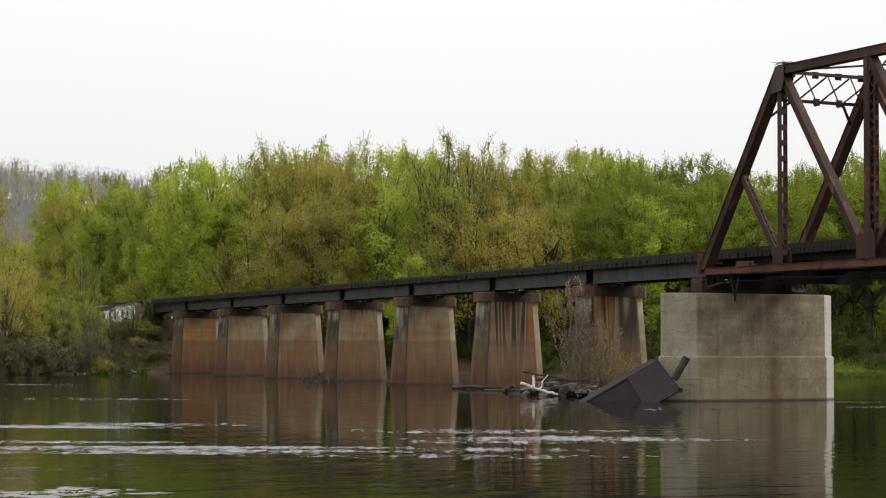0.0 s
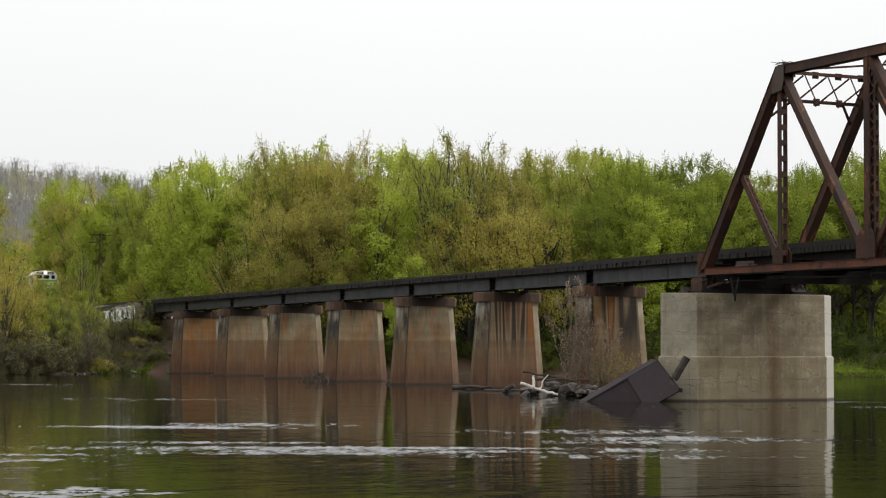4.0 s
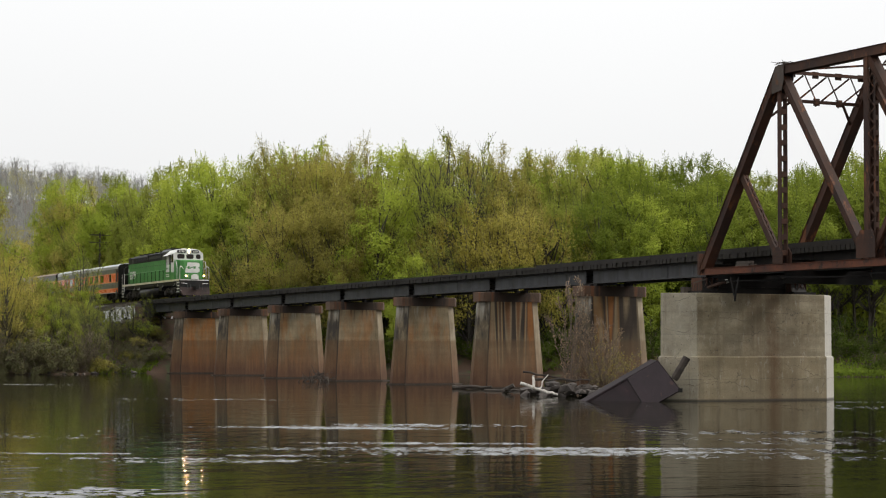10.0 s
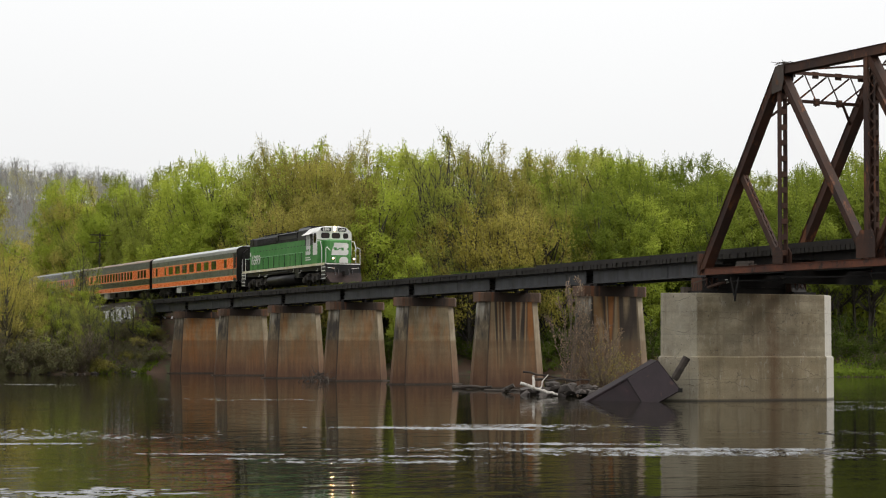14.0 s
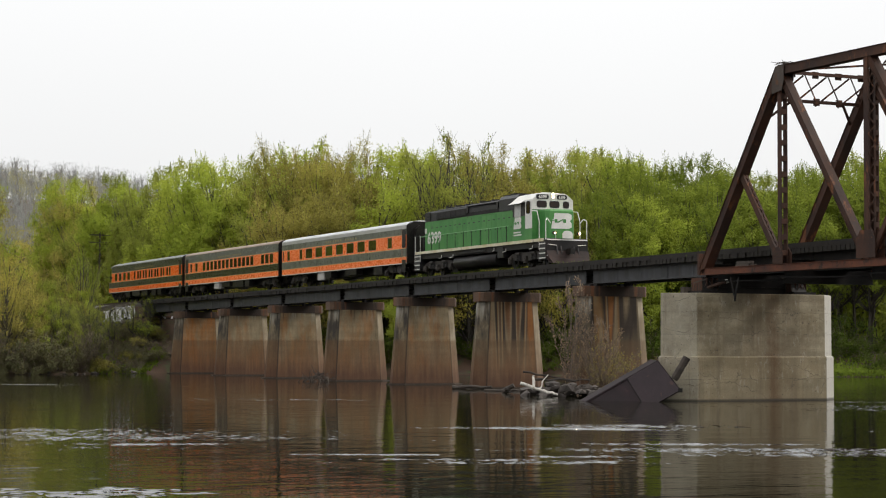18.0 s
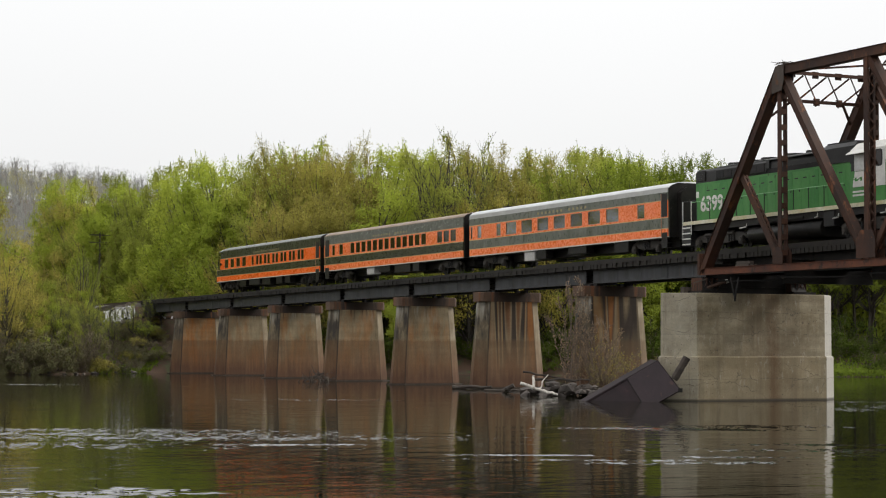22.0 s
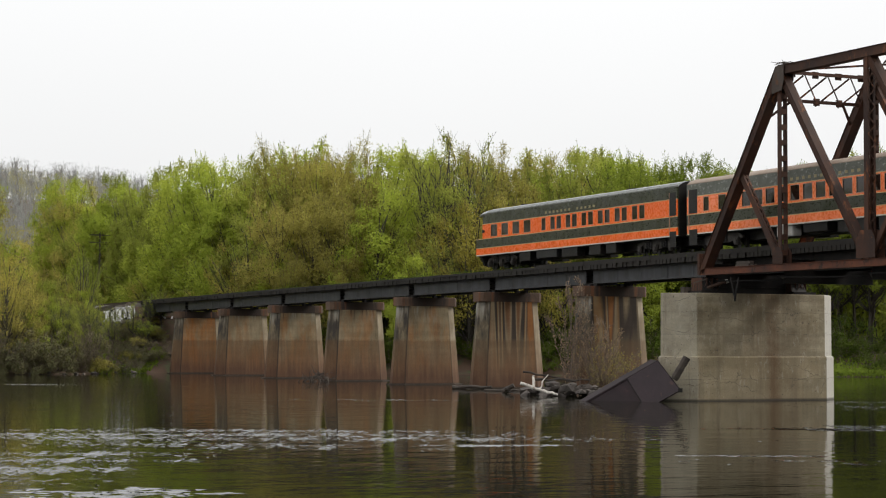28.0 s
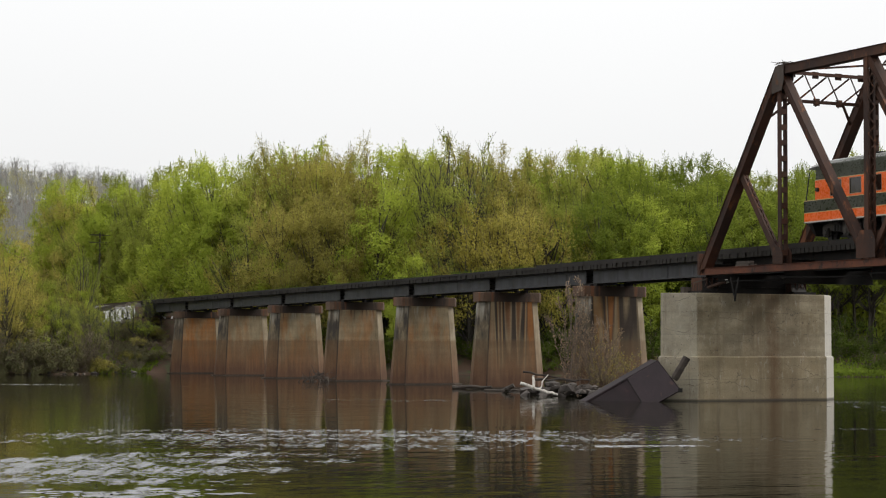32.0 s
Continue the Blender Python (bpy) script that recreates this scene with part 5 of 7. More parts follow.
for k in range(420):
    u = rn.uniform(-1.25, -.35)
    d = rn.uniform(310, 480)
    h = heading(u)
    x, y = EYE.x + h.x * d, EYE.y + h.y * d
    z = ground_z(x, y)
    H = rn.uniform(6, 9.5)
    lx, ly = rn.normal(0, .5, 2)
    rod(bm, (x, y, z - .5), (x + lx, y + ly, z + H * .9), .17, .05, 4, False)
    for j in range(16):
        az, f = rn.uniform(0, 6.28), rn.uniform(.3, .85)
        L = rn.uniform(.5, 1.4)
        rod(bm, (x + lx * f, y + ly * f, z + H * f), (x + lx * f + math.cos(az) * L, y + ly * f + math.sin(az) * L, z + H * f + rn.uniform(.8, 2.0)), .06, .015, 3, False)
    spot = np.array([x, y, z + H * .6])
    if rn.random() < .72:
        P.append(spot + np.clip(rn.normal(size=(480, 3)), -1.8, 1.8) * np.array([1.6, 1.6, H * .2]))
    else:
        Q.append(spot - np.array([0, 0, H * .12]) + np.clip(rn.normal(size=(420, 3)), -1.6, 1.6) * np.array([1.6, 1.6, H * .16]))
P, Q = np.concatenate(P), np.concatenate(Q)
hillwood = thing("hill_wood", "distant hillside wood of bare grey and budding trees with painted haze", "trees", kind="stuff")
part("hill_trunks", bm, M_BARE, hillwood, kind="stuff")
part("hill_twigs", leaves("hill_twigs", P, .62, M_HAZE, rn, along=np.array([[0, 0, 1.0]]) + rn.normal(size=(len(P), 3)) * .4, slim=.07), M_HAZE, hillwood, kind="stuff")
part("hill_leaves", leaves("hill_leaves", Q, .3, M_OLIVE, rn), M_OLIVE, hillwood, kind="stuff")

# pattern trees that were never planted
for src in [t for ts in KINDS.values() for t in ts]:
    if src.name not in used:
        for o in [*src.children_recursive, src]:
            bpy.data.objects.remove(o)

# ------------------------------------------------------------------ the train
M_LGREEN = worn("locomotive_green", (0.038, 0.175, 0.038), (0.075, 0.235, 0.06), (0.035, 0.06, 0.02), 0.7, 9, 0.45, spec=0.35, wear_lo=0.63, relief=0.15, speck=0.14, stretch=(1, 1, .55))
M_LWHITE = worn("locomotive_white", (0.66, 0.65, 0.60), (0.55, 0.54, 0.50), (0.32, 0.27, 0.18), 1.2, 9, 0.5, wear_lo=0.68, relief=0.1, speck=0.08)
M_LBLACK = worn("locomotive_black", (0.011, 0.011, 0.012), (0.020, 0.019, 0.018), (0.045, 0.04, 0.034), 0.9, 10, 0.42, spec=0.32, wear_lo=0.68, relief=0.15, speck=0.08)
M_SILL = worn("worn_sill_paint", (0.60, 0.57, 0.46), (0.48, 0.42, 0.22), (0.16, 0.11, 0.06), 0.8, 9, 0.6, wear_lo=0.6, relief=0.15)
M_GEAR = worn("oily_running_gear", (0.008, 0.0075, 0.007), (0.016, 0.014, 0.012), (0.05, 0.042, 0.034), 1.6, 14, 0.42, 0.0, spec=0.22, wear_lo=0.62)
M_HOODTOP = worn("sooty_hood_top", (0.012, 0.012, 0.012), (0.022, 0.020, 0.019), (0.045, 0.04, 0.035), 0.9, 10, 0.6, spec=0.2, wear_lo=0.66, relief=0.15, speck=0.08)
M_RADIATOR = worn("dusty_radiator_black", (0.028, 0.028, 0.028), (0.045, 0.044, 0.042), (0.08, 0.078, 0.072), 0.8, 10, 0.6, spec=0.25, wear_lo=0.62, relief=0.2)
M_PALEGREEN = plain("pale_green_paint", (0.17, 0.36, 0.16), 0.5)
M_TRUCKF = worn("dusty_truck_casting", (0.026, 0.023, 0.020), (0.05, 0.043, 0.036), (0.012, 0.011, 0.010), 1.3, 14, 0.6, spec=0.3, wear_lo=0.56)
M_PLOW = worn("brown_plow_steel", (0.03, 0.017, 0.014), (0.016, 0.011, 0.01), None, 1.5, 10, 0.75, 0.0, spec=0.25)
M_ORANGE = worn("coach_orange", (0.88, 0.145, 0.014), (0.80, 0.12, 0.012), (0.72, 0.22, 0.09), 0.8, 8, 0.28, spec=0.45, wear_lo=0.73, relief=0.06, speck=0.05, dent=.05)
# faded orange, its colour lightened further as the sky's sheen
M_ORANGEF = worn("faded_sheen_orange", (0.89, 0.20, 0.052), (0.82, 0.17, 0.042), (0.72, 0.30, 0.16), 0.8, 8, 0.28, spec=0.7, wear_lo=0.70, relief=0.06, speck=0.05, dent=.06)
M_CGREEN = worn("coach_dark_green", (0.024, 0.028, 0.013), (0.034, 0.038, 0.020), (0.15, 0.155, 0.12), 1.1, 7, 0.3, spec=0.4, wear_lo=0.66, relief=0.08, stretch=(.8, 1, 1.2), speck=0.08, dent=.05)
# flaking green, with light and dark reflections painted in as patches
M_CFLAKESHEEN = worn("flaking_reflection_green", (0.082, 0.09, 0.066), (0.13, 0.138, 0.112), (0.030, 0.036, 0.022), 0.9, 7, 0.32, spec=0.55, wear_lo=0.56, relief=0.15, stretch=(1.3, 1, .7), speck=0.12, dent=.06)
M_CPEEL = worn("peeling_letterboard_green", (0.075, 0.080, 0.06), (0.105, 0.11, 0.09), (0.26, 0.27, 0.245), 1.2, 9, 0.4, spec=0.5, wear_lo=0.56, relief=0.25, stretch=(1.2, 1, 1.6), speck=0.15, dent=.06)
M_ROOFW = worn("silver_roof_paint", (0.52, 0.52, 0.51), (0.42, 0.42, 0.41), (0.22, 0.2, 0.17), 0.7, 8, 0.38, 0.5, wear_lo=0.68, relief=0.1, speck=0.08)
M_ROOFB = worn("rusty_tan_roof", (0.22, 0.155, 0.11), (0.28, 0.22, 0.17), (0.13, 0.085, 0.06), 0.7, 8, 0.8, wear_lo=0.6)
M_ROOFG = worn("dull_grey_roof", (0.30, 0.30, 0.295), (0.20, 0.205, 0.20), (0.17, 0.165, 0.15), 0.6, 8, 0.42, 0.4, wear_lo=0.64, speck=0.08)
M_STRIPE = plain("pale_stripe", (0.55, 0.52, 0.46), 0.6)
M_PIN = plain("tan_pinstripe", (0.52, 0.36, 0.17), 0.6)
M_GOLD = plain("faded_gold_lettering", (0.30, 0.25, 0.13), 0.6)
M_LAMP = plain("headlight_lens", (0.9, 0.85, 0.7), 0.2, 0.0, 430.0)
M_DULLLAMP = plain("dull_lens", (0.5, 0.5, 0.48), 0.2)
M_PALEBOX = plain("pale_grey_box", (0.42, 0.41, 0.38), 0.6)


def glass_material(name, gloss, coat=0.0):
    """Tinted glass; coat: share of the light that a mirror coating throws back."""
    m, nt, b = nodes_of(name)
    if coat:
        b.inputs["Metallic"].default_value = 1.0
    b.inputs["Base Color"].default_value = (coat * .95, coat, coat * 1.08, 1) if coat else (0.016, 0.009, 0.006, 1)
    b.inputs["Roughness"].default_value = 0.06
    b.inputs["Specular IOR Level"].default_value = gloss
    v = coords(nt)
    bump(nt, b, noise_node(nt, v, 1.2, 2), 0.06, 0.03)
    return m


M_PANE = glass_material("dark_window_glass", .6)
M_CABGLASS = glass_material("dark_cab_glass", .3)


def wheelset(parent, x, r, gauge=.755):
    """Axle with two flanged wheels, at its own centre so that it can roll."""
    bm = bmesh.new()
    rod(bm, (0, -gauge - .16, 0), (0, gauge + .16, 0), .085, n=8)
    for s in (-1, 1):
        y = s * gauge
        rod(bm, (0, y - .065, 0), (0, y + .065, 0), r, n=20)
        rod(bm, (0, y - s * .065, 0), (0, y - s * .10, 0), r + .028, n=20)
        for k in range(6):
            a = k * math.pi / 3
            bar(bm, (0, y + s * .075, 0), (math.cos(a) * r * .8, y + s * .07, math.sin(a) * r * .8), .03, .07, up=(0, 1, 0))
    w = part("wheelset", bm, M_GEAR, parent)
    w.location = (x, 0, r)
    AXLES.append((w, r))
    return w


AXLES = []


def truck(parent, x, axles, r, span):
    bm = bmesh.new()
    for s in (-1, 1):
        y = s * 1.02
        pts = [(-span / 2 - .42, .62), (-span / 2 - .42, .78), (-span / 2 + .1, .95), (-span * .22, 1.0), (span * .22, 1.0), (span / 2 - .1, .95), (span / 2 + .42, .78), (span / 2 + .42, .62),
               (span / 2 - .35, .55), (span * .18, .45), (-span * .18, .45), (-span / 2 + .35, .55)]
        loft(bm, [[(px, y - .07, pz) for px, pz in pts], [(px, y + .07, pz) for px, pz in pts]])
    bar(bm, (0, -1.0, .75), (0, 1.0, .75), .5, .3)
    t = part("truck", bm, M_TRUCKF, parent, "cast steel truck dull with road dirt")
    t.location = (x, 0, 0)
    for k in range(axles):
        ax = -span / 2 + span * k / (axles - 1)
        wheelset(t, ax, r)
        for s in (-1, 1):
            bm = box(ax - .2, ax + .2, s * 1.17 - .09, s * 1.17 + .09, r - .2, r + .24, .03)
            rod(bm, (ax, s * 1.2, r), (ax, s * 1.31, r), .17, .13, n=12)
            part("journal_box", bm, M_TRUCKF, t)
            if k < axles - 1:
                bm = bmesh.new()
                xm = ax + span / (axles - 1) / 2
                for j in (-.22, 0, .22):
                    rod(bm, (xm + j, s * 1.1, .5), (xm + j, s * 1.1, .86), .085, n=8)
                part("spring", bm, M_GEAR, t)
                bm = bmesh.new()
                rod(bm, (xm - .3, s * 1.16, .92), (xm + .28, s * 1.16, .92), .1, n=8)
                part("brake_cylinder", bm, M_TRUCKF, t)
    return t


def emblem(x0, x1, y, z0, z1, parent, flat, mats):
    """A white two-lobed block with slanted cuts: a plain stand-in shape."""
    bm = bmesh.new()
    h, w = z1 - z0, x1 - x0

    def plate(pl, d0, d1):
        to = (lambda u, v, d: (y + d, x0 + u * w, z0 + v * h)) if flat == "x" else (lambda u, v, d: (x0 + u * w, y - d, z0 + v * h))
        bmq = bmesh.new()
        loft(bmq, [[to(u, v, d0) for u, v in pl], [to(u, v, d1) for u, v in pl]])
        return bmq
    bm.free()
    e = part("emblem", plate([(.0, .0), (.86, .0), (1.0, .1), (1.0, .38), (.9, .5), (1.0, .62), (1.0, .9), (.88, 1.0), (.16, 1.0), (.12, .62), (.05, .56)], -.006, .012), mats, parent, "white two-lobed emblem shape")
    part("emblem_slot", plate([(.16, .38), (.34, .38), (.58, .55), (.58, .38), (.72, .38), (.72, .62), (.56, .62), (.3, .46), (.3, .62), (.16, .62)], .012, .018), M_LGREEN, e)
    part("emblem_notch", plate([(.0, .48), (.14, .48), (.14, .53), (.0, .53)], .012, .018), M_LGREEN, e)


def writing(text, size, m, mat, parent, name="lettering", label=""):
    cu = bpy.data.curves.new(name, "FONT")
    cu.body, cu.size, cu.extrude, cu.offset = text, size, .006, .022 * size
    cu.align_x = "CENTER"
    ob = new(name, cu)
    dg = bpy.context.evaluated_depsgraph_get()
    me = bpy.data.meshes.new_from_object(ob.evaluated_get(dg))
    bpy.data.objects.remove(ob)
    me.materials.clear()
    o = part(name, me, mat, parent, label)
    o.matrix_local = m
    return o


def locomotive():
    L = thing("locomotive", "green, black and white six-axle diesel locomotive with lit headlights", "locomotive")
    # frame, tank, pilot
    part("frame", box(-19.7, -.1, -1.35, 1.35, 1.2, 1.58), M_GEAR, L)
    for s in (-1, 1):
        bm = box(-19.6, -.35, s * 1.47 - .03, s * 1.47 + .03, 1.55, 1.74)
        part("sill", bm, M_SILL, L, "worn white side sill with yellowed patches")
    part("walkway", box(-19.7, -.05, -1.46, 1.46, 1.66, 1.72), M_LBLACK, L)
    bm = bmesh.new()
    half_ = [(1.02 + .42 * math.cos(t), .72 + .42 * math.sin(t)) for t in [math.radians(75 - 18 * k) for k in range(10)]]
    prof = half_ + [(-y, z) for y, z in half_[::-1]]
    loft(bm, [[(x, y, z) for y, z in prof] for x in (-13.5, -7.1)])
    for f in bm.faces:
        f.smooth = len(f.verts) == 4
    part("fuel_tank", bm, M_GEAR, L, "black fuel tank with a rounded belly")
    for s in (-1, 1):
        bm = bmesh.new()
        rod(bm, (-12.6, s * 1.26, 1.33), (-8.6, s * 1.26, 1.33), .15, n=12)
        part("air_reservoir", bm, M_GEAR, L)
    for x in (-1.3, -3.35, -5.4, -14.4, -16.45, -18.5):
        bm = box(x - .62, x + .62, -.62, .62, .28, 1.15, .05)
        part("traction_motor", bm, M_GEAR, L)
    bm = bmesh.new()
    for y in (-1, 1):
        rod(bm, (.03, y * .75, 1.28), (.03, y * 1.35, 1.34), .022, n=6)
    part("uncoupling_lever", bm, M_LWHITE, L, "white uncoupling lever")
    # short pipe pieces, coloured pale as the bright highlights below the frame
    for x, w_, z in ((-5.9, .22, 1.12), (-13.9, .3, 1.1), (-15.6, .16, 1.14), (-2.2, .2, 1.14), (-7.5, .12, 1.25)):
        bm = bmesh.new()
        rod(bm, (x - w_, -1.4, z), (x + w_, -1.4, z + .03), .035, n=8)
        rod(bm, (x + w_, -1.4, z + .03), (x + w_, -1.38, z + .22), .03, n=8)
        part("air_pipe", bm, M_PALEBOX, L, "short pale pipe standing for a highlight under the frame")
    for y in (-1.28, 1.28):
        part("front_step", box(.0, .2, y - .2, y + .2, .62, .66), M_LWHITE, L, "white front step")
    part("battery_box", box(-6.9, -6.0, -1.4, 1.4, .75, 1.5, .03), M_LBLACK, L)
    part("pilot_plate", box(-.12, 0, -1.5, 1.5, .95, 1.66, .02), M_HOODTOP, L)
    bm = bmesh.new()
    loft(bm, [[(-.15, -1.5, .95), (.05, -1.5, .95), (.05, 1.5, .95), (-.15, 1.5, .95)], [(-.05, -1.5, .55), (.3, -1.45, .5), (.3, 1.45, .5), (-.05, 1.5, .55)], [(.3, -1.4, .16), (.62, -1.3, .14), (.62, 1.3, .14), (.3, 1.4, .16)]])
    part("snow_plow", bm, M_PLOW, L, "dark brown steel snow plow")
    bm = bmesh.new()
    bar(bm, (-.2, 0, .9), (.55, 0, .9), .28, .3)
    bx(bm, .45, .75, -.16, .16, .72, 1.08)
    part("coupler", bm, M_GEAR, L)
    bm = bmesh.new()
    bar(bm, (-19.5, 0, .9), (-20.4, 0, .9), .28, .3)
    part("coupler", bm, M_GEAR, L)
    part("pilot_plate", box(-19.75, -19.63, -1.5, 1.5, .6, 1.66, .02), M_LBLACK, L)
    # steps
    for xs in (-.5, -19.25):
        for s in (-1, 1):
            part("stepwell", box(xs - .42, xs + .42, s * 1.22 - .26, s * 1.22 + .26, .42, 1.62), M_LBLACK, L)
            for k in range(4):
                bm = box(xs - .4, xs + .4, s * 1.5 - .02, s * 1.5 + .02, .46 + k * .3, .53 + k * .3)
                part("step_edge", bm, M_LWHITE, L, "white step edge")
    # long hood
    HW = .95
    for name, z0, z1, m in (("hood", 1.72, 3.85, M_LGREEN), ("upper_hood", 3.85, 4.36, M_LBLACK)):
        part(name, box(-19.1, -4.8, -HW, HW, z0, z1), m, L)
    bm = bmesh.new()
    prof = [(-HW, 4.36), (-HW + .05, 4.48), (-HW + .22, 4.6), (HW - .22, 4.6), (HW - .05, 4.48), (HW, 4.36)]
    loft(bm, [[(x, y, z) for y, z in prof] for x in (-19.1, -4.8)])
    part("hood_roof", bm, M_HOODTOP, L)
    for s in (-1, 1):
        sc = part("rear_screen", box(-18.96, -18.1, s * .975 - .025, s * .975 + .025, 3.93, 4.5, .01), M_GEAR, L, "black square air screen")
        for k in range(5):
            part("screen_bar", box(-18.9, -18.16, s * 1.004 - .006, s * 1.004 + .006, 4.0 + .1 * k, 4.03 + .1 * k), M_LBLACK, sc)
    # flared radiator section, a pale strip painted as the light on its shoulder
    bm = bmesh.new()
    prof = [(-HW - .01, 3.86), (-HW - .07, 3.95), (-HW - .09, 4.42), (-HW + .02, 4.56), (-HW + .3, 4.66), (HW - .3, 4.66), (HW - .02, 4.56), (HW + .09, 4.42), (HW + .07, 3.95), (HW + .01, 3.86)]
    loft(bm, [[(x, y, z) for y, z in prof] for x in (-17.07, -12.3)])
    rad = part("radiator_hood", bm, M_RADIATOR, L, "dusty black radiator section")
    for s in (-1, 1):
        for k in range(6):
            x = -16.95 + k * .765
            part("radiator_shutter", box(x, x + .72, s * 1.045 - .012, s * 1.045 + .012, 4.0, 4.38), M_HOODTOP, rad)
        part("hood_shoulder", box(-17.05, -7.5, s * .9 - .05, s * .9 + .05, 4.585, 4.605), M_ROOFG, rad, "pale strip painted as the highlight along the hood top")
    # dynamic brake section with deep intakes below its brow
    bm = bmesh.new()
    prof = [(-HW - .01, 3.86), (-HW - .02, 4.1), (-HW + .12, 4.14), (-HW + .12, 4.5), (-HW - .09, 4.53), (-HW + .02, 4.6), (-HW + .3, 4.68), (HW - .3, 4.68), (HW - .02, 4.6), (HW + .09, 4.53), (HW - .12, 4.5), (HW - .12, 4.14), (HW + .02, 4.1), (HW + .01, 3.86)]
    loft(bm, [[(x, y, z) for y, z in prof] for x in (-12.3, -7.5)])
    blister = part("dynamic_brake_blister", bm, M_HOODTOP, L)
    for s in (-1, 1):
        for x in (-12.15, -7.65):
            part("intake_cheek", box(x - .14, x + .14, s * .93 - .1, s * .93 + .1, 4.1, 4.54, .02), M_LBLACK, blister)
        part("intake_fan", box(-9.05, -8.6, s * .86 - .03, s * .86 + .03, 4.2, 4.46, .02), M_PALEBOX, blister)
    # tall equipment section behind the cab
    bm = bmesh.new()
    prof = [(-HW - .06, 3.86), (-HW - .06, 4.62), (-HW + .12, 4.84), (HW - .12, 4.84), (HW + .06, 4.62), (HW + .06, 3.86)]
    loft(bm, [[(x, y, z) for y, z in prof] for x in (-7.38, -4.82)])
    part("blower_section", bm, M_LBLACK, L, "tall black section behind the cab")
    for x, w_, h_ in ((-7.1, .5, .11), (-6.2, .34, .16), (-5.5, .3, .09)):
        part("roof_hatch", box(x - w_, x + w_, -.6, .6, 4.83, 4.84 + h_, .02), M_GEAR, L)
    for x, r, z in ((-16.3, .6, 4.66), (-14.75, .6, 4.66), (-13.2, .6, 4.66), (-11.1, .55, 4.68), (-9.3, .55, 4.68)):
        bm = bmesh.new()
        rod(bm, (x, 0, z - .02), (x, 0, z + .13), r, n=18)
        f = part("roof_fan", bm, M_LBLACK, L)
        bm = bmesh.new()
        for k in range(4):
            a = k * math.pi / 4
            bar(bm, (x - math.cos(a) * r, -math.sin(a) * r, z + .14), (x + math.cos(a) * r, math.sin(a) * r, z + .14), .03, .02)
        part("fan_guard", bm, M_GEAR, f)
    part("exhaust_stack", box(-8.3, -7.75, -.35, .35, 4.66, 4.86, .03), M_LBLACK, L)
    # hood doors along the walkway
    for s in (-1, 1):
        for k in range(17):
            x = -6.0 - k * .74
            d = part("hood_door", box(x - .362, x + .362, s * .955 - .008, s * .955 + .008, 1.82, 3.74), M_LGREEN, L)
            part("louvre", box(x - .16, x + .1, s * .97 - .008, s * .97 + .008, 3.36, 3.42), M_LBLACK, d)
            part("door_latch", box(x + .22, x + .27, s * .975 - .01, s * .975 + .01, 2.7, 2.8), M_LBLACK, d)
    # handrails
    for s in (-1, 1):
        bm = bmesh.new()
        rod(bm, (-18.9, s * 1.43, 2.78), (-5.2, s * 1.43, 2.78), .022, n=5)
        part("handrail", bm, M_PALEGREEN, L, "pale green handrail")
        for k in range(11):
            bm = bmesh.new()
            rod(bm, (-18.3 + k * 1.28, s * 1.43, 1.72), (-18.3 + k * 1.28, s * 1.43, 2.78), .024, n=5)
            part("stanchion", bm, M_LBLACK, L)
        for xs in (-.08, -.95, -18.8, -19.65):
            bm = bmesh.new()
            rod(bm, (xs, s * 1.47, .9 if xs in (-.08, -19.65) else 1.0), (xs, s * 1.47, 2.85), .026, n=6)
            part("grab_rail", bm, M_LWHITE, L, "white grab rail")
        bm = bmesh.new()
        rod(bm, (-.08, s * 1.47, 2.85), (-.2, s * 1.3, 2.98), .03, n=6)
        rod(bm, (-.2, s * 1.3, 2.98), (-.24, s * 1.05, 2.7), .03, n=6)
        part("end_rail", bm, M_LWHITE, L)
        bm = bmesh.new()
        rod(bm, (-19.65, s * 1.47, 2.85), (-19.65, s * .5, 2.95), .03, n=6)
        rod(bm, (-19.65, s * .5, 2.95), (-19.65, s * .5, 1.72), .03, n=6)
        part("end_rail", bm, M_LBLACK, L)
        bm = bmesh.new()
        rod(bm, (-.95, s * 1.47, 2.85), (-1.25, s * 1.47, 3.5), .028, n=6)
        rod(bm, (-1.25, s * 1.47, 3.5), (-1.9, s * 1.47, 3.56), .028, n=6)
        part("cab_rail", bm, M_LWHITE, L)
    # short hood, as tall as the foot of the windshield
    bm = bmesh.new()
    a = [(-2.0, -1.02), (-.98, -1.02), (-.74, -.84), (-.74, .84), (-.98, 1.02), (-2.0, 1.02)]
    loft(bm, [[(x, y, 1.72) for x, y in a], [(x, y, 3.5) for x, y in a], [(x - .07 if x > -1.9 else x, y * .95, 3.62) for x, y in a]])
    nose = part("nose", bm, M_LGREEN, L)
    emblem(-.72, .74, -.74, 2.38, 3.36, nose, "x", M_LWHITE)
    for y in (-.42, .42):
        bm = bmesh.new()
        rod(bm, (-.72, y, 1.8), (-.69, y, 2.25), .02, n=6)
        part("nose_grab", bm, M_LWHITE, nose, "white grab iron")
    bm = bmesh.new()
    pl = [(-.36, 1.72), (.36, 1.72), (.36, 2.02), (.24, 2.16), (.1, 2.2), (-.1, 2.2), (-.24, 2.16), (-.36, 2.02)]
    loft(bm, [[(.06, y, z) for y, z in pl], [(.1, y, z) for y, z in pl]])
    part("drop_step", bm, M_LWHITE, L, "raised white drop step plate")
    bm = bmesh.new()
    bx(bm, -.1, .02, -1.45, 1.45, 1.6, 1.68)
    part("anti_climber", bm, M_LWHITE, L)
    # cab
    FX = -1.9                                       # cab front
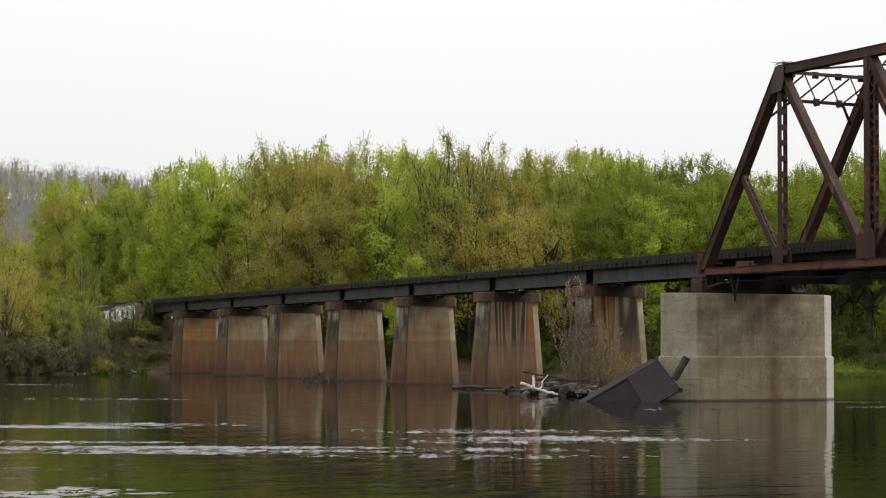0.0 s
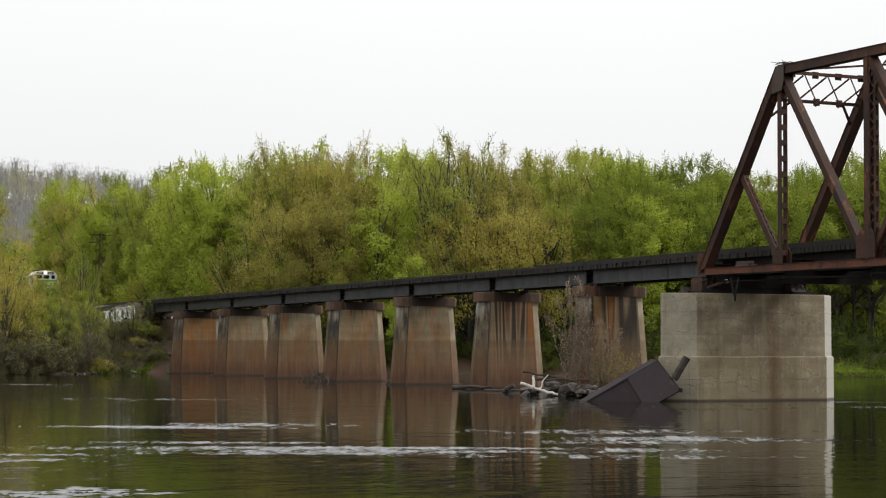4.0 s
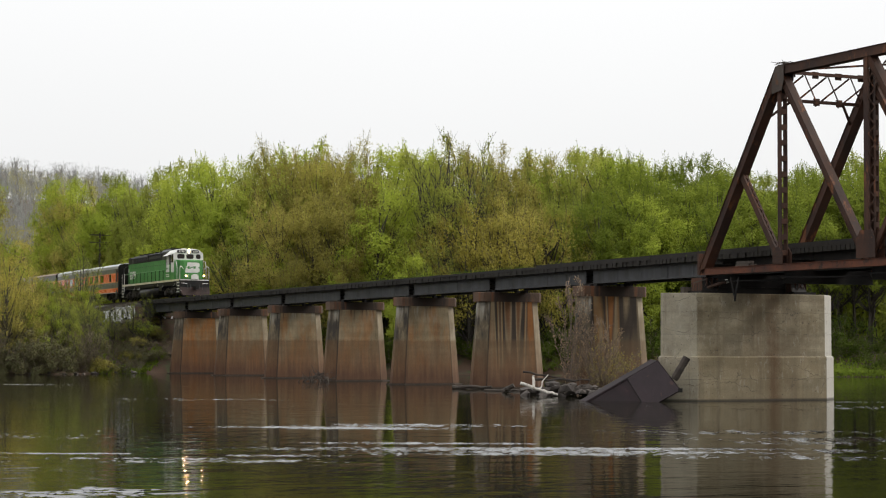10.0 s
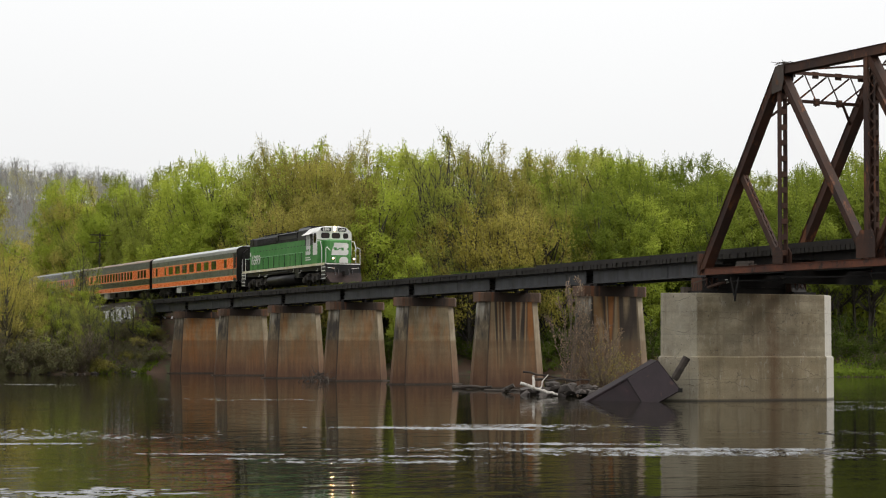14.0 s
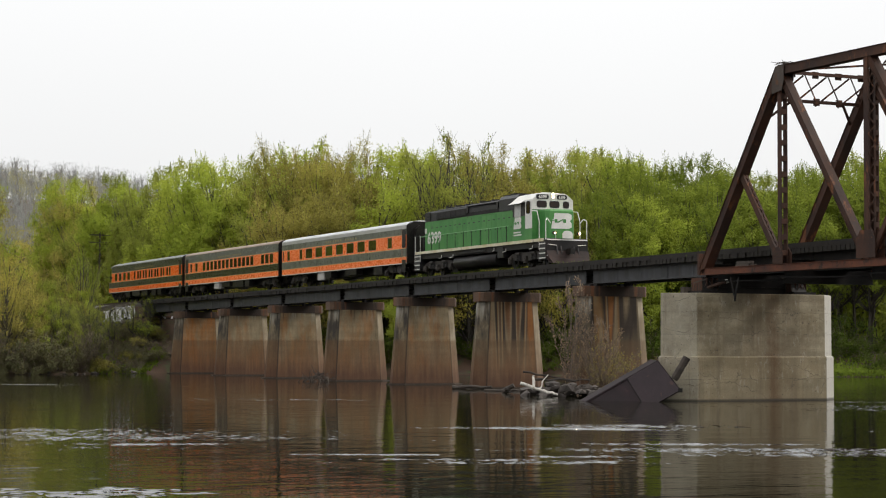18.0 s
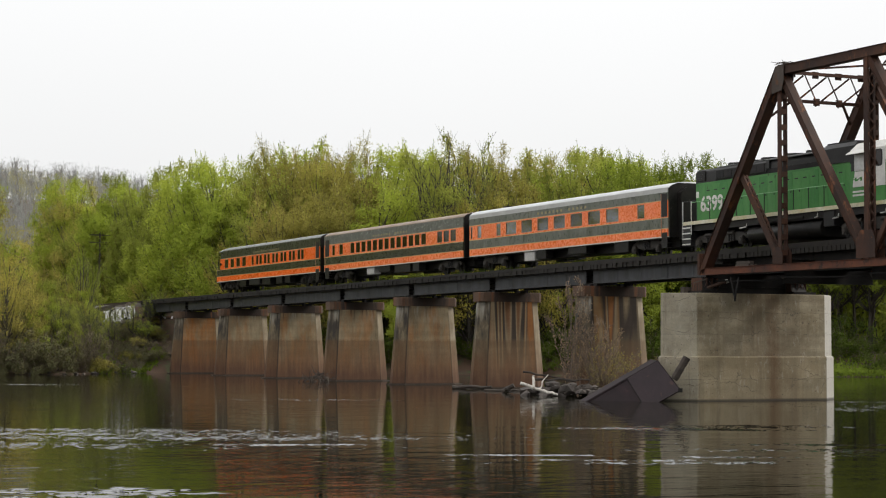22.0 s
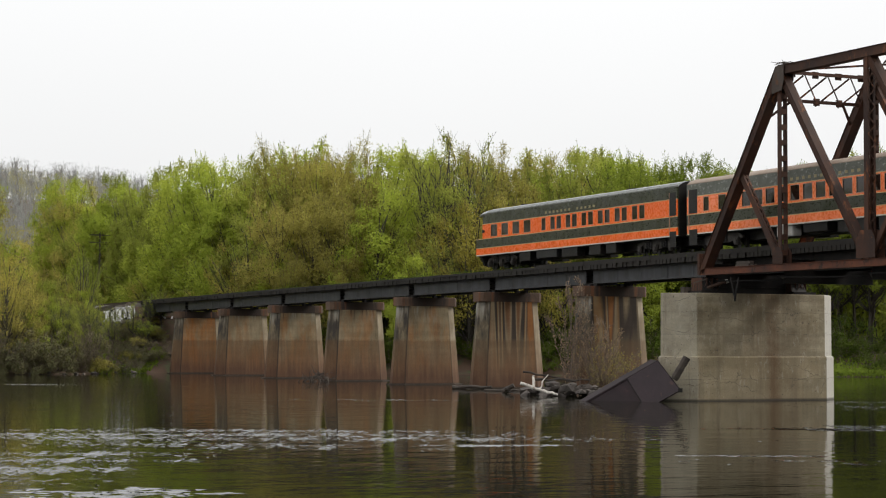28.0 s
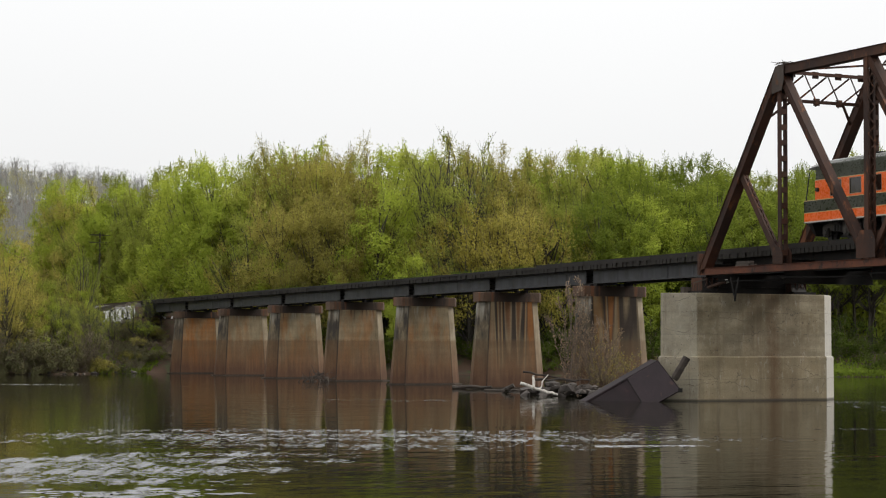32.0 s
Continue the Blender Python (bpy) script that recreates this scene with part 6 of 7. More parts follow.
    cab = part("cab", box(-4.6, FX, -1.48, 1.48, 1.72, 3.66), M_LGREEN, L)
    part("rear_side", box(-4.6, -2.8, -1.475, 1.475, 3.66, 4.16), M_LBLACK, cab)
    part("front_corner", box(-2.8, FX + .02, -1.485, 1.485, 3.66, 4.16), M_LWHITE, cab, "white painted cab front")
    for s in (-1, 1):
        part("rear_panel", box(-4.5, -2.8, s * 1.483 - .012, s * 1.483 + .012, 3.28, 3.66), M_LBLACK, cab)
        part("corner_panel", box(-2.78, FX + .01, s * 1.485 - .012, s * 1.485 + .012, 2.45, 3.66), M_LWHITE, cab)
    bm = bmesh.new()
    prof = [(-1.485, 4.16), (-1.46, 4.3), (-1.02, 4.66), (-.5, 4.78), (.5, 4.78), (1.02, 4.66), (1.46, 4.3), (1.485, 4.16)]
    loft(bm, [[(x, y, z) for y, z in prof] for x in (-4.6, -2.3)] + [[(FX + .03, y, min(z, 4.7)) for y, z in prof]])
    part("cab_roof", bm, M_LWHITE, cab, "white rounded cab roof")

    def pane_shape(a0, a1, z0, z1, c):
        return [(a0, z0 + c), (a0 + c * .3, z0 + c * .3), (a0 + c, z0), (a1 - c, z0), (a1 - c * .3, z0 + c * .3), (a1, z0 + c), (a1, z1 - c), (a1 - c * .3, z1 - c * .3), (a1 - c, z1), (a0 + c, z1), (a0 + c * .3, z1 - c * .3), (a0, z1 - c)]

    for s in (-1, 1):
        bm = bmesh.new()
        loft(bm, [[(-4.5, s * 1.47, 4.3), (-2.9, s * 1.47, 4.3), (-2.9, s * 1.47, 4.26), (-4.5, s * 1.47, 4.26)], [(-4.5, s * 1.82, 4.09), (-2.9, s * 1.82, 4.09), (-2.9, s * 1.82, 4.06), (-4.5, s * 1.82, 4.06)]])
        part("sunshade", bm, M_LWHITE, cab, "white hinged sunshade over the cab window")
        w = part("side_window", box(-4.25, -3.4, s * 1.49 - .012, s * 1.49 + .012, 3.26, 4.08), M_PALEBOX, cab, "grey framed sliding cab window")
        part("pane", box(-4.17, -3.48, s * 1.506 - .004, s * 1.506 + .004, 3.34, 4.0), M_DULLLAMP, w)
        for nm, q, mt, d in (("side_window", 0, M_LBLACK, .012), ("pane", .06, M_CABGLASS, .02)):
            bm = bmesh.new()
            pl = pane_shape(-2.66 + q, -2.1 - q, 3.38 + q, 4.2 - q, .14)
            loft(bm, [[(x, s * 1.485, z) for x, z in pl], [(x, s * (1.49 + d), z) for x, z in pl]])
            w = part(nm, bm, mt, cab if q == 0 else w)
        emblem(-4.38, -3.35, -1.49 if s < 0 else 1.5, 2.5, 3.24, cab, "y", M_LWHITE)
        for k in range(2):
            part("lettering_bar", box(-4.4, -3.3 - k * .15, s * 1.485 - .01, s * 1.485 + .01, 2.06 + k * .17, 2.15 + k * .17), M_LWHITE, cab)
    for y0, y1 in ((-1.16, -.42), (-.24, .5), (.74, 1.2)):
        w = None
        for nm, q, mt, d in (("windshield_frame", 0, M_LBLACK, .035), ("pane", .05, M_CABGLASS, .045)):
            bm = bmesh.new()
            pl = pane_shape(y0 + q, y1 - q, 3.77 + q, 4.22 - q, .13)
            loft(bm, [[(FX - .01, y, z) for y, z in pl], [(FX + d, y, z) for y, z in pl]])
            w = part(nm, bm, mt, w or cab)
    for y0, y1 in ((-1.18, -.3), (.3, 1.02)):
        bm = bmesh.new()
        pl = pane_shape(y0, y1, 4.32, 4.62, .1)
        loft(bm, [[(FX - .1, y, z) for y, z in pl], [(FX + .07, y, z) for y, z in pl]])
        w = part("number_board", bm, M_LBLACK, cab)
        writing("6399", .29 if y0 < 0 else .24, Matrix.Translation((FX + .074, (y0 + y1) / 2, 4.37)) @ pose(0, 0, 0, 90, 0, 90), M_LWHITE, cab, "number")
    part("headlight_housing", box(FX - .1, FX + .08, -.15, .15, 4.34, 4.76, .03), M_LWHITE, cab)
    for z in (4.45, 4.65):
        bm = bmesh.new()
        rod(bm, (FX + .06, 0, z), (FX + .1, 0, z), .038, n=12)
        part("headlight", bm, M_LAMP, cab, "lit warm headlight")
    for y in (-.88, .88):
        bm = bmesh.new()
        rod(bm, (-.12, y, 2.06), (.06, y, 2.06), .12, n=14)
        part("ditch_light_housing", bm, M_LBLACK, L)
        bm = bmesh.new()
        rod(bm, (.06, y, 2.06), (.08, y, 2.06), .04, n=14)
        part("ditch_light", bm, M_LAMP, L, "lit warm ditch light")
    for y in (-.75, -.45, .45, .75):
        bm = bmesh.new()
        rod(bm, (.02, y, 1.25), (.16, y, .75), .035, n=6)
        part("air_hose", bm, M_LBLACK, L)
    # number on the hood side
    for s in (-1, 1):
        part("stencil_plate", box(-19.05, -18.8, s * .965 - .01, s * .965 + .01, 3.05, 3.4), M_LWHITE, L)
        writing("6399", 1.12, Matrix.Translation((-17.5, s * .985, 2.3)) @ pose(0, 0, 0, 90, 0, 0 if s < 0 else 180), M_LWHITE, L, "road_number", "large white road number")
    truck(L, -3.35, 3, .5, 4.15)
    truck(L, -16.45, 3, .5, 4.15)
    return L


def side_band(name, x0, x1, z0, z1, mat, parent, proud=1.52, label=""):
    for s in (-1, 1):
        part(name, box(x0, x1, s * proud - .02, s * proud + .02, z0, z1), mat, parent, label)


def coach(label, wins, doors, roof_mat, green, ornaments, tail=False, boxes=(), letter=None, orange=None, pane=None):
    orange, pane = orange or M_ORANGE, pane or M_PANE
    LEN = 25.2
    C = thing("coach", label, "railway coach", "coaches of the train")
    body = part("body", box(-LEN + (.95 if tail else .05), -.05, -1.49, 1.49, 1.0, 3.76), green, C)
    # roof with rounded shoulders, drooping at its ends
    prof = [(-1.53, 3.74), (-1.5, 3.82), (-1.3, 3.97), (-.95, 4.08), (-.45, 4.14), (.45, 4.14), (.95, 4.08), (1.3, 3.97), (1.5, 3.82), (1.53, 3.74)]
    bm = bmesh.new()
    ends = [(0.0, .0), (-.12, .0), (-LEN + .12, 0), (-LEN, 0)]
    rings_ = [[(x, y, z) for y, z in prof] for x, _ in ends]
    if tail:
        rings_ = rings_[:2] + [[(-LEN + 1.5, y, z) for y, z in prof]] + [[(-LEN + 1.5 - 1.25 * math.sin(a), y * (.93 + .07 * math.cos(a)), 3.62 + (z - 3.62) * (.30 + .70 * math.cos(a))) for y, z in prof] for a in (.4, .8, 1.15, 1.5)]
    loft(bm, rings_)
    for f in bm.faces:
        f.smooth = True
    part("roof", bm, roof_mat, C)
    if tail:
        # dark paint runs up over the shoulders of the roof
        for s in (-1, 1):
            bm = bmesh.new()
            pr = [(s * 1.536, 3.74), (s * 1.506, 3.826), (s * 1.305, 3.978), (s * 1.20, 4.012), (s * 1.19, 4.0), (s * 1.29, 3.965), (s * 1.49, 3.815), (s * 1.52, 3.74)]
            loft(bm, [[(x, y, z) for y, z in pr] for x in (-.1, -LEN + 1.5)])
            part("roof_shoulder", bm, green, C, "dark green shoulder of the roof")
    e = LEN - (.0 if not tail else .95)            # rear wall
    e2 = LEN - (.0 if not tail else .02)           # rear railing
    side_band("sill_stripe", -e2, -.1, 1.0, 1.07, M_STRIPE, C)
    side_band("lower_band", -e2, -.1, 1.07, 1.5, orange, C, label="orange lower band")
    side_band("belt_band", -e2, -.1, 1.5, 2.1, green, C)
    side_band("letterboard", -(LEN - 1.0 if tail else e), -.1, 3.08, 3.53, letter or green, C)
    side_band("roof_edge", -(LEN - 1.35 if tail else e), -.1, 3.53, 3.76, green if tail else letter or roof_mat, C)
    for z in (1.5, 2.1, 3.08):
        side_band("pinstripe", -(e2 if z < 3 else e), -.1, z - .02, z + .02, M_PIN, C, proud=1.523)
    # window band: rails above and below, orange panels between the openings
    side_band("window_rail", -e, -.1, 2.1, 2.2, orange, C)
    side_band("window_rail", -e, -.1, 3.01, 3.08, orange, C)
    cuts = sorted(wins)
    last = .1
    for a, b in cuts + [(e, e)]:
        if a - last > .02:
            side_band("window_panel", -a, -last, 2.2, 3.01, orange, C)
        last = b
    for a, b in cuts:
        for s in (-1, 1):
            part("window", box(-b, -a, s * 1.502 - .005, s * 1.502 + .005, 2.2, 3.01), pane, C, "dark glossy window pane")
            bm = bmesh.new()
            for z in (2.18, 2.975):
                bx(bm, -b, -a, s * 1.53 - .008, s * 1.53 + .008, z, z + .055)
            for x in (-b - .025, -a - .03):
                bx(bm, x, x + .055, s * 1.53 - .008, s * 1.53 + .008, 2.18, 3.03)
            if b - a > 1.2:
                # rounded corners of the wide panes
                for x, e_ in ((-b, 1), (-a, -1)):
                    for z, g_ in ((2.23, 1), (2.98, -1)):
                        loft(bm, [[(x + e_ * .02, s * 1.53 + q, z), (x + e_ * .15, s * 1.53 + q, z), (x + e_ * .06, s * 1.53 + q, z + g_ * .04), (x + e_ * .02, s * 1.53 + q, z + g_ * .13)] for q in (-.008, .008)])
            part("window_frame", bm, M_FRAME, C)
    for a, b in doors:
        for s in (-1, 1):
            # black plates on the side stand for the shade inside the openings
            part("vestibule_opening", box(-b, -a, s * 1.545 - .012, s * 1.545 + .012, 2.16, 3.46), M_GEAR, C, "black plate for the shade in the vestibule door's open upper half")
            part("door_edge", box(-b - .05, -b, s * 1.55 - .012, s * 1.55 + .012, 1.05, 3.46), M_FRAME, C)
            part("step_well", box(-b, -a, s * 1.54 - .012, s * 1.54 + .012, .46, 1.28), M_GEAR, C)
            bm = bmesh.new()
            for k in range(3):
                bx(bm, -b, -a, s * 1.38 - .18, s * 1.38 + .18, .42 + .27 * k, .46 + .27 * k)
            part("steps", bm, M_GEAR, C)
    for x0, x1 in (((0, .4),) if tail else ((0, .4), (-LEN - .4, -LEN))):
        bm = bmesh.new()
        pr = [(-.95, .9), (-.95, 3.5), (-.6, 3.8), (.6, 3.8), (.95, 3.5), (.95, .9)]
        loft(bm, [[(x0, y, z) for y, z in pr], [(x1, y, z) for y, z in pr]])
        part("diaphragm", bm, M_GEAR, C, "black rubber diaphragm")
        bm = bmesh.new()
        pr = [(-1.5, 1.0), (-1.52, 3.74), (-1.46, 3.84), (-1.28, 3.95), (-.95, 4.06), (.95, 4.06), (1.28, 3.95), (1.46, 3.84), (1.52, 3.74), (1.5, 1.0)]
        x2 = x0 + .03 if x0 == 0 else x1 - .03
        loft(bm, [[(min(x0, x2) if x0 == 0 else x2, y, z) for y, z in pr], [(x2 if x0 == 0 else x1, y, z) for y, z in pr]])
        part("end_wall", bm, M_GEAR, C, "black end wall")
    if tail:
        # open platform behind the rear wall, closed in by a solid railing
        part("platform_floor", box(-LEN + .02, -LEN + .95, -1.5, 1.5, .98, 1.07), M_GEAR, C)
        for y0, y1 in ((-1.5, -.4), (.4, 1.5)):
            part("railing_panel", box(-LEN, -LEN + .05, y0, y1, 1.07, 1.5), orange, C, "orange railing panel of the rear platform")
            part("railing_panel", box(-LEN, -LEN + .05, y0, y1, 1.5, 2.1), green, C)
        part("railing_gate", box(-LEN + .005, -LEN + .035, -.38, .38, 1.1, 2.05), M_GEAR, C)
        part("rear_wall", box(-LEN + .93, -LEN + .99, -1.46, 1.46, 1.07, 3.6), orange, C, "orange rear wall under the roof's overhang")
        for y0, y1 in ((-1.2, -.5), (-.36, .36), (.5, 1.2)):
            part("window", box(-LEN + .90, -LEN + .94, y0, y1, 1.3 if abs(y0 + y1) < .1 else 2.24, 2.96), M_PANE, C)
        for s in (-1, 1):
            bm = bmesh.new()
            rod(bm, (-LEN + 1.2, s * 1.53, 2.6), (-LEN + 1.2, s * 1.66, 2.6), .1, n=8)
            part("marker_lamp", bm, M_LBLACK, C, "black marker lamp")
            bm = bmesh.new()
            rod(bm, (-LEN + .08, s * 1.46, 2.1), (-LEN + .4, s * 1.46, 3.5), .03, n=6)
            part("platform_post", bm, M_LBLACK, C)
        bm = bmesh.new()
        loft(bm, [[(-LEN + .35, -1.3, 1.0), (-LEN - .05, -1.3, 1.0), (-LEN - .05, 1.3, 1.0), (-LEN + .35, 1.3, 1.0)], [(-LEN + .3, -1.0, .35), (-LEN + .2, -1.0, .35), (-LEN + .2, 1.0, .35), (-LEN + .3, 1.0, .35)]])
        part("end_skirt", bm, M_LBLACK, C)
    # gear below the floor
    part("underframe", box(-LEN + .3, -.3, -.6, .6, .5, 1.0), M_GEAR, C)
    for a, b, dz, m in boxes:
        for s in (-1, 1):
            part("equipment_box", box(-b, -a, s * 1.15 - .28, s * 1.15 + .28, 1.0 - dz, 1.0, .03), m if s < 0 else M_GEAR, C)
    for x, y, w, h in ornaments:
        part("roof_vent", box(-x - w, -x + w, y - .25, y + .25, 4.02, 4.12 + h, .03), M_GEAR, C)
    truck(C, -3.0, 3 if tail else 2, .457, 3.3 if tail else 2.6)
    truck(C, -LEN + 3.0, 3 if tail else 2, .457, 3.3 if tail else 2.6)
    # faded lettering: plain bars of its size
    rg = random.Random(3)
    for s in (-1, 1):
        x = -LEN / 2 + 3.2
        for k in range(13):
            if k != 5:
                part("lettering_bar", box(x - .11, x + .11, s * 1.545 - .006, s * 1.545 + .006, 3.23, 3.38), M_GOLD, C)
            x -= .5
    return C


M_FRAME = worn("tan_window_frame", (0.42, 0.23, 0.135), (0.33, 0.17, 0.10), None, 2, 12, 0.5)
M_PANEB = glass_material("coated_window_glass", .95, .3)
loco = locomotive()
W1 = [(2.6, 3.4)] + [(5.5 + 2.15 * k, 6.95 + 2.15 * k) for k in range(7)] + [(20.6, 21.2), (23.4, 24.0), (24.75, 25.0)]
W2 = [(1.25, 2.1), (2.35, 3.2), (3.45, 4.25)] + [(6.1 + 1.08 * k, 6.9 + 1.08 * k) for k in range(13)] + [(21.35, 22.1), (23.0, 23.55)]
W3 = [v for k in range(6) for v in ((3.6 + 1.97 * k, 4.2 + 1.97 * k), (4.4 + 1.97 * k, 5.0 + 1.97 * k))] + [(15.45, 16.0), (17.45, 18.4), (19.0, 19.95), (20.55, 21.5), (22.1, 23.05)]
c1 = coach("orange and dark green coach with a silver roof, flaking paint and painted-in reflections", W1, [(.15, .75)], M_ROOFW, M_CFLAKESHEEN, [(22.5, 0, .25, .18), (3.0, -.3, .3, .02)], boxes=[(4.6, 6.2, .62, M_GEAR), (9.5, 11.8, .45, M_GEAR), (16.1, 17.5, .62, M_PALEBOX), (14.6, 15.9, .55, M_GEAR)], pane=M_PANEB, orange=M_ORANGEF)
c2 = coach("orange and green coach with a rusty tan roof", W2, [(24.15, 24.95)], M_ROOFB, M_CGREEN, [(12.0, 0, .3, .1)], boxes=[(7.5, 8.6, .6, M_LBLACK), (9.0, 11.8, .6, M_GEAR), (15.5, 16.9, .55, M_PALEBOX), (12.6, 14.6, .45, M_GEAR)], letter=M_CPEEL, orange=M_ORANGEF)
c3 = coach("orange and dark green observation coach with grey roof", W3, [(.25, .9)], M_ROOFG, M_CGREEN, [(6.5, -.5, .5, .05), (21.0, 0, .25, .16)], tail=True, boxes=[(7.0, 8.2, .6, M_GEAR), (8.8, 10.2, .6, M_GEAR), (11.6, 13.6, .58, M_GEAR), (14.2, 16.9, .5, M_LBLACK), (17.7, 19.2, .58, M_GEAR)])

# ------------------------------------------------------------------ wreckage, driftwood and plants by the piers
wreck = thing("wrecked_caisson", "rusted purple-brown steel caisson lying tilted in the water", "wreckage")
_f = dict(A=(30.97, -9.95, -.1), E=(30.86, -7.3, 1.17), B=(31.88, -6.1, 2.07), C=(33.4, -5.7, .61), F=(32.58, -6.65, -.09), D=(32.03, -7.06, -.1))
_b = Vector((-1.5, .55, .1))
for nm, ks in (("side_plate", "AED"), ("face_plate", "EBCFD")):
    bm = bmesh.new()
    lift_ = Vector((.09, -.045, .0)) if nm == "face_plate" else Vector()
    loft(bm, [[Vector(_f[k]) + lift_ for k in ks], [Vector(_f[k]) + Vector((-.05, .02, .03)) for k in ks]])
    part(nm, bm, M_PLATE if nm == "face_plate" else M_CAISSON, wreck)
bm = bmesh.new()
for p, q in (("A", "E"), ("E", "B"), ("B", "C")):
    a, b = Vector(_f[p]), Vector(_f[q])
    bm.faces.new([bm.verts.new(v) for v in (a, b, b + _b, a + _b)])
bm.faces.new([bm.verts.new(Vector(_f[k]) + _b) for k in "AEBCFD"])
bm.faces.new([bm.verts.new(Vector(_f[k])) for k in "CF"] + [bm.verts.new(Vector(_f[k]) + _b) for k in "FC"])
part("shell", bm, M_CAISSON, wreck)
for nm, p, q, r in (("rim", "A", "E", .07), ("rim", "E", "B", .07), ("rim", "B", "C", .06), ("seam", "E", "D", .05), ("rim", "C", "F", .045)):
    bm = bmesh.new()
    rod(bm, _f[p], _f[q], r, n=6)
    part(nm, bm, M_DARKSTEEL if nm == "seam" else M_CAISSON, wreck)
bm = bmesh.new()
bx(bm, 33.3, 33.5, -5.8, -5.6, .5, .72)
part("bent_corner", bm, M_DARKSTEEL, wreck)


def log(a, b, r0, r1, mat, label, bend=.12, seed=0):
    rg = random.Random(seed)
    ob = thing("driftwood_log", label, "driftwood", "driftwood by the piers")
    a, b = Vector(a), Vector(b)
    bm = bmesh.new()
    n = 7
    d = (b - a).normalized()
    e1 = d.orthogonal().normalized()
    e2 = d.cross(e1)
    rings_ = []
    for i in range(n + 1):
        q = a.lerp(b, i / n) + Vector((rg.uniform(-1, 1), rg.uniform(-1, 1), rg.uniform(-.5, .5))) * (bend if 0 < i < n else 0)
        r = (r0 + (r1 - r0) * i / n) * rg.uniform(.9, 1.1)
        rings_.append([q + (e1 * math.cos(t) + e2 * math.sin(t)) * r for t in [2 * math.pi * k / 8 for k in range(8)]])
    loft(bm, rings_)
    part("stem", bm, mat, ob)
    return ob


log((32.97, -5.78, 1.15), (33.3, -5.2, 2.3), .19, .22, M_DRIFT, "broken grey log leaning against the concrete pier", 0.0, 1)
WHITE = "sun-bleached white log in a heap of driftwood"
log((20.7, -8.25, .72), (21.2, -7.1, .3), .11, .08, M_WHITEWOOD, WHITE, .06, 2)
log((20.9, -7.5, .35), (20.6, -7.35, 1.15), .1, .07, M_WHITEWOOD, WHITE, .02, 3)
log((21.2, -7.1, .3), (21.9, -6.5, .1), .1, .06, M_WHITEWOOD, WHITE, .08, 4)
log((20.9, -7.2, .4), (20.2, -6.2, 1.2), .045, .025, M_WHITEWOOD, WHITE, .08, 5)
DARK = "dark waterlogged branch in a heap of driftwood"
for k, (a, b, r) in enumerate((((19.0, -7.2, 1.35), (20.5, -4.6, .8), .08), ((19.5, -6.8, .9), (21.5, -4.2, .9), .11), ((20.2, -6.0, .4), (19.0, -3.5, 1.0), .06),
                               ((10.2, -3.9, .08), (11.6, -2.6, .06), .12), ((3.5, -4.2, .1), (5.2, -2.2, .15), .2), ((21.0, -5.2, .5), (24.0, -4.0, .3), .09), ((22.8, -6.6, .2), (22.2, -4.6, .8), .06))):
    log(a, b, r * .72, r * .4, M_DRIFT, DARK, .1, 20 + k)


for a, b, r in (((8.9, -4.6, .02), (12.6, -2.0, .03), .09), ((12.2, -4.9, .0), (15.4, -3.6, .02), .07), ((12.4, -5.1, .05), (12.9, -4.6, .42), .16)):
    log(a, b, r, r * .8, M_DRIFT, "dark waterlogged wood afloat beside a pier", .05, round(r * 100))


def boulder(x, y, z, s, seed):
    rg = random.Random(seed)
    ob = thing("boulder", "dark angular rock at the water's edge", "rock", "rocks by the piers", at=pose(x, y, z, rg.uniform(-20, 20), rg.uniform(-20, 20), rg.uniform(0, 360)))
    bm = bmesh.new()
    bmesh.ops.create_icosphere(bm, subdivisions=1, radius=1.1)
    cuts = [(Vector((rg.gauss(0, 1), rg.gauss(0, 1), rg.gauss(0, 1))).normalized(), rg.uniform(.4, .78)) for _ in range(6)]
    for v in bm.verts:
        # broken faces: the ball is cut by a few planes
        for n_, c_ in cuts:
            over = v.co.dot(n_) - c_
            if over > 0:
                v.co -= n_ * over
        v.co *= s * (1 + .08 * noise.noise(v.co * 3 + Vector((seed, 0, 0))))
        v.co.z *= .58
    for f in bm.faces:
        f.smooth = False
    part("stone", bm, M_ROCK, ob)
    return ob


rr_ = random.Random(9)
for k in range(26):
    f_ = rr_.random()
    boulder(18.6 + 3.4 * f_ + rr_.uniform(-.6, 1.6), -6.4 + 2.9 * f_ + rr_.uniform(-1.1, .9), rr_.uniform(.0, .35), rr_.uniform(.28, .62), k)
for k in range(5):
    boulder(21.2 + rr_.uniform(-1, 1.4), -5.6 + rr_.uniform(-1.0, 1.6), .35 + rr_.uniform(-.1, .15), rr_.uniform(.4, .62), 60 + k)
for k in range(18):
    f_ = rr_.random()
    boulder(20.0 + 3.6 * f_ + rr_.uniform(-.5, .5), -6.2 + 2.6 * f_ + rr_.uniform(-.7, .7), .3 + rr_.uniform(-.1, .3), rr_.uniform(.3, .55), 120 + k)
for k in range(14):
    y = rr_.uniform(-20, -5)
    boulder(bank_x(y) + rr_.uniform(-.3, .8), y, rr_.uniform(-.05, .2), rr_.uniform(.15, .32), 80 + k)
for k in range(16):
    x, y = rr_.uniform(-73.5, -63.5), rr_.uniform(-4.2, -1.6)
    boulder(x, y, ground_z(x, y) + .05, rr_.uniform(.18, .42), 160 + k)

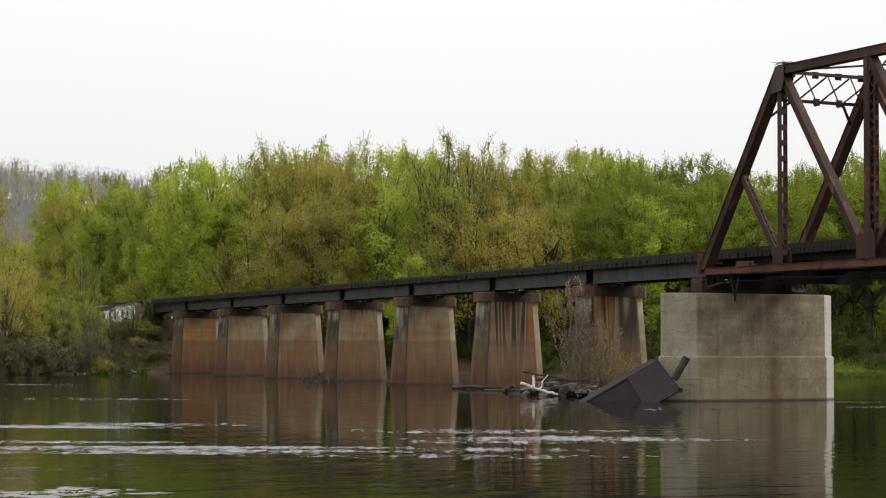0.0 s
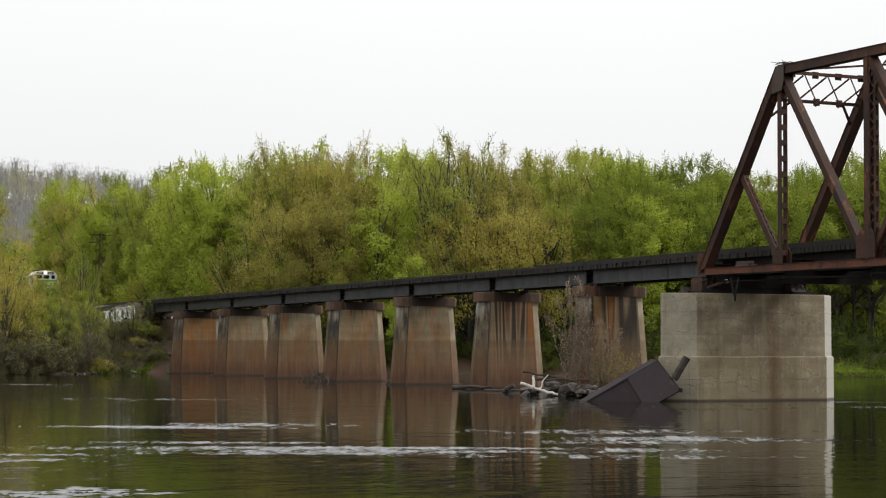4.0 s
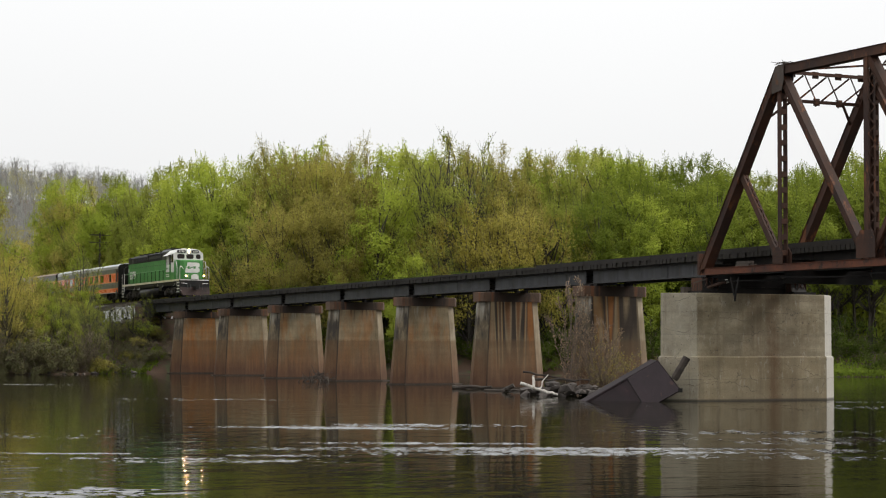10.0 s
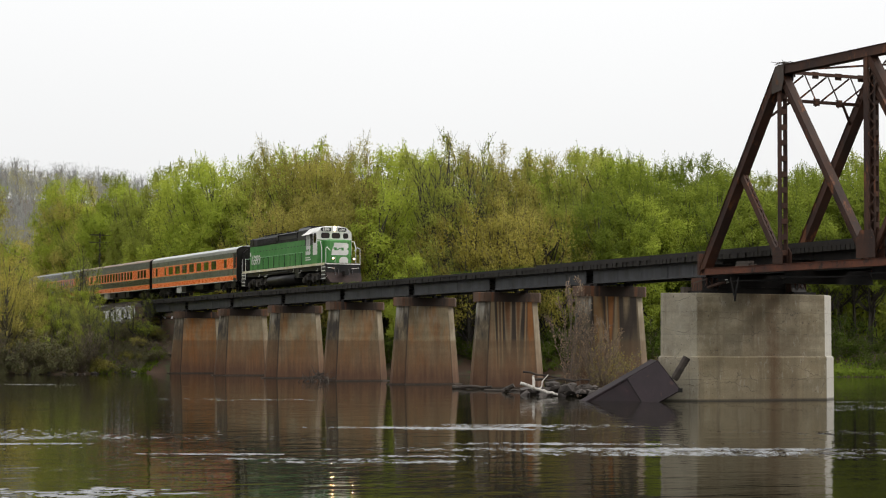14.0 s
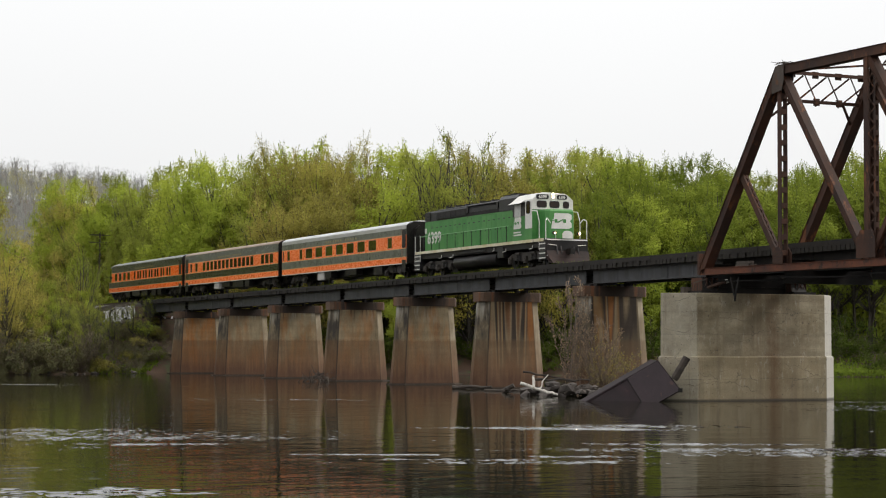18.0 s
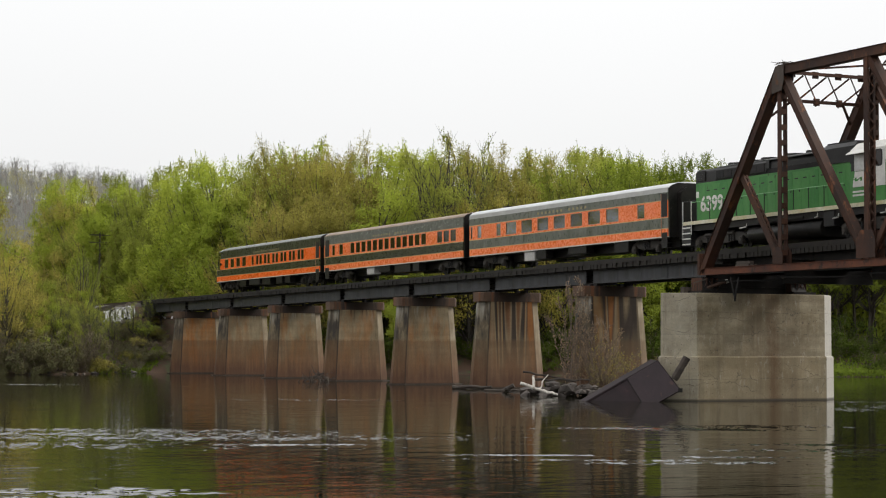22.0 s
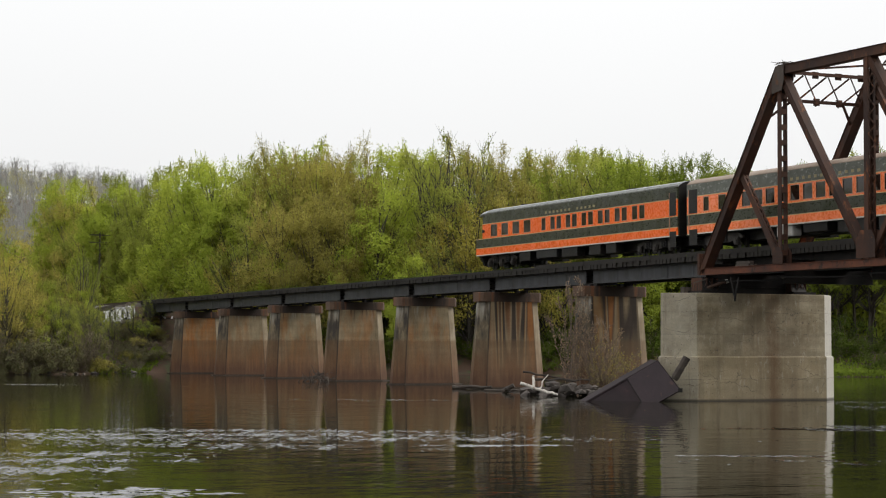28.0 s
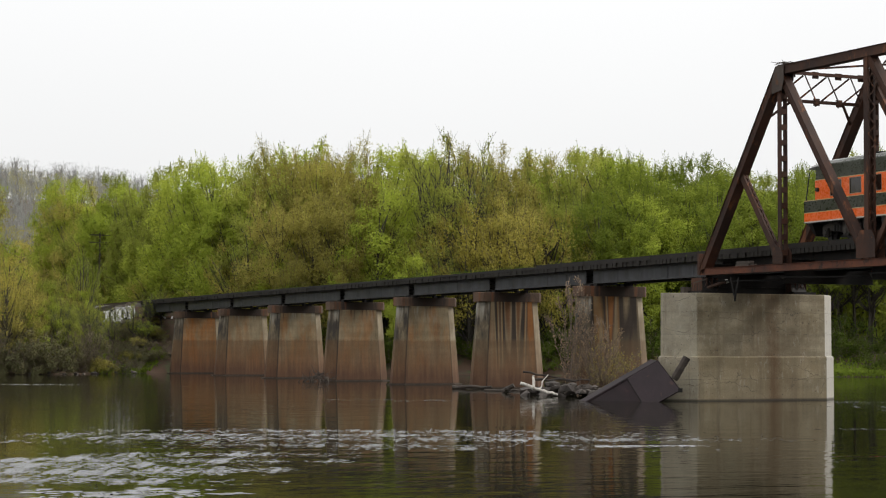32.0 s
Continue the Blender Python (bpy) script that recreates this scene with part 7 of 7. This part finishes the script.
bud = tree("bare_shrub", "tall spindly shrub with pinkish-tan buds beside a pier", "shrub", 201, 6.0, .12, 1.55, 34, 1500, .095, M_BUD, bark=M_TWIG, clump=.09, stems=4)
bud.matrix_world = pose(19.9, -4.2, .1) @ Matrix.Diagonal((1.0, 1.0, 1.12, 1))
copy_thing(bud, pose(20.6, -3.3, .1, 0, 0, 130) @ Matrix.Diagonal((1.0, 1.0, .68, 1)))
brush = tree("bare_shrub", "tangled brown brush with few yellow leaves", "shrub", 203, 3.0, .05, 1.9, 40, 1100, .07, M_TAN, bark=M_TWIG, clump=.12, stems=5)
brush.matrix_world = pose(19.9, -2.4, .1)
copy_thing(brush, pose(20.9, -3.2, .1, 0, 0, 200) @ Matrix.Diagonal((.9, .9, .7, 1)))
copy_thing(brush, pose(20.4, -.9, .1, 0, 0, 290) @ Matrix.Diagonal((.9, .9, .8, 1)))

heap = thing("branch_pile", "tangled pile of drifted branches against a pier nose", "driftwood", at=pose(-21.0, -4.0, 0))
rg = random.Random(14)
for k in range(46):
    a = Vector((rg.gauss(0, .6), rg.gauss(0, .55), rg.uniform(-.1, .5)))
    d = Vector((rg.uniform(-1, 1), rg.uniform(-1, 1), rg.uniform(-.2, .75))).normalized() * rg.uniform(.7, 1.6)
    bm = bmesh.new()
    rod(bm, a - d * .4, a + d * .2, .035, .025, 5)
    rod(bm, a + d * .2, a + d * .7 + Vector((0, 0, rg.uniform(-.1, .15))), .025, .01, 4)
    part("branch", bm, M_DRIFT, heap)

# grass on the low bank, tufts on the deck
rn = np.random.default_rng(21)
P = []
for k in range(15000):
    y = rn.uniform(38, 92)
    s = rn.uniform(-.1, 6) * rn.uniform(.3, 1)
    x = bank_x(y) - s
    P.append((x, y, ground_z(x, y) + rn.uniform(0, .55)))
for k in range(1600):
    y = rn.uniform(-10, -2)
    s = rn.uniform(-.1, 2.5)
    x = bank_x(y) - s
    P.append((x, y, ground_z(x, y) + rn.uniform(0, .4)))
for k in range(3000):
    x, y = rn.uniform(-92, -63), rn.uniform(-10, -3.2)
    P.append((x, y, ground_z(x, y) + rn.uniform(0, .45)))
grass = part("bank_grass", leaves("bank_grass", np.array(P), .28, M_GRASS, rn, 2.2), M_GRASS, None)
tagged(grass, "fresh green grass along the water's edge", "grass", kind="stuff")
P = []
for k in range(300):
    x, y = rn.uniform(-70, 33), rn.choice([-1, -1, 1]) * rn.uniform(1.0, 1.42)
    for j in range(26):
        P.append((x + rn.normal() * .35, y + rn.normal() * .06, deck_z(x) + abs(rn.normal()) * (.05 + .001 * (x + 70)) + .06))
weeds = part("deck_weeds", leaves("deck_weeds", np.array(P), .11, M_DEEP, rn), M_DEEP, None)
tagged(weeds, "small green weeds growing between the bridge ties", "weeds", kind="stuff")

# a pole beside the line, scraps on the truss
pole = thing("utility_pole", "grey wooden utility pole with crossarms beside the line", "utility pole", at=pose(-118, 6.0, ground_z(-118, 6.0)))
bm = bmesh.new()
rod(bm, (0, 0, -.5), (0, 0, 16.5 - ground_z(-118, 6.0)), .15, .1, 8)
part("post", bm, M_BARK, pole)
for z in (.3, 1.2):
    bm = bmesh.new()
    bar(bm, (0, -1.3, 16.4 - ground_z(-118, 6.0) - z), (0, 1.3, 16.4 - ground_z(-118, 6.0) - z), .1, .12)
    part("crossarm", bm, M_BARK, pole)
nest = thing("bird_nest", "untidy stick nest on the truss's hip joint", "nest", at=pose(TRUSS0 + PANEL + .1, -2.95, 16.87))
for k in range(40):
    a = Vector((rg.gauss(.18, .24), rg.gauss(0, .16), rg.uniform(0, .12)))
    d = Vector((rg.uniform(-1, 1), rg.uniform(-1, 1), rg.uniform(-.12, .14))).normalized() * rg.uniform(.14, .3)
    bm = bmesh.new()
    rod(bm, a - d, a + d, .016, .01, 4)
    part("stick", bm, M_DRIFT, nest)
scrap = thing("timber_scrap", "short weathered timber offcuts lying on the truss chord", "timber", at=pose(35.2, -2.95, 6.9))
for k, (x, z, l) in enumerate(((0, .09, 1.2), (.3, .24, .8), (-.35, .24, .5), (.6, .09, .5))):
    part("offcut", box(x - l / 2, x + l / 2, -.16 + .03 * k, .1 + .03 * k, z - .07, z + .07, .01), M_DRIFT, scrap)
coil = thing("hanging_cable", "black cable looped below the truss bearing", "cable")
bm = bmesh.new()
rings_ = []
for i in range(17):
    a = math.pi * i / 16
    q = Vector((34.5 + .36 * (1 - math.cos(a)), -3.3 + .12 * math.sin(2 * a), 6.4 - 1.2 * math.sin(a)))
    out = Vector((-math.cos(a) * 1.2, 0, -math.sin(a) * .36)).normalized()
    rings_.append([q + out * (.05 * math.cos(t)) + Vector((0, .05 * math.sin(t), 0)) for t in [2 * math.pi * k / 7 for k in range(7)]])
loft(bm, rings_)
part("loop", bm, M_DARKSTEEL, coil)
rg = random.Random(31)
for y0 in (-3.0, 2.85):
    fan = thing("anchor_rods", "fan of bent rusty rods on the concrete pier top", "metal rods", "anchor rods on the truss pier", at=pose(31.95, y0, 5.65))
    for k in range(8):
        f = (k - 3.5) / 3.5
        bm = bmesh.new()
        a, b = Vector((rg.uniform(-.1, .1), f * .38, .0)), Vector((rg.uniform(-.15, .15), f * .20 + rg.uniform(-.06, .06), rg.uniform(.4, .62)))
        m_ = a.lerp(b, .6) + Vector((rg.uniform(-.05, .05), rg.uniform(-.05, .05), 0))
        rod(bm, a, m_, .022, n=5)
        rod(bm, m_, b, .022, n=5)
        part("rod", bm, M_RAIL, fan)
pipe = thing("stub_pipe", "rusty pipe stub with a pale end below the truss", "pipe")
bm = bmesh.new()
rod(bm, (31.9, -3.25, 5.86), (32.3, -2.1, 6.28), .09, n=10)
part("tube", bm, M_RAIL, pipe)
bm = bmesh.new()
rod(bm, (32.285, -2.14, 6.265), (32.32, -2.04, 6.30), .115, n=10)
part("flange", bm, M_PALEBOX, pipe, "pale round end flange")

# ------------------------------------------------------------------ wind-ruffled patches on the river
ACROSS, TOWARD = Vector((.429, .903, 0)), Vector((.903, -.429, 0))


def riffle(long, deep, n, seed, streaks=9, size=1.0):
    """Low wave crests in loose streaks, drifting as one patch."""
    rn = np.random.default_rng(seed)
    n = int(n * 2.7)
    ob = thing("riffle", "patch of small bright wavelets on the dark river", "water ripple", "wind riffles on the river")
    su = rn.normal(0, .33, streaks) * deep
    sv, sl = rn.uniform(-.4, .4, streaks) * long, rn.uniform(.2, .6, streaks) * long
    k = rn.integers(0, streaks, n)
    v = sv[k] + rn.normal(0, .42, n) * sl[k]
    v = v + .5 * np.sin(v * 2.1 + k * 1.7) + .18 * np.sin(v * 7.3 + k * 2.9)
    u = su[k] + rn.normal(0, .10 + .05 * deep, n)
    a, t = np.array(ACROSS), np.array(TOWARD)
    c = v[:, None] * a + u[:, None] * t
    ang = rn.normal(0, .22, n)
    aa = np.cos(ang)[:, None] * a + np.sin(ang)[:, None] * t
    tt = np.cos(ang)[:, None] * t - np.sin(ang)[:, None] * a
    ln = (rn.gamma(1.5, .027, n) + .01)[:, None] * size
    w = rn.uniform(.014, .06, n)[:, None] * size
    h = (w[:, 0] * np.tan(np.radians(rn.uniform(2.6, 5.5, n))))[:, None] * np.array([[0, 0, 1.0]])
    z0 = np.array([[0, 0, -.001]])
    V = np.stack([c - aa * ln * .4 + tt * w + z0, c + aa * ln * .4 + tt * w + z0, c - aa * ln + h, c + aa * ln + h, c - aa * ln * .4 - tt * w + z0, c + aa * ln * .4 - tt * w + z0], 1).reshape(-1, 3)
    b = np.arange(n)[:, None] * 6
    F = np.concatenate([b + np.array([[0, 1, 3, 2]]), b + np.array([[2, 3, 5, 4]])])
    part("ruffled_surface", pydata("ruffled_surface", V.tolist(), F.tolist(), M_CREST), M_CREST, ob, kind="stuff")
    return ob


# patch, start, drift across the view in metres a second
RIFFLES = [(riffle(8.5, 5, 1300, 1, 7), (50.7, -41.6), 1.0), (riffle(13, 4, 2300, 2, 8), (66.2, -43.0), 1.05), (riffle(10, 8, 1500, 3, 10), (65.7, -31.8), .98),
           (riffle(21, 8.5, 1900, 4, 22), (48.3, -65.6), 1.0), (riffle(7, 9, 2700, 21, 12), (60.3, -74.7), .95), (riffle(6.5, 2, 300, 6, 4), (67.4, -52.3), 1.0),
           (riffle(2.3, .5, 240, 7, 2), (63.2, -55.8), 1.03), (riffle(5, 1.4, 170, 8, 4), (56.7, -59.4), 1.0), (riffle(3.0, 4.0, 48, 5, 8, 3.2), (81.6, -51.2), .05),
           (riffle(9, 10, 160, 9, 6), (40, -10), .4), (riffle(8, 5, 90, 10, 5), (20, -32), .5), (riffle(11, .35, 900, 12, 3), (-16.2, -27.5), .03), (riffle(2.6, .25, 130, 14, 3), (22.6, -8.2), .0),
           (riffle(4.2, .25, 200, 15, 3), (31.6, -8.4), .0), (riffle(3.4, .3, 120, 18, 2), (36.5, 3.6), .02), (riffle(3.2, 1.6, 60, 16, 4), (43, -1.2), .05)]

TRAIN = [(loco, 0.0), (c1, 21.0), (c2, 47.06), (c3, 73.12)]
RUN = [(0.0, -156.2), (6.0, -100.3), (13.0, -34.6), (19.0, 20.21), (28.0, 99.84), (32.0, 136.72)]
PITCH = -math.degrees(math.atan(.0069))


def motions():
    """The train runs over the bridge at about nine metres a second; its wheels roll with it."""
    for ob, behind in TRAIN:
        walk(ob, [(t, pose(x - behind, 0, deck_z(x - behind) + .205, 0, PITCH, 0)) for t, x in RUN])
    for ob, (x, y), v in RIFFLES:
        walk(ob, [(t, pose(x + ACROSS.x * v * t, y + ACROSS.y * v * t, .002)) for t in (0.0, 16.0, 32.0)])
    for ob, r in AXLES:
        at_ = ob.location.copy()
        step = 32.0 / 416
        walk(ob, [(k * step, Matrix.Translation(at_) @ pose(0, 0, 0, 0, math.degrees(8.95 * k * step / r) % 360, 0)) for k in range(417)])


motions()
